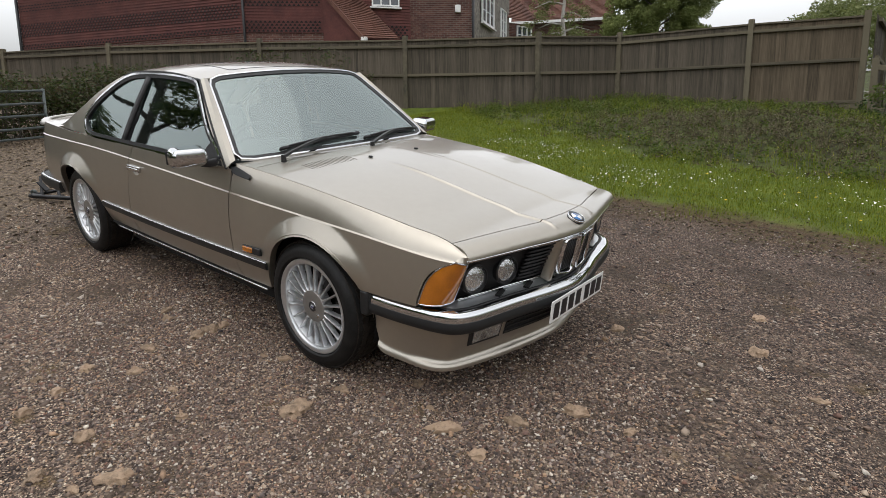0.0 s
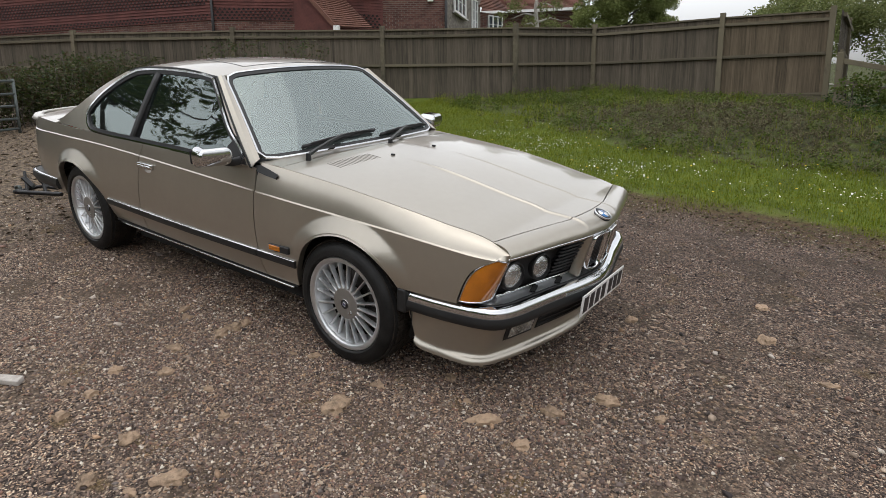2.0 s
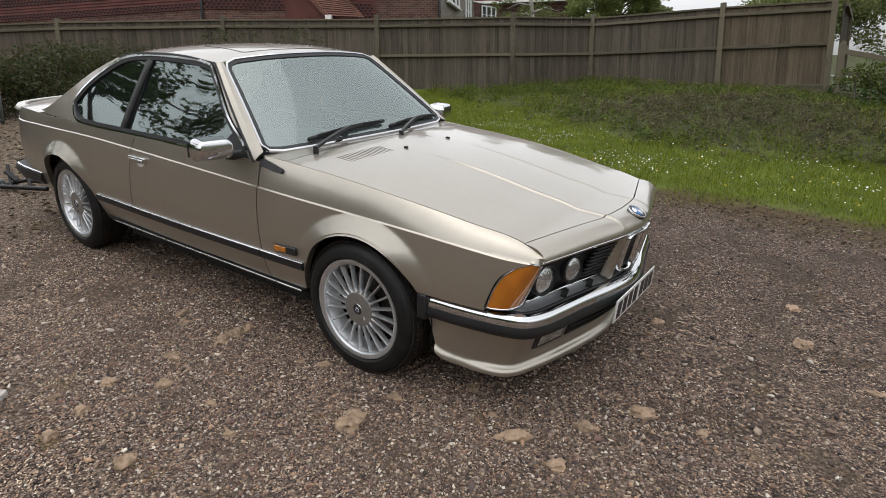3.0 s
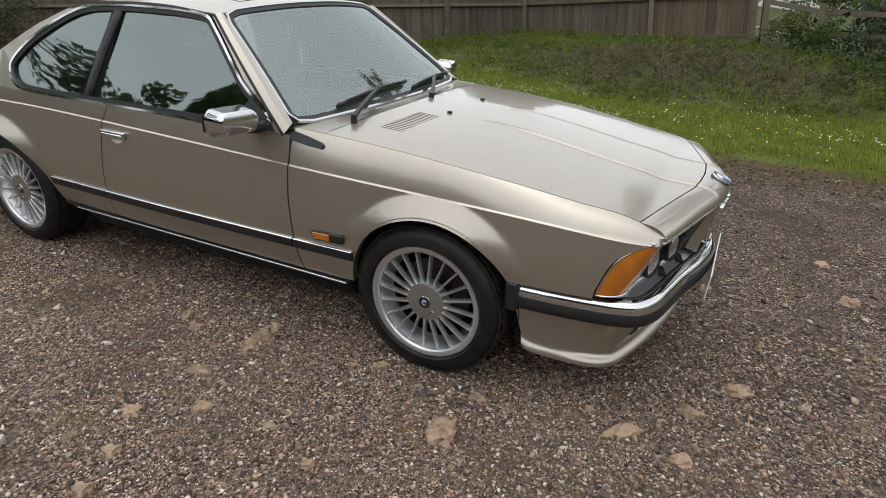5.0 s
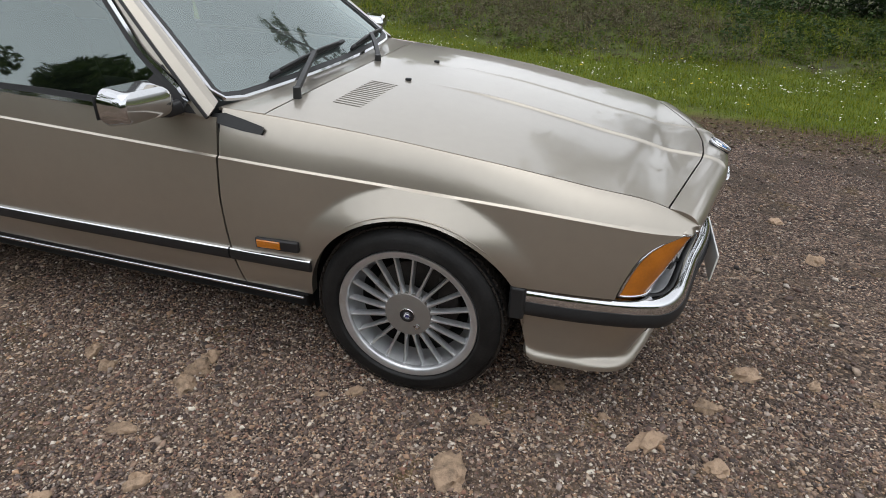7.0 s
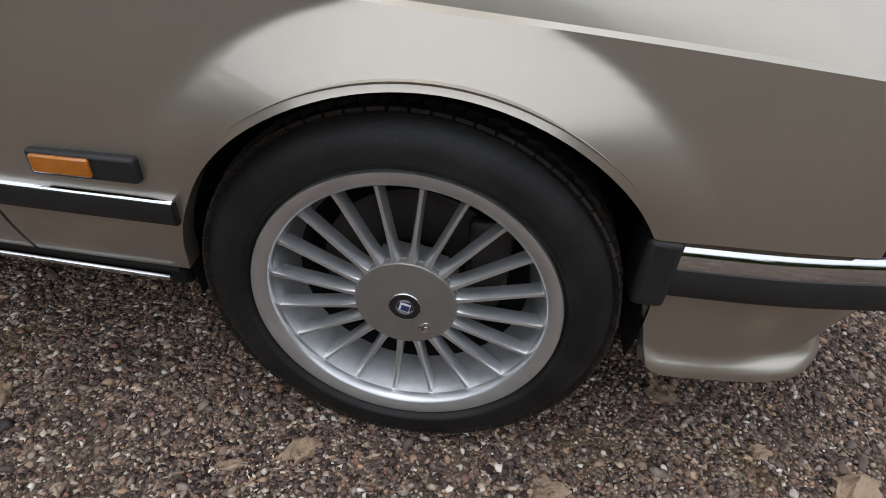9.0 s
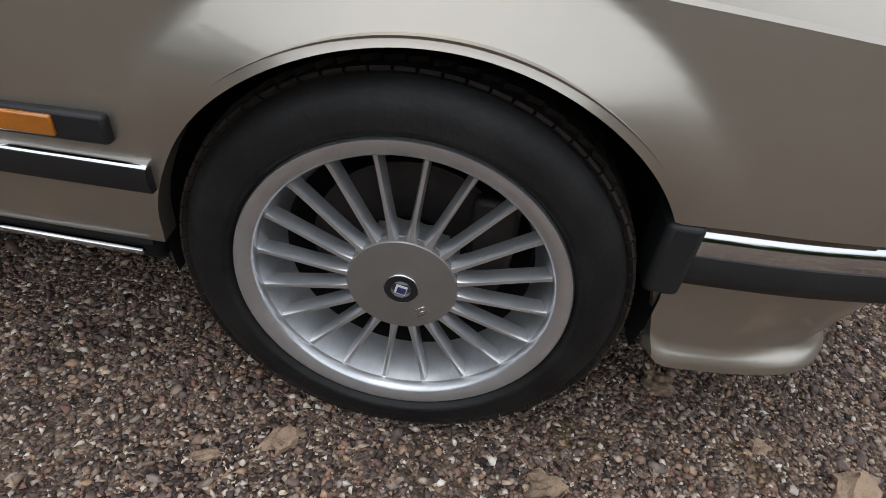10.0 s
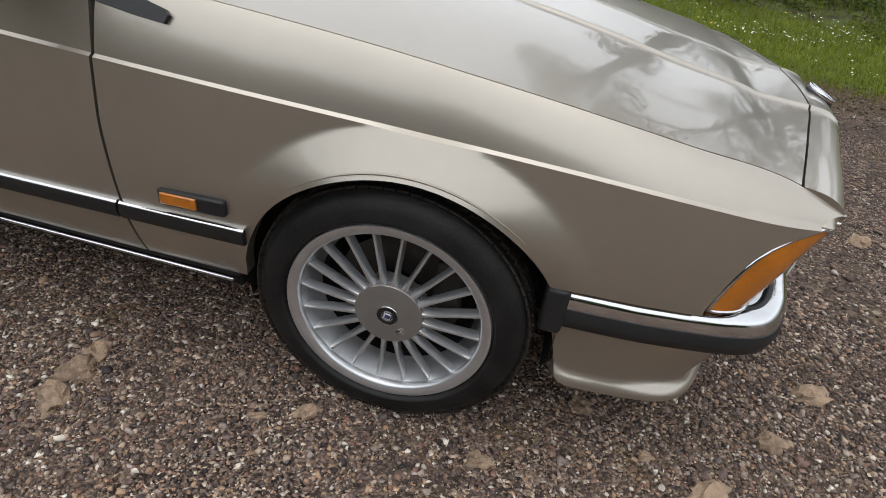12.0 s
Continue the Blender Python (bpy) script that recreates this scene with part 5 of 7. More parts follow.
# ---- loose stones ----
GRAVEL = island_mat("gravel_stones", [(0.020, 0.017, 0.016), (0.152, 0.103, 0.085), (0.037, 0.029, 0.029), (0.276, 0.189, 0.138), (0.078, 0.062, 0.058), (0.193, 0.136, 0.112), (0.442, 0.285, 0.175), (0.041, 0.033, 0.031), (0.258, 0.138, 0.097), (0.147, 0.121, 0.110), (0.552, 0.432, 0.322), (0.115, 0.083, 0.067), (0.386, 0.322, 0.276), (0.736, 0.672, 0.570)], rough=0.7, lawnward=True)
bm = bmesh.new()
bmesh.ops.create_icosphere(bm, subdivisions=1, radius=1)
ICO_V = np.array([tuple(w.co) for w in bm.verts])
ICO_F = np.array([[w.index for w in q.verts] for q in bm.faces])
bm.free()
OCT_V = np.array([(1, 0, 0), (-1, 0, 0), (0, 1, 0), (0, -1, 0), (0, 0, 1), (0, 0, -1)], float)
OCT_F = np.array([(0, 2, 4), (2, 1, 4), (1, 3, 4), (3, 0, 4), (2, 0, 5), (1, 2, 5), (3, 1, 5), (0, 3, 5)])


def pebbles(name, count, area, size, base_v, base_f, seed):
    rng = np.random.default_rng(seed)
    x0, x1, y0, y1 = area
    px, py = rng.uniform(x0, x1, count), rng.uniform(y0, y1, count)
    r = size[0] + (size[1] - size[0]) * rng.random(count) ** 3
    nv = len(base_v)
    dirs = base_v[None] * (1 + 0.95 * (rng.random((count, nv, 1)) - 0.5)) + 0.22 * rng.normal(0, 1, (count, nv, 3))
    scale = np.stack([rng.uniform(0.75, 1.35, count), rng.uniform(0.65, 1.1, count), rng.uniform(0.38, 0.72, count)], 1)
    p = dirs * scale[:, None] * r[:, None, None]
    a = rng.uniform(0, 2 * np.pi, count)
    t = rng.normal(0, 0.25, count)
    ct, st = np.cos(t)[:, None], np.sin(t)[:, None]
    p[..., 0], p[..., 2] = p[..., 0] * ct - p[..., 2] * st, p[..., 0] * st + p[..., 2] * ct
    c, s_ = np.cos(a)[:, None], np.sin(a)[:, None]
    q = np.stack([p[..., 0] * c - p[..., 1] * s_, p[..., 0] * s_ + p[..., 1] * c, p[..., 2]], -1)
    h = np.array([relief(x, y) for x, y in zip(px, py)]) + r * 0.26
    q += np.stack([px, py, h], 1)[:, None]
    faces = (base_f[None] + (np.arange(count) * nv)[:, None, None]).reshape(-1, 3)
    me = bpy.data.meshes.new(name)
    me.vertices.add(count * nv)
    me.vertices.foreach_set("co", q.reshape(-1))
    me.loops.add(faces.size)
    me.loops.foreach_set("vertex_index", faces.reshape(-1).astype(np.int32))
    me.polygons.add(len(faces))
    me.polygons.foreach_set("loop_start", np.arange(0, faces.size, 3, dtype=np.int32))
    me.polygons.foreach_set("loop_total", np.full(len(faces), 3, dtype=np.int32))
    me.update(calc_edges=True)
    me.materials.append(GRAVEL)
    ob = new(name, me)
    ob.matrix_world = SLOPE
    return tagged(ob, "loose crushed gravel of mixed grey and tan stones", "gravel", kind="stuff")


pebbles("gravel", 95000, (-1.6, 1.5, -1.75, 0.1), (0.0024, 0.0080), OCT_V, OCT_F, 1)
pebbles("gravel", 8000, (-1.7, 1.6, -2.0, 0.2), (0.0045, 0.0105), ICO_V, ICO_F, 2)
pebbles("gravel", 80000, (-4.5, 4.0, -2.9, 3.2), (0.0038, 0.0105), OCT_V, OCT_F, 3)
pebbles("gravel", 2600, (-5.0, 4.0, -2.9, 3.2), (0.008, 0.019), ICO_V, ICO_F, 4)

ROCK = mat("pale_rock", (0.075, 0.050, 0.034), rough=0.85, var=0.6, scale=30, color2=(0.36, 0.255, 0.170), bump=1.0, bump_scale=140, random=0.30)


def rock(x, y, length, width, height, turn, seed):
    bm = bmesh.new()
    bmesh.ops.create_icosphere(bm, subdivisions=3, radius=1)
    for w in bm.verts:
        k = 1 + 0.50 * noise.noise(w.co * 1.3 + Vector((seed * 7.3, 0, 0))) + 0.34 * noise.noise(w.co * 4.0 + Vector((0, seed * 3.1, 0))) + 0.16 * noise.noise(w.co * 9.0)
        q = w.co * k
        w.co = Vector((q.x * length / 2, q.y * width / 2, max(-0.6, min(0.72 + 0.45 * noise.noise(w.co * 2.2 + Vector((seed, 0, 0))), q.z) + 0.16 * noise.noise(w.co * 5.0 + Vector((0, 0, seed)))) * height))
    ob = part("rock", bm, ROCK, sharp=42)
    ob.matrix_world = SLOPE @ pose(x, y, relief(x, y) - height * 0.10, 0, 0, turn) @ Matrix.Diagonal((0.80, 0.80, 1, 1))
    return tagged(ob, "pale tan flint half sunk in the gravel", "rock", "rocks in the gravel")


def yard_rocks(rows):
    for k, (x, y, a, b) in enumerate(rows):
        rock(x, y, a, b, min(0.050, 0.34 * min(a, b) + 0.006), 20 + 31 * (k % 2), k)


yard_rocks([(0.25, -1.1, 0.136, 0.161), (0.81, -0.78, 0.162, 0.096), (1.16, -0.32, 0.152, 0.095), (-0.74, -0.93, 0.114, 0.095), (-0.74, -0.86, 0.087, 0.083), (-0.73, -1.02, 0.089, 0.125), (-0.79, -1.25, 0.11, 0.059), (-0.6, -1.4, 0.088, 0.072), (-0.8, -1.54, 0.082, 0.07), (-1.05, -1.02, 0.075, 0.065), (-1.16, -0.97, 0.055, 0.096), (-0.69, -1.71, 0.073, 0.068), (-0.31, -1.36, 0.062, 0.044), (-0.08, -1.44, 0.058, 0.055), (0.27, -0.86, 0.091, 0.059), (0.5, -0.6, 0.069, 0.079), (1.01, -0.55, 0.117, 0.081), (1.01, -0.83, 0.094, 0.078), (0.67, -0.71, 0.053, 0.039), (1.4, -0.31, 0.077, 0.046)])
yard_rocks([(-0.87, -1.73, 0.054, 0.052), (-0.16, -0.86, 0.078, 0.06), (-0.27, -0.91, 0.069, 0.024), (0.09, -1.78, 0.159, 0.089), (-0.25, -1.76, 0.099, 0.092), (-0.13, -1.97, 0.078, 0.091), (0.04, -1.9, 0.065, 0.041), (0.96, 0.55, 0.093, 0.074), (1.54, 1.2, 0.105, 0.078), (1.64, 0.75, 0.114, 0.1), (1.96, 0.45, 0.104, 0.042), (-0.62, -1.86, 0.073, 0.071)])

# a broken piece of pale slab
bm = boxes(((0, 0, 0.012), (0.13, 0.046, 0.026)))
for w in bm.verts:
    w.co += Vector((0.006 * noise.noise(w.co * 40), 0.006 * noise.noise(w.co * 55 + Vector((3, 0, 0))), 0))
slab_bit = part("slab_fragment", bm, mat("pale_slab", (0.36, 0.33, 0.30), rough=0.85, var=0.25, scale=30, color2=(0.52, 0.48, 0.44), bump=0.6, bump_scale=120), smooth=False, bevel=0.004)
slab_bit.matrix_world = SLOPE @ pose(-1.09, -1.89, 0.004, 4, 3, 34)
tagged(slab_bit, "broken pale piece of slab lying on gravel", "rubble")

# ---- lawn, bank and flowers ----
LEAF = island_mat("fresh_grass", [(0.070, 0.098, 0.005), (0.120, 0.158, 0.008), (0.170, 0.205, 0.012), (0.24, 0.235, 0.028)], rough=0.6, noise_scale=20, spec=0.25, leaf=0.35)
WEED = island_mat("bank_weeds", [(0.048, 0.078, 0.012), (0.064, 0.100, 0.015), (0.082, 0.122, 0.019), (0.105, 0.135, 0.028), (0.12, 0.11, 0.04)], rough=0.65, noise_scale=20, spec=0.25, leaf=0.4)
NETTLE = island_mat("nettle_leaves", [(0.020, 0.040, 0.010), (0.032, 0.060, 0.014), (0.050, 0.082, 0.020)], rough=0.6, noise_scale=20, spec=0.3, leaf=0.35)
DEAD = island_mat("dead_stems", [(0.050, 0.042, 0.026), (0.09, 0.072, 0.042), (0.14, 0.115, 0.068), (0.075, 0.085, 0.028), (0.24, 0.195, 0.125)], rough=0.85, noise_scale=30)
FLOWER = mat("daisy_white", (0.75, 0.75, 0.70), rough=0.7, var=0.1, scale=40)
YELLOW = mat("dandelion_yellow", (0.65, 0.45, 0.02), rough=0.7, var=0.2, scale=40)


def stuff(name, tris, material, label, category, parent=None):
    """One mesh of many loose triangles: tris is an array of (n, 3, 3) world points."""
    tris = np.asarray(tris, float)
    n = len(tris)
    me = bpy.data.meshes.new(name)
    me.vertices.add(n * 3)
    me.vertices.foreach_set("co", tris.reshape(-1))
    me.loops.add(n * 3)
    me.loops.foreach_set("vertex_index", np.arange(n * 3, dtype=np.int32))
    me.polygons.add(n)
    me.polygons.foreach_set("loop_start", np.arange(0, n * 3, 3, dtype=np.int32))
    me.polygons.foreach_set("loop_total", np.full(n, 3, dtype=np.int32))
    me.update(calc_edges=True)
    me.materials.append(material)
    ob = new(name, me)
    if parent:
        ob.parent = parent
        ob["kind"] = "stuff"
        return ob
    return tagged(ob, label, category, kind="stuff")


def blades(rng, points, height, width):
    """Upright bent blades at world points: two triangles each."""
    n = len(points)
    a, lean = rng.uniform(0, 2 * np.pi, n), rng.uniform(0.15, 0.75, n)
    h, w = height * rng.uniform(0.5, 1.3, n), width * rng.uniform(0.7, 1.3, n)
    side = np.stack([np.cos(a), np.sin(a), 0 * a], 1) * w[:, None]
    over = np.stack([-np.sin(a), np.cos(a), 0 * a], 1)
    up = np.array([0, 0, 1.0])
    mid = points + over * (h * lean * 0.3)[:, None] + up * (h * 0.6)[:, None]
    tip = points + over * (h * lean)[:, None] + up * (h * 0.95)[:, None]
    return np.concatenate([np.stack([points - side, points + side, mid + side * 0.5], 1), np.stack([mid - side * 0.6, mid + side * 0.6, tip], 1)])


def leaves(rng, points, size, flat=0.5):
    """Leaves of two triangles at world points, turned at random."""
    n = len(points)
    d = rng.normal(0, 1, (n, 3))
    d[:, 2] *= flat
    d /= np.linalg.norm(d, axis=1)[:, None]
    e = np.cross(d, rng.normal(0, 1, (n, 3)))
    e /= np.linalg.norm(e, axis=1)[:, None]
    s_ = size * rng.uniform(0.6, 1.4, n)[:, None]
    a, b, c = points - d * s_, points + e * s_ * 0.5, points + d * s_
    dd = points - e * s_ * 0.5
    return np.concatenate([np.stack([a, b, c], 1), np.stack([a, c, dd], 1)])


rng = np.random.default_rng(11)


def scatter(count, x0, x1, y0, y1, keep):
    out = []
    while len(out) < count:
        x, y = rng.uniform(x0, x1), rng.uniform(y0, y1)
        if rng.random() < keep(x, y):
            out.append(on_ground(x, y))
    return np.array([tuple(p) for p in out])


def lawn_keep(x, y):
    d = y - lawn_edge(x) + 0.45 * noise.noise((x * 1.3, y * 1.3, 5.0))
    return step((d + 0.25) / 0.7) * (1.0 if d < 2.55 + 0.5 * noise.noise((x * 1.1, y * 1.1, 8.0)) else 0.12)


stuff("lawn_grass", blades(rng, scatter(88000, -7, 8, 2.8, 9.5, lawn_keep), 0.055, 0.0034), LEAF, "lush green lawn grass by the gravel edge", "grass")
def scrub(x, y):
    """How bare and brown the bank is: one ragged patch of old cuttings on the mound."""
    p = math.exp(-(((x + 0.3) / 2.0) ** 2) - ((y - 7.5 + 0.10 * x) / 1.15) ** 2)
    return min(1.0, max(0.0, 1.5 * p + 0.35 * noise.noise((x * 1.7, y * 1.7, 2.0)) * (p > 0.12)))


def rough_keep(x, y):
    d = y - lawn_edge(x) + 0.8 * noise.noise((x * 0.9, y * 0.9, 1.0))
    return step((d - 2.1) / 0.5)


stuff("long_grass", blades(rng, scatter(17000, -7, 9, 5.0, 13.5, lambda x, y: rough_keep(x, y) * (1 - 0.93 * scrub(x, y)) * (0.25 + 0.75 * step((noise.noise((x * 0.8, y * 0.8, 4.0)) + 0.1) / 0.4))), 0.17, 0.006), LEAF, "longer grass on the bank under the fence", "grass")


def weed_keep(x, y):
    return rough_keep(x, y) * (1 - 0.80 * scrub(x, y)) * (0.18 + 0.82 * step((noise.noise((x * 1.5, y * 1.5, 7.0)) + 0.15) / 0.35))


def tussocks(count, keep, x0, x1, y0, y1, spread, tall):
    """Leaf points heaped into low rounded plants of many sizes."""
    heads = scatter(count, x0, x1, y0, y1, keep)
    out = []
    for p in heads:
        size = rng.uniform(0.45, 1.25)
        n = int(34 * size)
        d = rng.normal(0, 1, (n, 3))
        d /= np.linalg.norm(d, axis=1)[:, None]
        d[:, 2] = np.abs(d[:, 2])
        out.append(p + d * rng.random((n, 1)) ** 0.5 * np.array((spread, spread, tall)) * size)
    return np.concatenate(out)


pts = tussocks(2300, weed_keep, -6, 9, 5.0, 13.0, 0.13, 0.20)
stuff("bank_weeds", leaves(rng, pts, 0.022, 0.45), WEED, "nettles, brambles and low weeds on the rough bank", "weeds")
pts = tussocks(260, lambda x, y: weed_keep(x, y) * step((x - 0.4) / 1.6), 0, 8, 6.5, 12.0, 0.20, 0.42)
stuff("tall_nettles", leaves(rng, pts, 0.032, 0.45), NETTLE, "dark nettles and docks below the fence end", "weeds")
pts = tussocks(760, lambda x, y: scrub(x, y), -5.0, 4.0, 5.2, 10.5, 0.10, 0.12)
stuff("dead_stems", np.concatenate([leaves(rng, pts, 0.017, 0.4), blades(rng, pts[::4], 0.13, 0.0032)]), DEAD, "brown dead stems and clippings on the bank", "plant litter")
pts = scatter(900, -4.0, 3.5, 5.2, 10.0, lambda x, y: scrub(x, y) * 0.8)
pts[:, 2] += 0.05 + rng.random(len(pts)) * 0.12
stuff("fresh_shoots", leaves(rng, pts, 0.022, 0.4), WEED, "green shoots coming through the clippings", "weeds")


def daisy_keep(x, y):
    d = y - lawn_edge(x)
    return (0.10 + 0.9 * step((noise.noise((x * 0.9, y * 1.4, 21.0)) - 0.05) / 0.3)) * step((d - 0.1) / 0.4) * step((2.5 - d) / 0.6)


pts = scatter(1000, -3.5, 7.5, 3.3, 6.6, daisy_keep)
pts[:, 2] += 0.075
k = np.arange(6) * np.pi / 3
hexa = np.stack([np.cos(k), np.sin(k), 0 * k], 1)
fl = []
for p in pts:
    r, t = rng.uniform(0.006, 0.011), rng.normal(0, 0.35, 2)
    ring = p + hexa * r + np.stack([0 * k, 0 * k, hexa[:, 0] * t[0] * r + hexa[:, 1] * t[1] * r], 1)
    fl += [(p + (0, 0, 0.003), ring[i], ring[(i + 1) % 6]) for i in range(6)]
stuff("daisies", fl, FLOWER, "small white daisies scattered in the lawn", "flowers")
pts = scatter(40, -3, 7, 3.5, 6.5, lambda x, y: lawn_keep(x, y))
pts[:, 2] += 0.07
fl = []
for p in pts:
    ring = p + hexa * rng.uniform(0.010, 0.018)
    fl += [(p + (0, 0, 0.008), ring[i], ring[(i + 1) % 6]) for i in range(6)]
stuff("dandelions", fl, YELLOW, "yellow dandelions in the lawn", "flowers")
# moss and litter where gravel meets lawn
pts = scatter(5200, -5, 7, 2.2, 4.4, lambda x, y: math.exp(-((y - lawn_edge(x) + 0.25) / 0.38) ** 2))
pts[:, 2] += 0.008
stuff("leaf_litter", leaves(rng, pts, 0.013, 0.2), DEAD, "brown leaf litter along the lawn edge", "plant litter")
pts = scatter(6000, -11, -3.2, -2.5, 4.0, lambda x, y: 0.6)
pts[:, 2] += 0.006
CHIP = island_mat("wood_chips", [(0.05, 0.037, 0.024), (0.10, 0.074, 0.048), (0.17, 0.13, 0.085), (0.27, 0.215, 0.15)], rough=0.85, noise_scale=30)
stuff("yard_litter", leaves(rng, pts, 0.024, 0.12), CHIP, "wood chips and dry leaves on the yard", "plant litter")

# ---- fence ----
WOOD = streaked_wood("weathered_fence_board", (0.028, 0.024, 0.018), (0.155, 0.130, 0.098))
NEWWOOD = streaked_wood("warm_fence_board", (0.036, 0.028, 0.019), (0.185, 0.145, 0.098))
RAILW = mat("weathered_fence_rail", (0.052, 0.045, 0.030), rough=0.85, var=0.4, scale=3.0, color2=(0.135, 0.115, 0.075), bump=0.35, bump_scale=40, random=0.4)
fence = tagged(new("fence"), "weathered close-board timber fence with posts and rails", "fence")
POSTS = [(-21.6, 1.4, 2.22, 3.76), (-18.3, 2.9, 2.12, 3.72), (-15.0, 4.4, 2.02, 3.69), (-11.35, 6.58, 1.93, 3.65), (-8.03, 8.43, 1.82, 3.55), (-5.27, 10.04, 1.78, 3.52), (-4.11, 11.92, 1.87, 3.62), (-1.16, 11.90, 1.76, 3.52), (0.88, 11.96, 1.72, 3.42)]
plank = boxes(((0, 0, 0.5), (0.118, 0.016, 1.0)))
plank.faces.ensure_lookup_table()
for w in plank.verts:
    if w.co.x < 0:
        w.co.y *= 0.5
plank_me = part("board", plank, WOOD, fence, smooth=False)
first = plank_me
warm_me = plank_me.data.copy()
warm_me.materials[0] = NEWWOOD


def fence_piece(name, me, m, parent=fence):
    o = new(name, me)
    o.parent, o.matrix_local = parent, m
    return o


post_bm = bmesh.new()
box(post_bm, (0, 0, 0.5), (0.105, 0.105, 1.0))
post_ob = part("post", post_bm, RAILW, fence, smooth=False, bevel=0.0)
for i, (x, y, z0, z1) in enumerate(POSTS):
    m = Matrix.Translation((x, y, z0 - 0.55)) @ pose(0, 0, 0, 0, 0, 25 if i < 5 else 0) @ Matrix.Diagonal((1, 1, z1 - z0 + 0.60, 1))
    if i == 0:
        post_ob.matrix_local = m
    else:
        fence_piece("post", post_ob.data, m)
rail_ob = None
for i in range(len(POSTS) - 1):
    a, b = POSTS[i], POSTS[i + 1]
    va, vb = Vector((a[0], a[1], 0)), Vector((b[0], b[1], 0))
    d = (vb - va)
    length = d.length
    yaw = math.degrees(math.atan2(d.y, d.x))
    n = int(length / 0.1)
    for k in range(n):
        t = (k + 0.5) / n
        p = va.lerp(vb, t)
        z0, z1 = a[2] + (b[2] - a[2]) * t, a[3] + (b[3] - a[3]) * t - 0.050
        m = Matrix.Translation((p.x, p.y, z0 + rng.uniform(-0.015, 0.02))) @ pose(0, 0, 0, 0, rng.normal(0, 0.25), yaw + 3.5) @ pose(0, 0.030, 0) @ Matrix.Diagonal((1, 1, z1 - z0, 1))
        if first:
            first.matrix_local, first = m, None
        else:
            fence_piece("board", warm_me if i == 7 else plank_me.data, m)
    for name, h0, h1, w, tall, off in (("rail", 0.03, None, 0.055, 0.06, -0.010), ("rail", 0.50, None, 0.055, 0.06, -0.010), ("rail", 0.885, None, 0.055, 0.06, -0.010), ("coping", 0.972, None, 0.075, 0.035, 0.02)):
        za, zb = a[2] + (a[3] - a[2]) * h0, b[2] + (b[3] - b[2]) * h0
        tilt = math.degrees(math.atan2(zb - za, length))
        m = Matrix.Translation((*((va + vb) / 2).xy, (za + zb) / 2)) @ pose(0, 0, 0, 0, 0, yaw) @ pose(0, off, 0, 0, -tilt, 0) @ Matrix.Diagonal((length - 0.10, w, tall, 1))
        if rail_ob is None:
            rail_ob = part(name, boxes(((0, 0, 0), (1, 1, 1))), RAILW, fence, smooth=False)
            rail_ob.matrix_local = m
        else:
            fence_piece(name, rail_ob.data, m)
    # board at the foot
    gv = Matrix.Translation((*((va + vb) / 2).xy, (a[2] + b[2]) / 2 - 0.12)) @ pose(0, 0, 0, 0, -math.degrees(math.atan2(b[2] - a[2], length)), yaw) @ Matrix.Diagonal((length - 0.10, 0.03, 0.24 if i < 7 else 0.34, 1))
    fence_piece("gravel_board", rail_ob.data, gv)
# the fence turns back at its end
for k in range(26):
    m = Matrix.Translation((1.02 + 0.002 * k, 12.05 + 0.1 * k, 1.60)) @ pose(0, 0, 0, 0, 0, 92) @ Matrix.Diagonal((1, 1, 1.80, 1))
    fence_piece("board", plank_me.data, m)
for h in (1.75, 2.6, 3.3):
    fence_piece("rail", rail_ob.data, Matrix.Translation((1.08, 13.3, h)) @ pose(0, 0, 0, 0, 0, 90) @ Matrix.Diagonal((2.5, 0.055, 0.07, 1)))
fence_piece("post", post_ob.data, Matrix.Translation((1.06, 13.6, 1.3)) @ Matrix.Diagonal((1, 1, 2.15, 1)))

# ---- post-and-rail fence beside the lawn ----
paddock = tagged(new("rail_fence"), "low weathered post-and-rail fence beside the far lawn", "fence")
LOW = [(1.10, 11.75), (2.05, 11.30), (3.75, 10.90), (5.6, 10.5), (7.5, 10.1)]
for i, (x, y) in enumerate(LOW):
    z = on_ground(x, y).z
    o = part("post", boxes(((x, y, z + 0.50), (0.12, 0.11, 1.30))), RAILW, paddock, smooth=False, bevel=0.012)
    if i:
        x0, y0 = LOW[i - 1]
        za = on_ground(x0, y0).z
        for h in (0.22, 0.62, 1.0):
            a, b = Vector((x0, y0, za + h)), Vector((x, y, z + h))
            d = b - a
            part("rail", boxes(((a + b) / 2 * 1.0, (d.length, 0.04, 0.095), pose(0, 0, 0, 0, -math.degrees(math.asin(d.z / d.length)), math.degrees(math.atan2(d.y, d.x))))), RAILW, paddock, smooth=False, bevel=0.006)

# ---- bushes, hedge and trees ----
HEDGE = island_mat("hedge_leaves", [(0.020, 0.034, 0.010), (0.034, 0.054, 0.014), (0.052, 0.070, 0.020), (0.080, 0.088, 0.03), (0.060, 0.042, 0.025), (0.085, 0.060, 0.036)], rough=0.55, noise_scale=15, spec=0.3, leaf=0.4)
DARKLEAF = island_mat("laurel_leaves", [(0.010, 0.022, 0.008), (0.018, 0.036, 0.011), (0.03, 0.055, 0.015)], rough=0.4, noise_scale=15, spec=0.4, leaf=0.4)
TREELEAF = island_mat("spring_leaves", [(0.045, 0.075, 0.018), (0.070, 0.11, 0.028), (0.10, 0.14, 0.04), (0.14, 0.17, 0.06)], rough=0.55, noise_scale=10, spec=0.25, leaf=0.4)
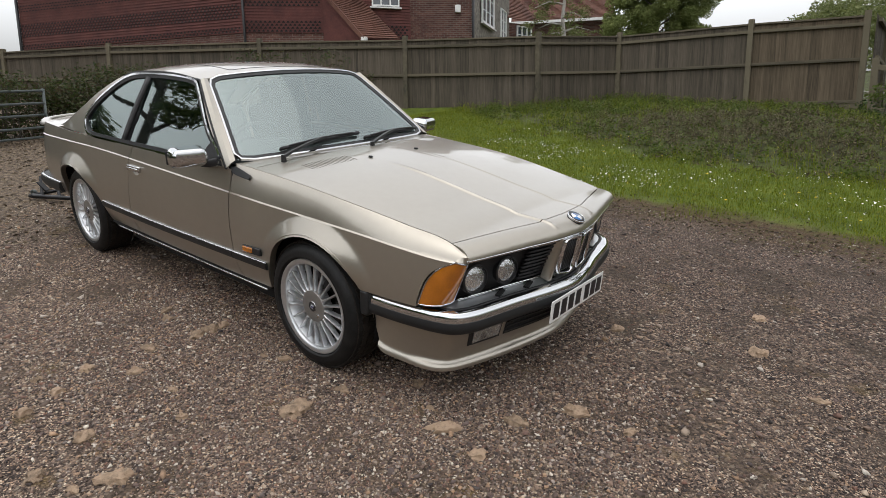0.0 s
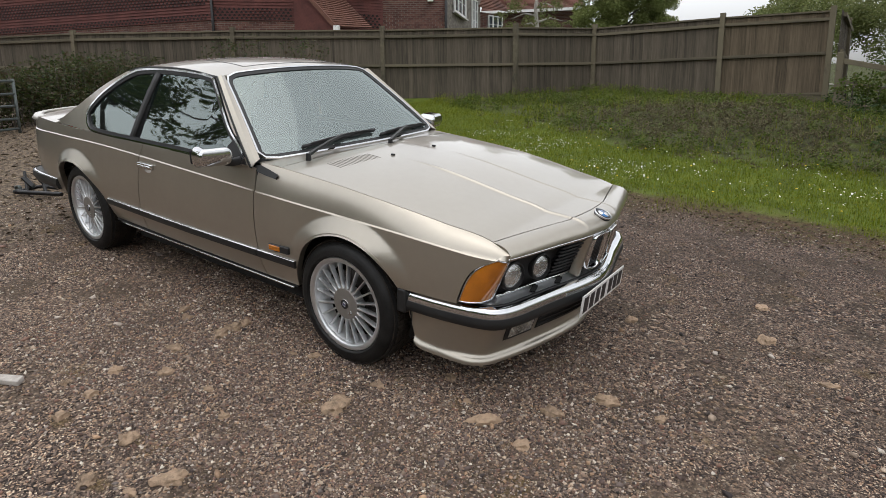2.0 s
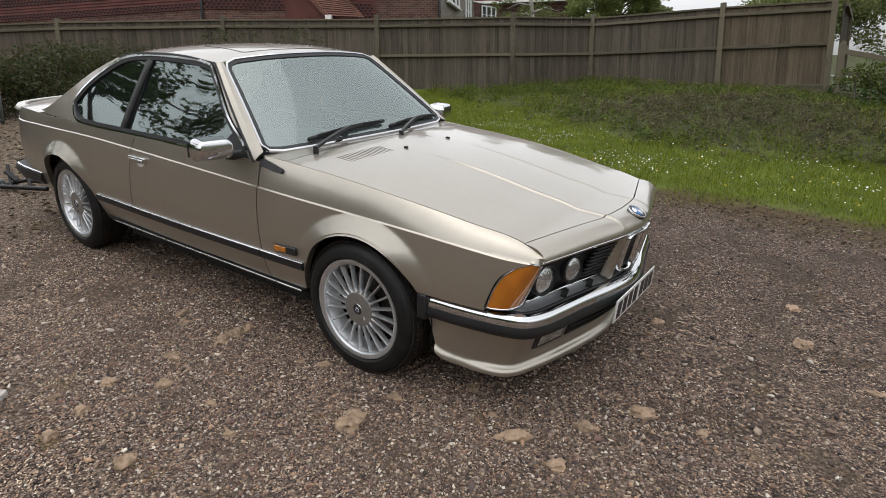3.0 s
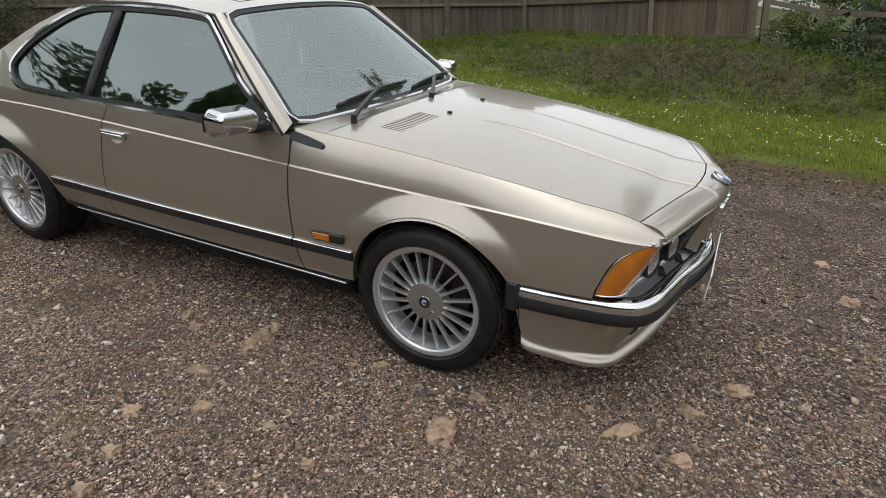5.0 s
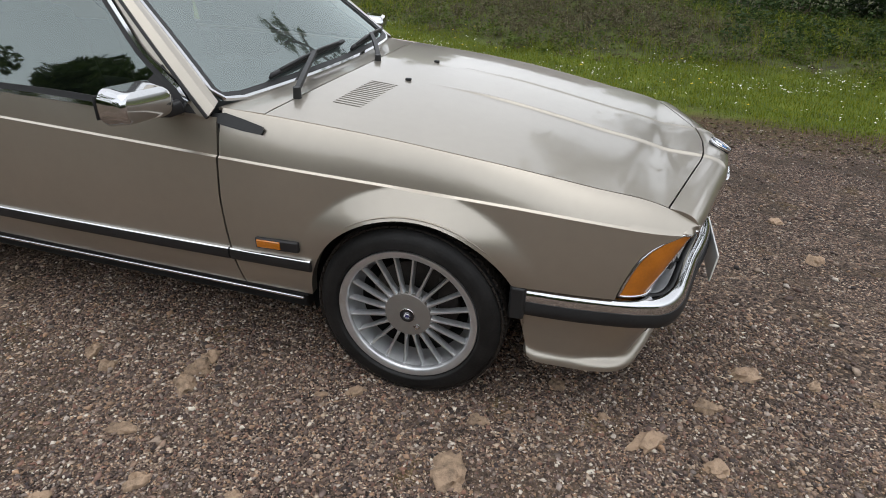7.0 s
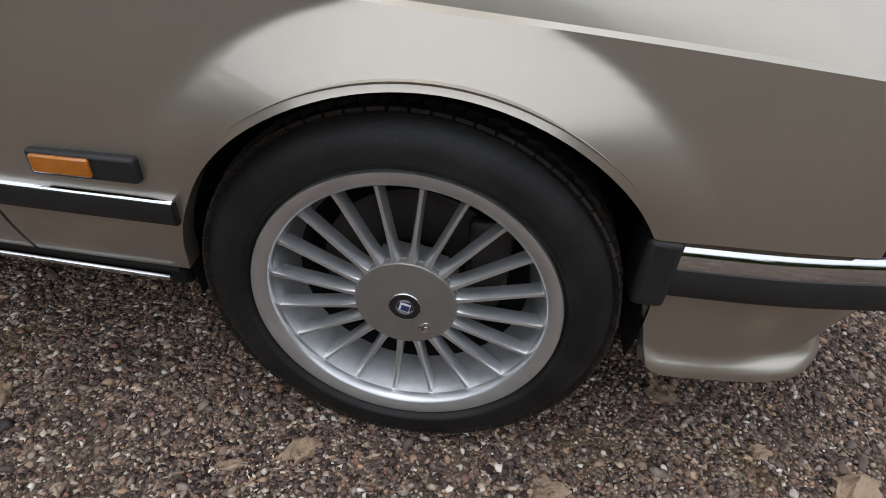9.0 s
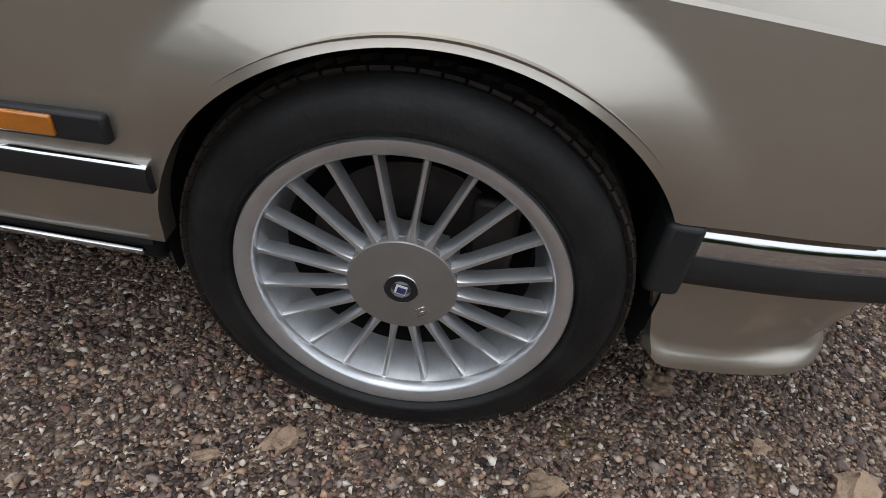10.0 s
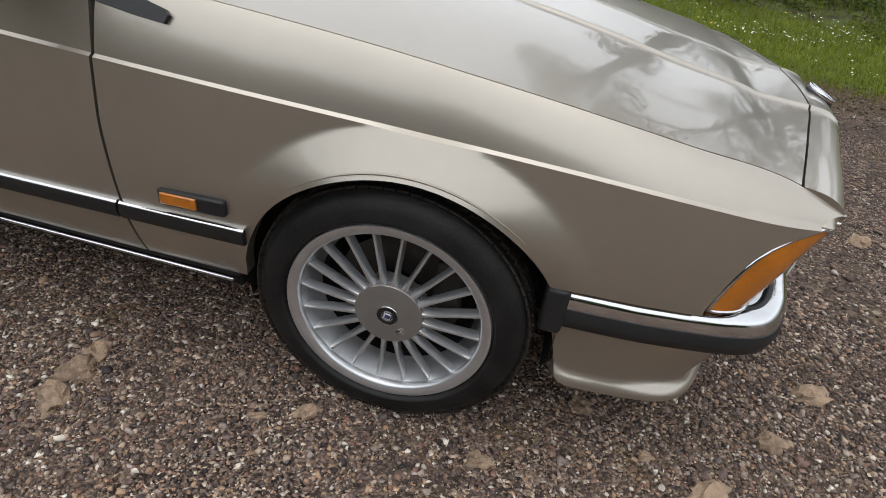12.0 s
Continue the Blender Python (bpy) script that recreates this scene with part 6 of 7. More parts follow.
BIRCH = island_mat("birch_leaves", [(0.10, 0.125, 0.04), (0.15, 0.175, 0.06), (0.20, 0.215, 0.085)], rough=0.55, noise_scale=10, spec=0.25, leaf=0.4)
GARDEN = island_mat("garden_leaves", [(0.15, 0.19, 0.06), (0.22, 0.26, 0.09), (0.29, 0.31, 0.12)], rough=0.6, noise_scale=10, spec=0.2, leaf=0.5)
BARK = mat("tree_bark", (0.055, 0.045, 0.035), rough=0.9, var=0.4, scale=9, bump=0.8, bump_scale=30)
WHITEBARK = mat("birch_bark", (0.33, 0.31, 0.28), rough=0.8, var=0.45, scale=6, bump=0.3, bump_scale=30)


def clumps(rng, blobs, per, size, flat=0.6):
    """Leaves in ragged clumps round given centres: (x, y, z, radius)."""
    out = []
    for x, y, z, r in blobs:
        n = max(3, int(per * r * r))
        d = rng.normal(0, 1, (n, 3))
        d /= np.linalg.norm(d, axis=1)[:, None]
        rad = r * rng.random((n, 1)) ** 0.38
        d[:, 2] *= 0.8
        out.append(np.array((x, y, z)) + d * rad)
    return leaves(rng, np.concatenate(out), size, flat)


def bush(name, blobs, per, size, material, label, category, stems=12):
    base = Vector((np.mean([b[0] for b in blobs]), np.mean([b[1] for b in blobs]), min(b[2] - b[3] for b in blobs)))
    thing = tagged(new(name), label, category)
    pieces = []
    for k in range(stems):
        b = blobs[k % len(blobs)]
        foot = Vector((b[0] + rng.uniform(-0.2, 0.2), b[1] + rng.uniform(-0.2, 0.2), min(base.z, b[2] - b[3]) - 0.1))
        top = Vector((b[0] + rng.uniform(-0.6, 0.6) * b[3], b[1] + rng.uniform(-0.6, 0.6) * b[3], b[2] + rng.uniform(0.2, 0.9) * b[3]))
        pieces.append(tube(foot, top, 0.014, 0.004, 5))
    v, f = joined(*pieces)
    mesh_part("stem_tangle", v, f, BARK, thing)["kind"] = "stuff"
    stuff("leaves", clumps(rng, blobs, per, size), material, "", "", thing)
    return thing


def tree(name, x, y, z, height, crown, material, bark, label, per, size, clear=0.3, limbs=9, drop=0.0, seed=1):
    r = np.random.default_rng(seed)
    thing = tagged(new(name), label, "tree")
    pieces, blobs = [], []
    p, rad = Vector((x, y, z - 0.3)), height * 0.022
    trunk = [p]
    for k in range(6):
        p = p + Vector((r.normal(0, 0.02) * height, r.normal(0, 0.02) * height, height * 0.16))
        trunk.append(p)
    for k in range(6):
        pieces.append(tube(trunk[k], trunk[k + 1], rad * (1 - k / 7) * (1.25 if k == 0 else 1), rad * (1 - (k + 1) / 7), 9))
    for k in range(limbs):
        t = clear + (1 - clear) * (k + 0.5) / limbs
        i = min(5, int(t * 6))
        a = trunk[i].lerp(trunk[i + 1], t * 6 - i)
        ang = k * 2.4 + r.uniform(-0.4, 0.4)
        out = crown * (1.15 - 0.75 * abs(t - 0.55)) * r.uniform(0.7, 1.05)
        b = a + Vector((math.cos(ang) * out, math.sin(ang) * out, out * r.uniform(0.15, 0.6) - drop * out))
        m_ = a.lerp(b, 0.5) + Vector((0, 0, out * 0.14))
        pieces += [tube(a, m_, rad * 0.35, rad * 0.2, 6), tube(m_, b, rad * 0.2, rad * 0.07, 5)]
        for j in range(7):
            q = m_.lerp(b, r.uniform(0.1, 1.15)) + Vector(r.normal(0, crown * 0.17, 3).tolist())
            blobs.append((q.x, q.y, q.z - drop * crown * r.random() * 0.8, crown * r.uniform(0.12, 0.27)))
    for j in range(8):
        q = trunk[-1] + Vector(r.normal(0, crown * 0.16, 3).tolist())
        blobs.append((q.x, q.y, q.z, crown * r.uniform(0.12, 0.24)))
    v, f = joined(*pieces)
    mesh_part("trunk", v, f, bark, thing, sharp=60)
    stuff("crown", clumps(r, blobs, per, size), material, "", "", thing)
    return thing


gz = lambda x, y: on_ground(*(inv @ Vector((x, y, 0.18 * 0.0 + (y - x) * 0.114))).xy).z
# bramble hedge between gate and fence
blobs = []
for k in range(190):
    t = rng.random()
    x, y = (-9.3 - 0.5 * t, -3.4 + 9.0 * t) if t < 0.5 else (-9.6 - 7.0 * (t - 0.5), 1.1 + 7.2 * (t - 0.5))
    x, y = x + rng.normal(0, 0.30), y + rng.normal(0, 0.35)
    blobs.append((x, y, gz(x, y) + rng.uniform(0.05, 0.85), rng.uniform(0.25, 0.46)))
bush("hedge", blobs, 1500, 0.032, HEDGE, "tangled bramble hedge in front of the timber fence", "hedge", 220)
blobs = []
for k in range(16):
    t = rng.random()
    x, y = -7.9 + 2.2 * t - 1.6, 5.0 + 1.3 * t + rng.normal(0, 0.25)
    blobs.append((x, y, gz(x, y) + rng.uniform(0.3, 1.25), rng.uniform(0.25, 0.42)))
bush("flowering_shrub", blobs, 900, 0.032, HEDGE, "leafy shrub with a few pale blossoms by the fence", "shrub", 18)
blobs = [(1.75 + rng.normal(0, 0.22), 10.75 + rng.normal(0, 0.2), gz(1.75, 10.75) + rng.uniform(0.1, 0.85), rng.uniform(0.16, 0.30)) for k in range(18)]
bush("young_elder", blobs, 1500, 0.035, WEED, "leafy young bush growing through the rail fence", "shrub", 14)
blobs = [(4.9 + rng.normal(0, 0.5), 10.2 + rng.normal(0, 0.4), gz(4.9, 10.2) + rng.uniform(0.0, 1.9), rng.uniform(0.3, 0.55)) for k in range(24)]
bush("laurel_shrub", blobs, 800, 0.06, DARKLEAF, "dark broad-leaved evergreen shrub beside the rail fence", "shrub", 14)
blobs = [(2.9 + rng.normal(0, 0.7), 10.0 + rng.normal(0, 0.35), gz(2.9, 10.0) + rng.uniform(0.0, 0.75), rng.uniform(0.16, 0.34)) for k in range(44)]
bush("bramble_bush", blobs, 1300, 0.034, NETTLE, "dark bramble bush spilling through the rail fence", "shrub", 24)
tree("lawn_tree", 3.75, 17.3, gz(3.75, 17.3), 17.0, 1.6, TREELEAF, BARK, "tall broad-leaved tree standing on the far lawn", 260, 0.09, clear=0.80, limbs=9, seed=3)
tree("chestnut_tree", 6.1, 10.9, gz(6.1, 10.9), 9.0, 3.1, DARKLEAF, BARK, "spreading broad-leaved tree over the rail fence, branches hanging low", 300, 0.085, clear=0.10, limbs=18, drop=0.25, seed=4)
tree("garden_tree", -8.3, 25.8, gz(-8.3, 25.8), 6.2, 2.0, GARDEN, BARK, "broad-leaved tree behind the timber fence", 2600, 0.055, clear=0.05, limbs=44, seed=5)
tree("birch_tree", -8.0, 16.4, gz(-8.0, 16.4), 5.0, 1.05, BIRCH, WHITEBARK, "slender weeping birch in front of the house", 1500, 0.035, clear=0.25, limbs=16, drop=0.5, seed=7)
tree("yard_tree", -18.5, -8.5, gz(-18.5, -8.5), 13.0, 3.2, TREELEAF, BARK, "tall tree at the lower side of the yard", 300, 0.11, clear=0.42, limbs=12, seed=8)
blobs = [(2.1 + rng.normal(0, 0.45), 14.4 + rng.normal(0, 0.5), gz(2.1, 14.4) + rng.uniform(0.3, 1.7), rng.uniform(0.22, 0.42)) for k in range(22)]
bush("thorn_shrub", blobs, 900, 0.035, TREELEAF, "light green thorn shrub behind the fence end", "shrub", 16)
blobs = []
for k in range(130):
    x, y = rng.uniform(-6, 52), rng.uniform(42, 52)
    blobs.append((x, y, gz(x, y) + rng.uniform(0.3, 5.5), rng.uniform(0.9, 2.0)))
stuff("far_woods", clumps(rng, blobs, 400, 0.12), BIRCH, "belt of pale spring trees beyond the far lawn", "woods")
# belt out of view, added so the side glass mirrors a dark skyline
blobs = []
for k in range(640):
    x, y = rng.uniform(-52, 40), rng.uniform(-33, -26)
    top = 9.0 + 6.5 * step((x + 46) / 10.0) * step((-18 - x) / 8.0) + 1.2 * math.sin(x * 0.33) + 0.8 * math.sin(x * 0.81 + 1.0)
    blobs.append((x, y, gz(x, y) + rng.uniform(0.3, top), rng.uniform(0.9, 1.9)))
for k in range(170):
    x, y = rng.uniform(-48, -42), rng.uniform(-27, -5)
    blobs.append((x, y, gz(x, y) + rng.uniform(0.3, 9.0 + 1.2 * math.sin(y * 0.7)), rng.uniform(0.9, 1.9)))
stuff("near_woods", clumps(rng, blobs, 100, 0.28), TREELEAF, "unseen belt of trees added to darken reflections in the side glass", "woods")

# ---- field gate ----
STEEL = mat("galvanised_steel", (0.10, 0.115, 0.11), rough=0.55, metal=0.5, var=0.25, scale=12)
gate = tagged(new("field_gate"), "galvanised tubular metal field gate standing in front of brambles", "gate")
g0, g1 = Vector((-8.75, 0.85, 0)), Vector((-7.85, -2.35, 0))
for k, h in enumerate((1.04, 1.18, 1.33, 1.52, 1.70, 1.89)):
    v, f = tube(Vector((g0.x, g0.y, h)), Vector((g1.x, g1.y, h - 0.35)), 0.019, 0.019, 10)
    mesh_part("gate_bar", v, f, STEEL, gate)
for p, lo, hi in ((g0, 0.98, 1.92), (g1, 0.63, 1.57), (g0.lerp(g1, 0.5), 0.86, 1.73)):
    v, f = tube(Vector((p.x, p.y, lo)), Vector((p.x, p.y, hi)), 0.021, 0.021, 10)
    mesh_part("gate_stile", v, f, STEEL, gate)

# ---- black metal rack lying behind the car ----
BLACKSTEEL = mat("black_steel", (0.012, 0.012, 0.013), rough=0.35, metal=0.4, var=0.3, scale=20)
rack = tagged(new("tow_bar_rack"), "black folding tow-bar rack lying on the yard", "rack")
rack.matrix_world = SLOPE @ pose(-4.60, -0.38, 0.0, 0, 0, 20) @ Matrix.Diagonal((0.74, 0.74, 0.74, 1))
for name, a, b, r in (("tube", (-0.28, -0.18, 0.05), (0.42, -0.10, 0.06), 0.028), ("tube", (-0.20, 0.16, 0.05), (0.38, 0.14, 0.05), 0.022), ("arm", (-0.16, -0.10, 0.03), (-0.34, 0.06, 0.26), 0.020), ("arm", (0.06, -0.02, 0.03), (-0.14, 0.12, 0.24), 0.020), ("cross_bar", (-0.24, -0.20, 0.06), (-0.18, 0.20, 0.06), 0.022)):
    v, f = tube(a, b, r, r, 10)
    mesh_part(name, v, f, BLACKSTEEL, rack, sharp=50)
part("plate", boxes(((-0.24, 0.0, 0.15), (0.02, 0.10, 0.16), pose(0, 0, 0, 0, -38, 20)), ((-0.04, 0.06, 0.14), (0.02, 0.09, 0.15), pose(0, 0, 0, 0, -38, 20))), BLACKSTEEL, rack, bevel=0.006)
v, f = lathe([(0.030, -0.02), (0.045, -0.02), (0.045, 0.02), (0.030, 0.02), (0.030, -0.02)], 20)
mesh_part("coupling", [(a - 0.36, c_ - 0.06, b + 0.06) for a, c_, b in v], f, STEEL, rack, "bare metal coupling")

# ---- far track ----
v, f = grid(lambda u, w: on_ground(-2 + 22 * u, 18.6 + 0.9 * w + 0.6 * u, 0.02), np.linspace(0, 1, 40).tolist(), [0, 1])
tagged(mesh_part("track", v, f, mat("pale_track", (0.17, 0.16, 0.13), rough=0.9, var=0.2, scale=3)), "pale track across the far lawn", "track", kind="structure")

# ---- houses ----
TILE = mat("clay_hung_tile", (0.085, 0.027, 0.023), rough=0.85, var=0.3, scale=1.6, color2=(0.130, 0.042, 0.034), bump=0.3, bump_scale=20)
ROOFT = mat("clay_roof_tile", (0.10, 0.040, 0.028), rough=0.8, var=0.3, scale=1.5, color2=(0.17, 0.075, 0.05), bump=0.3, bump_scale=20)
FLINT = mat("flint_wall", (0.10, 0.085, 0.07), rough=0.85, var=0.5, scale=9, color2=(0.30, 0.27, 0.23), bump=0.5, bump_scale=18)
TRIM = mat("white_paint", (0.76, 0.76, 0.74), rough=0.45, var=0.06, scale=8)
PIPE = mat("black_gutter", (0.014, 0.014, 0.015), rough=0.4, var=0.2, scale=10)
PANE = mat("dark_window_glass", (0.05, 0.06, 0.07), rough=0.05, var=0.4, scale=1.2, spec=0.9)


def brick_mat():
    m = bpy.data.materials.new("red_brick")
    m.use_nodes = True
    n, l = m.node_tree.nodes, m.node_tree.links
    b = n["Principled BSDF"]
    b.inputs["Roughness"].default_value = 0.85
    tc, br, mp = n.new("ShaderNodeTexCoord"), n.new("ShaderNodeTexBrick"), n.new("ShaderNodeMapping")
    mp.inputs["Rotation"].default_value = (radians(90), 0, 0)
    l.new(tc.outputs["Object"], mp.inputs[0])
    l.new(mp.outputs[0], br.inputs["Vector"])
    br.inputs["Scale"].default_value = 1.0
    br.inputs["Brick Width"].default_value, br.inputs["Row Height"].default_value, br.inputs["Mortar Size"].default_value = 0.225, 0.075, 0.008
    br.inputs["Color1"].default_value, br.inputs["Color2"].default_value, br.inputs["Mortar"].default_value = (0.075, 0.026, 0.019, 1), (0.15, 0.068, 0.05, 1), (0.15, 0.125, 0.105, 1)
    br.inputs["Bias"].default_value = -0.35
    t, mix = n.new("ShaderNodeTexNoise"), n.new("ShaderNodeMix")
    t.inputs["Scale"].default_value, t.inputs["Detail"].default_value = 3.0, 5
    l.new(tc.outputs["Object"], t.inputs["Vector"])
    mix.data_type, mix.blend_type = "RGBA", "OVERLAY"
    mix.inputs[0].default_value = 0.5
    l.new(br.outputs["Color"], mix.inputs[6])
    l.new(t.outputs[0], mix.inputs[7])
    l.new(mix.outputs[2], b.inputs["Base Color"])
    bump = n.new("ShaderNodeBump")
    bump.inputs["Strength"].default_value, bump.inputs["Distance"].default_value = 0.6, 0.02
    l.new(br.outputs["Fac"], bump.inputs["Height"])
    bump.invert = True
    l.new(bump.outputs[0], b.inputs["Normal"])
    return m


BRICK = brick_mat()
YAW = 21.5


def house(name, x, y, z, label):
    h = tagged(new(name), label, "house")
    h.matrix_world = pose(x, y, z, 0, 0, YAW)
    return h


def tile_wall(h, name, a, b, z0, z1, bands=()):
    """Courses of hung tiles on a wall between plan points a and b; in the bands the tiles are pointed, with dark gaps between."""
    a, b = Vector((*a, 0)), Vector((*b, 0))
    d = (b - a)
    length = d.length
    yaw = math.degrees(math.atan2(d.y, d.x))
    base = Matrix.Translation(a) @ pose(0, 0, 0, 0, 0, yaw)
    rows = [(0.0, z0)]
    for k in range(int((z1 - z0) / 0.105)):
        z = z0 + k * 0.105
        rows += [(-0.038, z), (-0.012, z + 0.105)]
    verts = [base @ Vector((x, y, z)) for y, z in rows for x in (0, length)]
    faces = [(2 * k, 2 * k + 1, 2 * k + 3, 2 * k + 2) for k in range(len(rows) - 1)]
    wall = mesh_part(name, verts, faces, TILE, h, "rows of red-brown hung clay tiles", smooth=False)
    verts, faces = [], []
    for lo, hi in bands:
        for k in range(int((hi - lo) / 0.105)):
            z = lo + k * 0.105
            for j in range(int(length / 0.165)):
                x = 0.165 * (j + 0.5 * (k % 2))
                o = len(verts)
                verts += [base @ Vector(p) for p in ((x - 0.060, -0.043, z + 0.001), (x + 0.060, -0.043, z + 0.001), (x, -0.022, z + 0.094))]
                faces.append((o, o + 1, o + 2))
    if faces:
        mesh_part("tile_gap", verts, faces, DARK, wall, smooth=False)["kind"] = "stuff"
    return wall


def slab(h, name, a, b, z0, z1, thick, material, label=""):
    a, b = Vector((*a, 0)), Vector((*b, 0))
    d = b - a
    m = Matrix.Translation((a + b) / 2 + Vector((0, 0, (z0 + z1) / 2))) @ pose(0, 0, 0, 0, 0, math.degrees(math.atan2(d.y, d.x)))
    bm = boxes(((0, thick / 2, 0), (d.length, thick, z1 - z0)))
    bm.transform(m)
    return part(name, bm, material, h, label, smooth=False)


def window(h, a, b, z0, z1, lights):
    """A white casement window standing proud of the wall between plan points a and b."""
    a, b = Vector((*a, 0)), Vector((*b, 0))
    d = b - a
    w = d.length
    m = Matrix.Translation(a) @ pose(0, 0, 0, 0, 0, math.degrees(math.atan2(d.y, d.x)))
    ring = [(0, -0.03, z0), (w, -0.03, z0), (w, -0.03, z1), (0, -0.03, z1)]
    inner = [(0.05, -0.03, z0 + 0.05), (w - 0.05, -0.03, z0 + 0.05), (w - 0.05, -0.03, z1 - 0.05), (0.05, -0.03, z1 - 0.05)]
    v = [m @ (Vector(p) + Vector((0, dy, 0))) for dy in (-0.04, 0.04) for p in ring + inner]
    f = []
    for k in range(4):
        j = (k + 1) % 4
        f += [(k, j, 4 + j, 4 + k), (8 + j, 8 + k, 12 + k, 12 + j), (4 + k, 4 + j, 12 + j, 12 + k), (j, k, 8 + k, 8 + j)]
    win = mesh_part("window", v, f, TRIM, h, "white casement window", smooth=False)
    for k in range(1, lights):
        bm = boxes(((w * k / lights, -0.03, (z0 + z1) / 2), (0.06, 0.076, z1 - z0 - 0.1)))
        bm.transform(m)
        part("mullion", bm, TRIM, win, smooth=False)
    for k in range(lights):
        for t in (0.33, 0.66):
            bm = boxes(((w * (k + 0.5) / lights, -0.02, z0 + (z1 - z0) * t), (w / lights - 0.06, 0.03, 0.025)))
            bm.transform(m)
            part("glazing_bar", bm, TRIM, win, smooth=False)
    for k in range(lights):
        bm = boxes(((w * (k + 0.5) / lights, -0.012, (z0 + z1) / 2), (w / lights, 0.012, z1 - z0)))
        bm.transform(m)
        part("pane", bm, PANE, win, smooth=False)
    bm = boxes(((w / 2, -0.06, z0 - 0.06), (w + 0.16, 0.14, 0.05)))
    bm.transform(m)
    part("sill", bm, TRIM, win, smooth=False)
    return win


def roof_plane(h, name, a, b, c, d, label=""):
    """A tiled roof slope: foot from a to b, head from d to c, laid in overlapping courses."""
    a, b, c, d = map(Vector, (a, b, c, d))
    n = max(4, int((d - a).length / 0.12))
    up = (b - a).cross(d - a).normalized() * 0.03
    verts = [a.copy(), b.copy()]
    for k in range(n):
        verts += [a.lerp(d, k / n) + up, b.lerp(c, k / n) + up, a.lerp(d, (k + 1) / n), b.lerp(c, (k + 1) / n)]
    faces = [(2 * k, 2 * k + 1, 2 * k + 3, 2 * k + 2) for k in range(2 * n)]
    return mesh_part(name, verts, faces, ROOFT, h, label or "red-brown clay tile roof slope", smooth=False)


# near house: tile-hung wing with a corner towards the yard, porch, brick gable
H1 = house("house", -17.95, 10.42, 2.2, "red-brown tile-hung and brick house with clay roofs behind the fence")
slab(H1, "brick_base", (-11.2, 0), (0, 0), -0.5, 3.0, 0.3, BRICK, "brick ground floor")
tile_wall(H1, "tile_wall", (-11.2, 0), (0, 0), 2.97, 6.4, ((3.0, 3.22), (3.5, 4.05), (4.5, 4.9)))
slab(H1, "wall", (-11.2, 0.02), (0, 0.02), 3.0, 6.3, 0.3, BRICK)
slab(H1, "brick_base", (0, 0), (2.66, 1.09), -0.5, 3.0, 0.3, BRICK)
tile_wall(H1, "tile_wall", (0, 0), (2.66, 1.09), 2.97, 6.4, ((3.0, 3.45), (3.9, 4.3)))
slab(H1, "wall", (0, 0.03), (2.66, 1.12), 3.0, 6.3, 0.3, BRICK)
slab(H1, "wall", (2.66, 1.12), (3.54, 2.12), -0.5, 6.3, 0.3, BRICK)
slab(H1, "end_wall", (-11.2, 6.0), (-11.2, 0), -0.5, 6.3, 0.3, BRICK)
roof_plane(H1, "roof", (-11.5, -0.4, 6.3), (0.2, -0.4, 6.3), (-1.0, 3.0, 9.2), (-10.2, 3.0, 9.2))
roof_plane(H1, "roof", (0.2, -0.4, 6.3), (3.8, 1.2, 6.3), (2.6, 5.0, 9.2), (-1.0, 3.0, 9.2))
v, f = tube((0.06, -0.09, -0.3), (-0.02, -0.09, 6.3), 0.05, 0.05, 10)
mesh_part("downpipe", v, f, PIPE, H1, "black downpipe")
v, f = tube((-11.22, -0.08, -0.3), (-11.22, -0.08, 6.3), 0.06, 0.06, 10)
mesh_part("downpipe", v, f, PIPE, H1)
# porch: a lean-to roof with a tile-hung end and white barge foot
roof_plane(H1, "porch_roof", (4.45, 0.72, 2.62), (5.55, 1.35, 2.62), (3.75, 2.20, 4.25), (2.66, 1.06, 4.50))
v, f = [(2.66, 1.02, 4.42), (2.66, 1.02, -0.5), (4.38, 0.80, -0.5), (4.38, 0.80, 2.60)], [(0, 1, 2, 3)]
mesh_part("porch_wall", v, f, TILE, H1, solid=0.2, smooth=False)
v, f = sweep([(2.66, 0.98, 4.46), (4.46, 0.70, 2.60)], [(-0.05, -0.09), (-0.05, 0.04), (0.05, 0.04), (0.05, -0.09)])
mesh_part("barge_board", v, f, ROOFT, H1, smooth=False)
part("barge_foot", boxes(((4.46, 0.72, 2.50), (0.20, 0.14, 0.30))), TRIM, H1, "white painted barge foot")
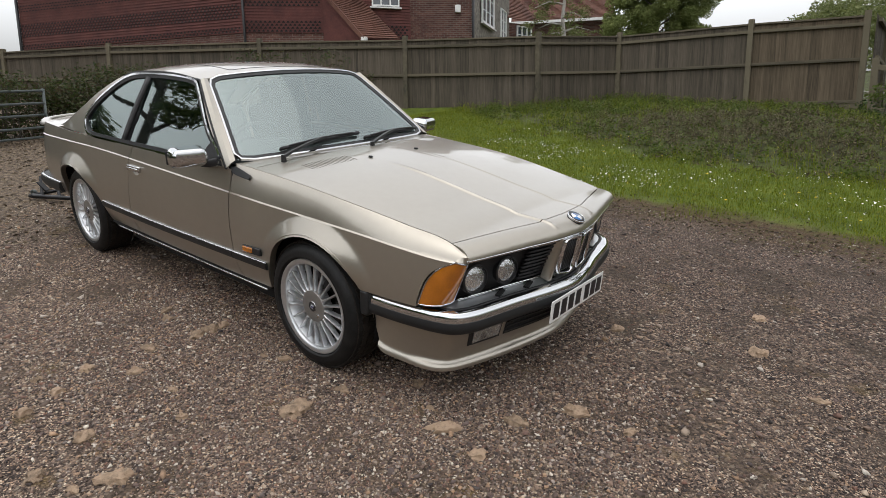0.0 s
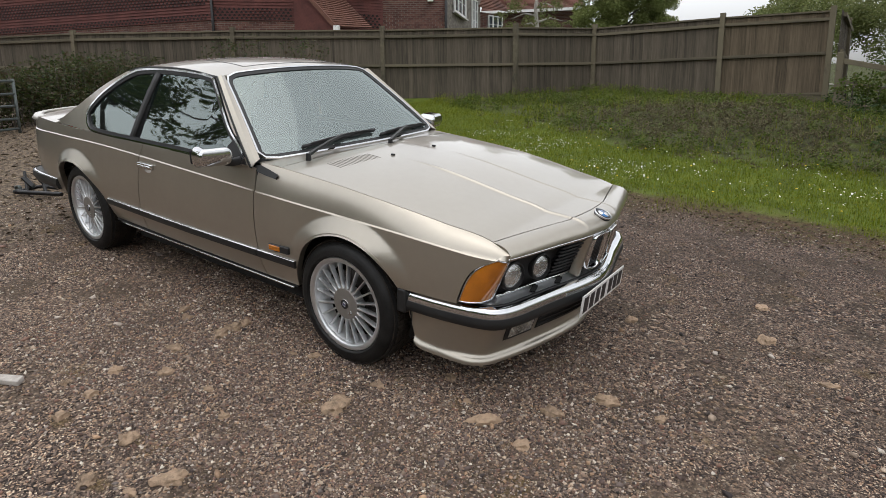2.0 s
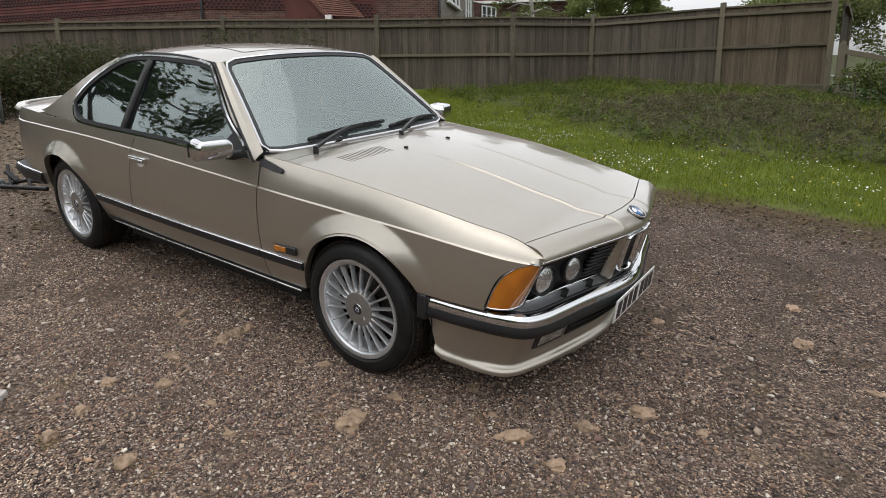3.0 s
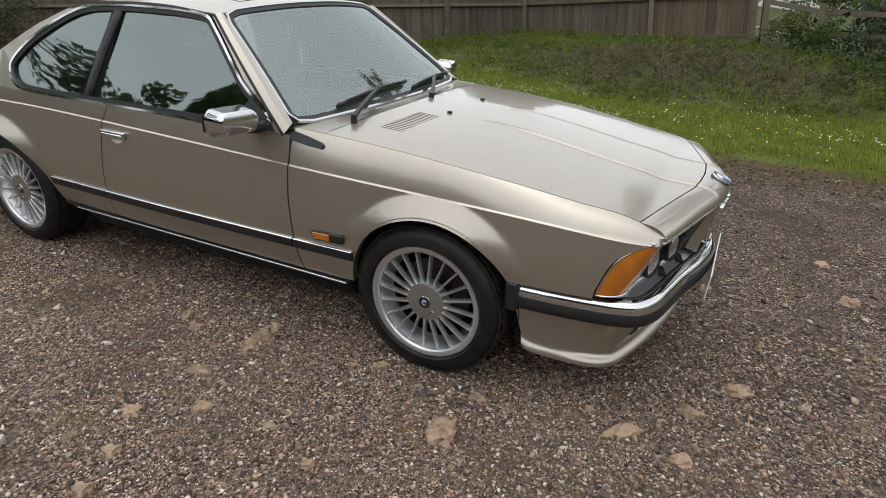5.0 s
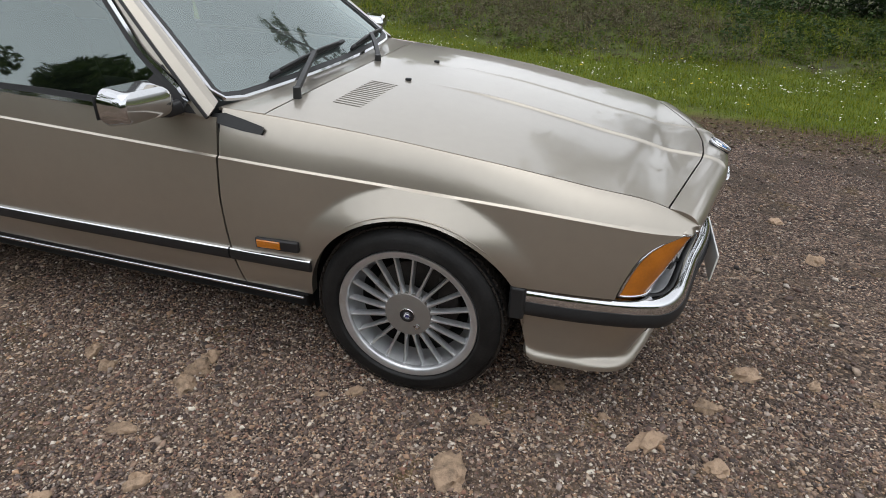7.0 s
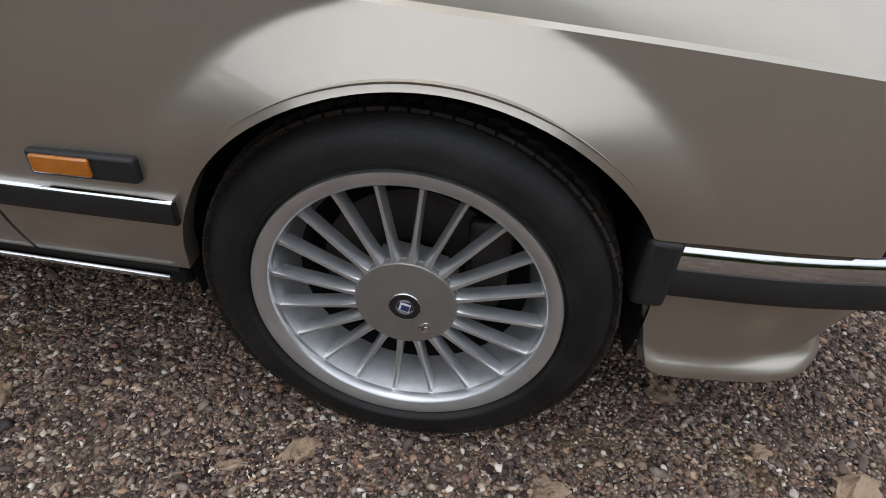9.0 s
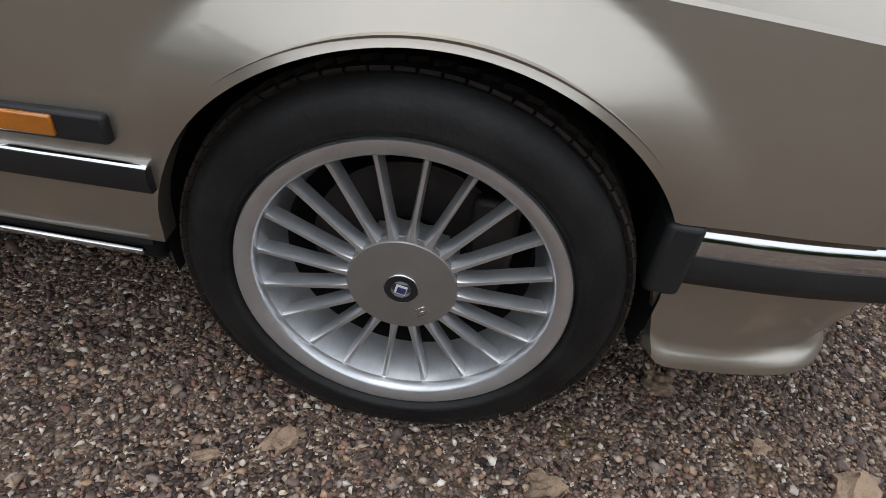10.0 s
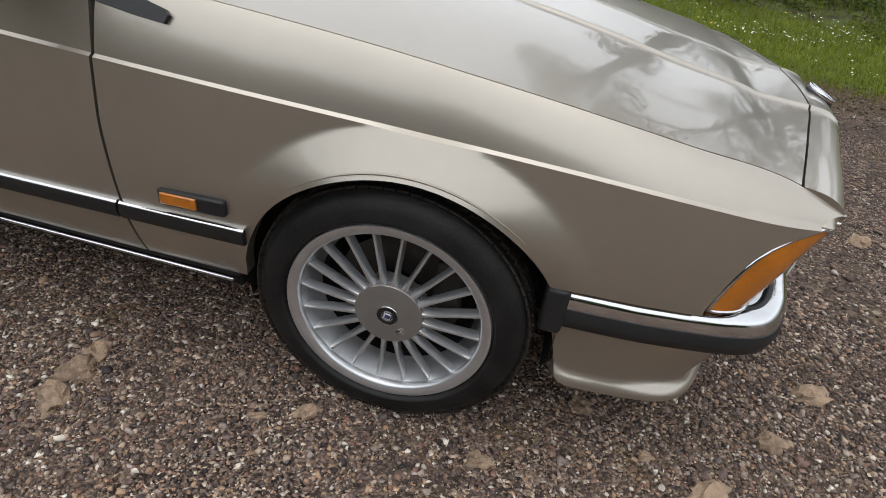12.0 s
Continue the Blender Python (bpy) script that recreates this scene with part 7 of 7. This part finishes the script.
# wing behind: tile-hung with a window, then brick, then flint
slab(H1, "wall", (3.54, 2.16), (5.28, 3.25), -0.5, 6.4, 0.3, BRICK)
tile_wall(H1, "tile_wall", (3.54, 2.12), (5.28, 3.21), 1.5, 6.4, ((2.9, 3.5),))
slab(H1, "brick_wall", (5.28, 3.21), (7.58, 3.97), -0.5, 6.6, 0.3, BRICK, "mottled red brick wall")
window(H1, (4.03, 2.37), (4.93, 2.93), 4.08, 5.3, 3)
slab(H1, "flint_wall", (7.58, 3.97), (7.75, 9.9), -0.5, 6.6, 0.3, FLINT, "flint and brick side wall")
window(H1, (7.66, 5.0), (7.71, 6.8), 3.75, 5.3, 3)
window(H1, (7.72, 8.1), (7.74, 9.1), 3.5, 4.9, 2)
part("alarm_box", boxes(((7.05, 3.72, 4.02), (0.22, 0.12, 0.28), pose(0, 0, 0, 0, 0, 18))), TRIM, H1, "white alarm box", bevel=0.02)
v, f = tube((7.62, 3.90, -0.3), (7.62, 3.90, 6.5), 0.05, 0.05, 10)
mesh_part("downpipe", v, f, PIPE, H1)
roof_plane(H1, "roof", (3.3, 1.8, 6.4), (7.9, 3.6, 6.4), (7.0, 7.0, 9.0), (2.6, 5.2, 9.0))
slab(H1, "porch_wall", (7.75, 9.9), (8.75, 11.2), -0.5, 4.6, 0.25, BRICK)
window(H1, (8.05, 10.22), (8.62, 10.97), 3.3, 4.5, 3)
roof_plane(H1, "porch_roof", (7.5, 9.2, 4.75), (8.95, 11.1, 4.75), (7.5, 12.2, 6.4), (6.4, 10.2, 6.4))
slab(H1, "back_wall", (3.0, 14.0), (-11.2, 6.0), -0.5, 6.3, 0.3, BRICK)
H2 = house("house", -17.95, 10.42, 2.2, "brick house with a long red clay roof beyond the birch")
slab(H2, "wall", (6.8, 16.15), (12.0, 16.72), -0.5, 5.75, 0.3, BRICK)
roof_plane(H2, "roof", (6.6, 15.75, 5.75), (12.3, 16.35, 5.80), (11.9, 19.8, 8.8), (6.2, 19.2, 8.8))
slab(H2, "gutter", (6.6, 15.62), (12.3, 16.22), 5.62, 5.76, 0.1, TRIM)
slab(H2, "end_wall", (12.0, 16.72), (11.5, 22.0), -0.5, 5.75, 0.3, BRICK)
v, f = tube((12.1, 16.5, -0.3), (12.1, 16.5, 5.7), 0.05, 0.05, 10)
mesh_part("downpipe", v, f, TRIM, H2, "white downpipe")
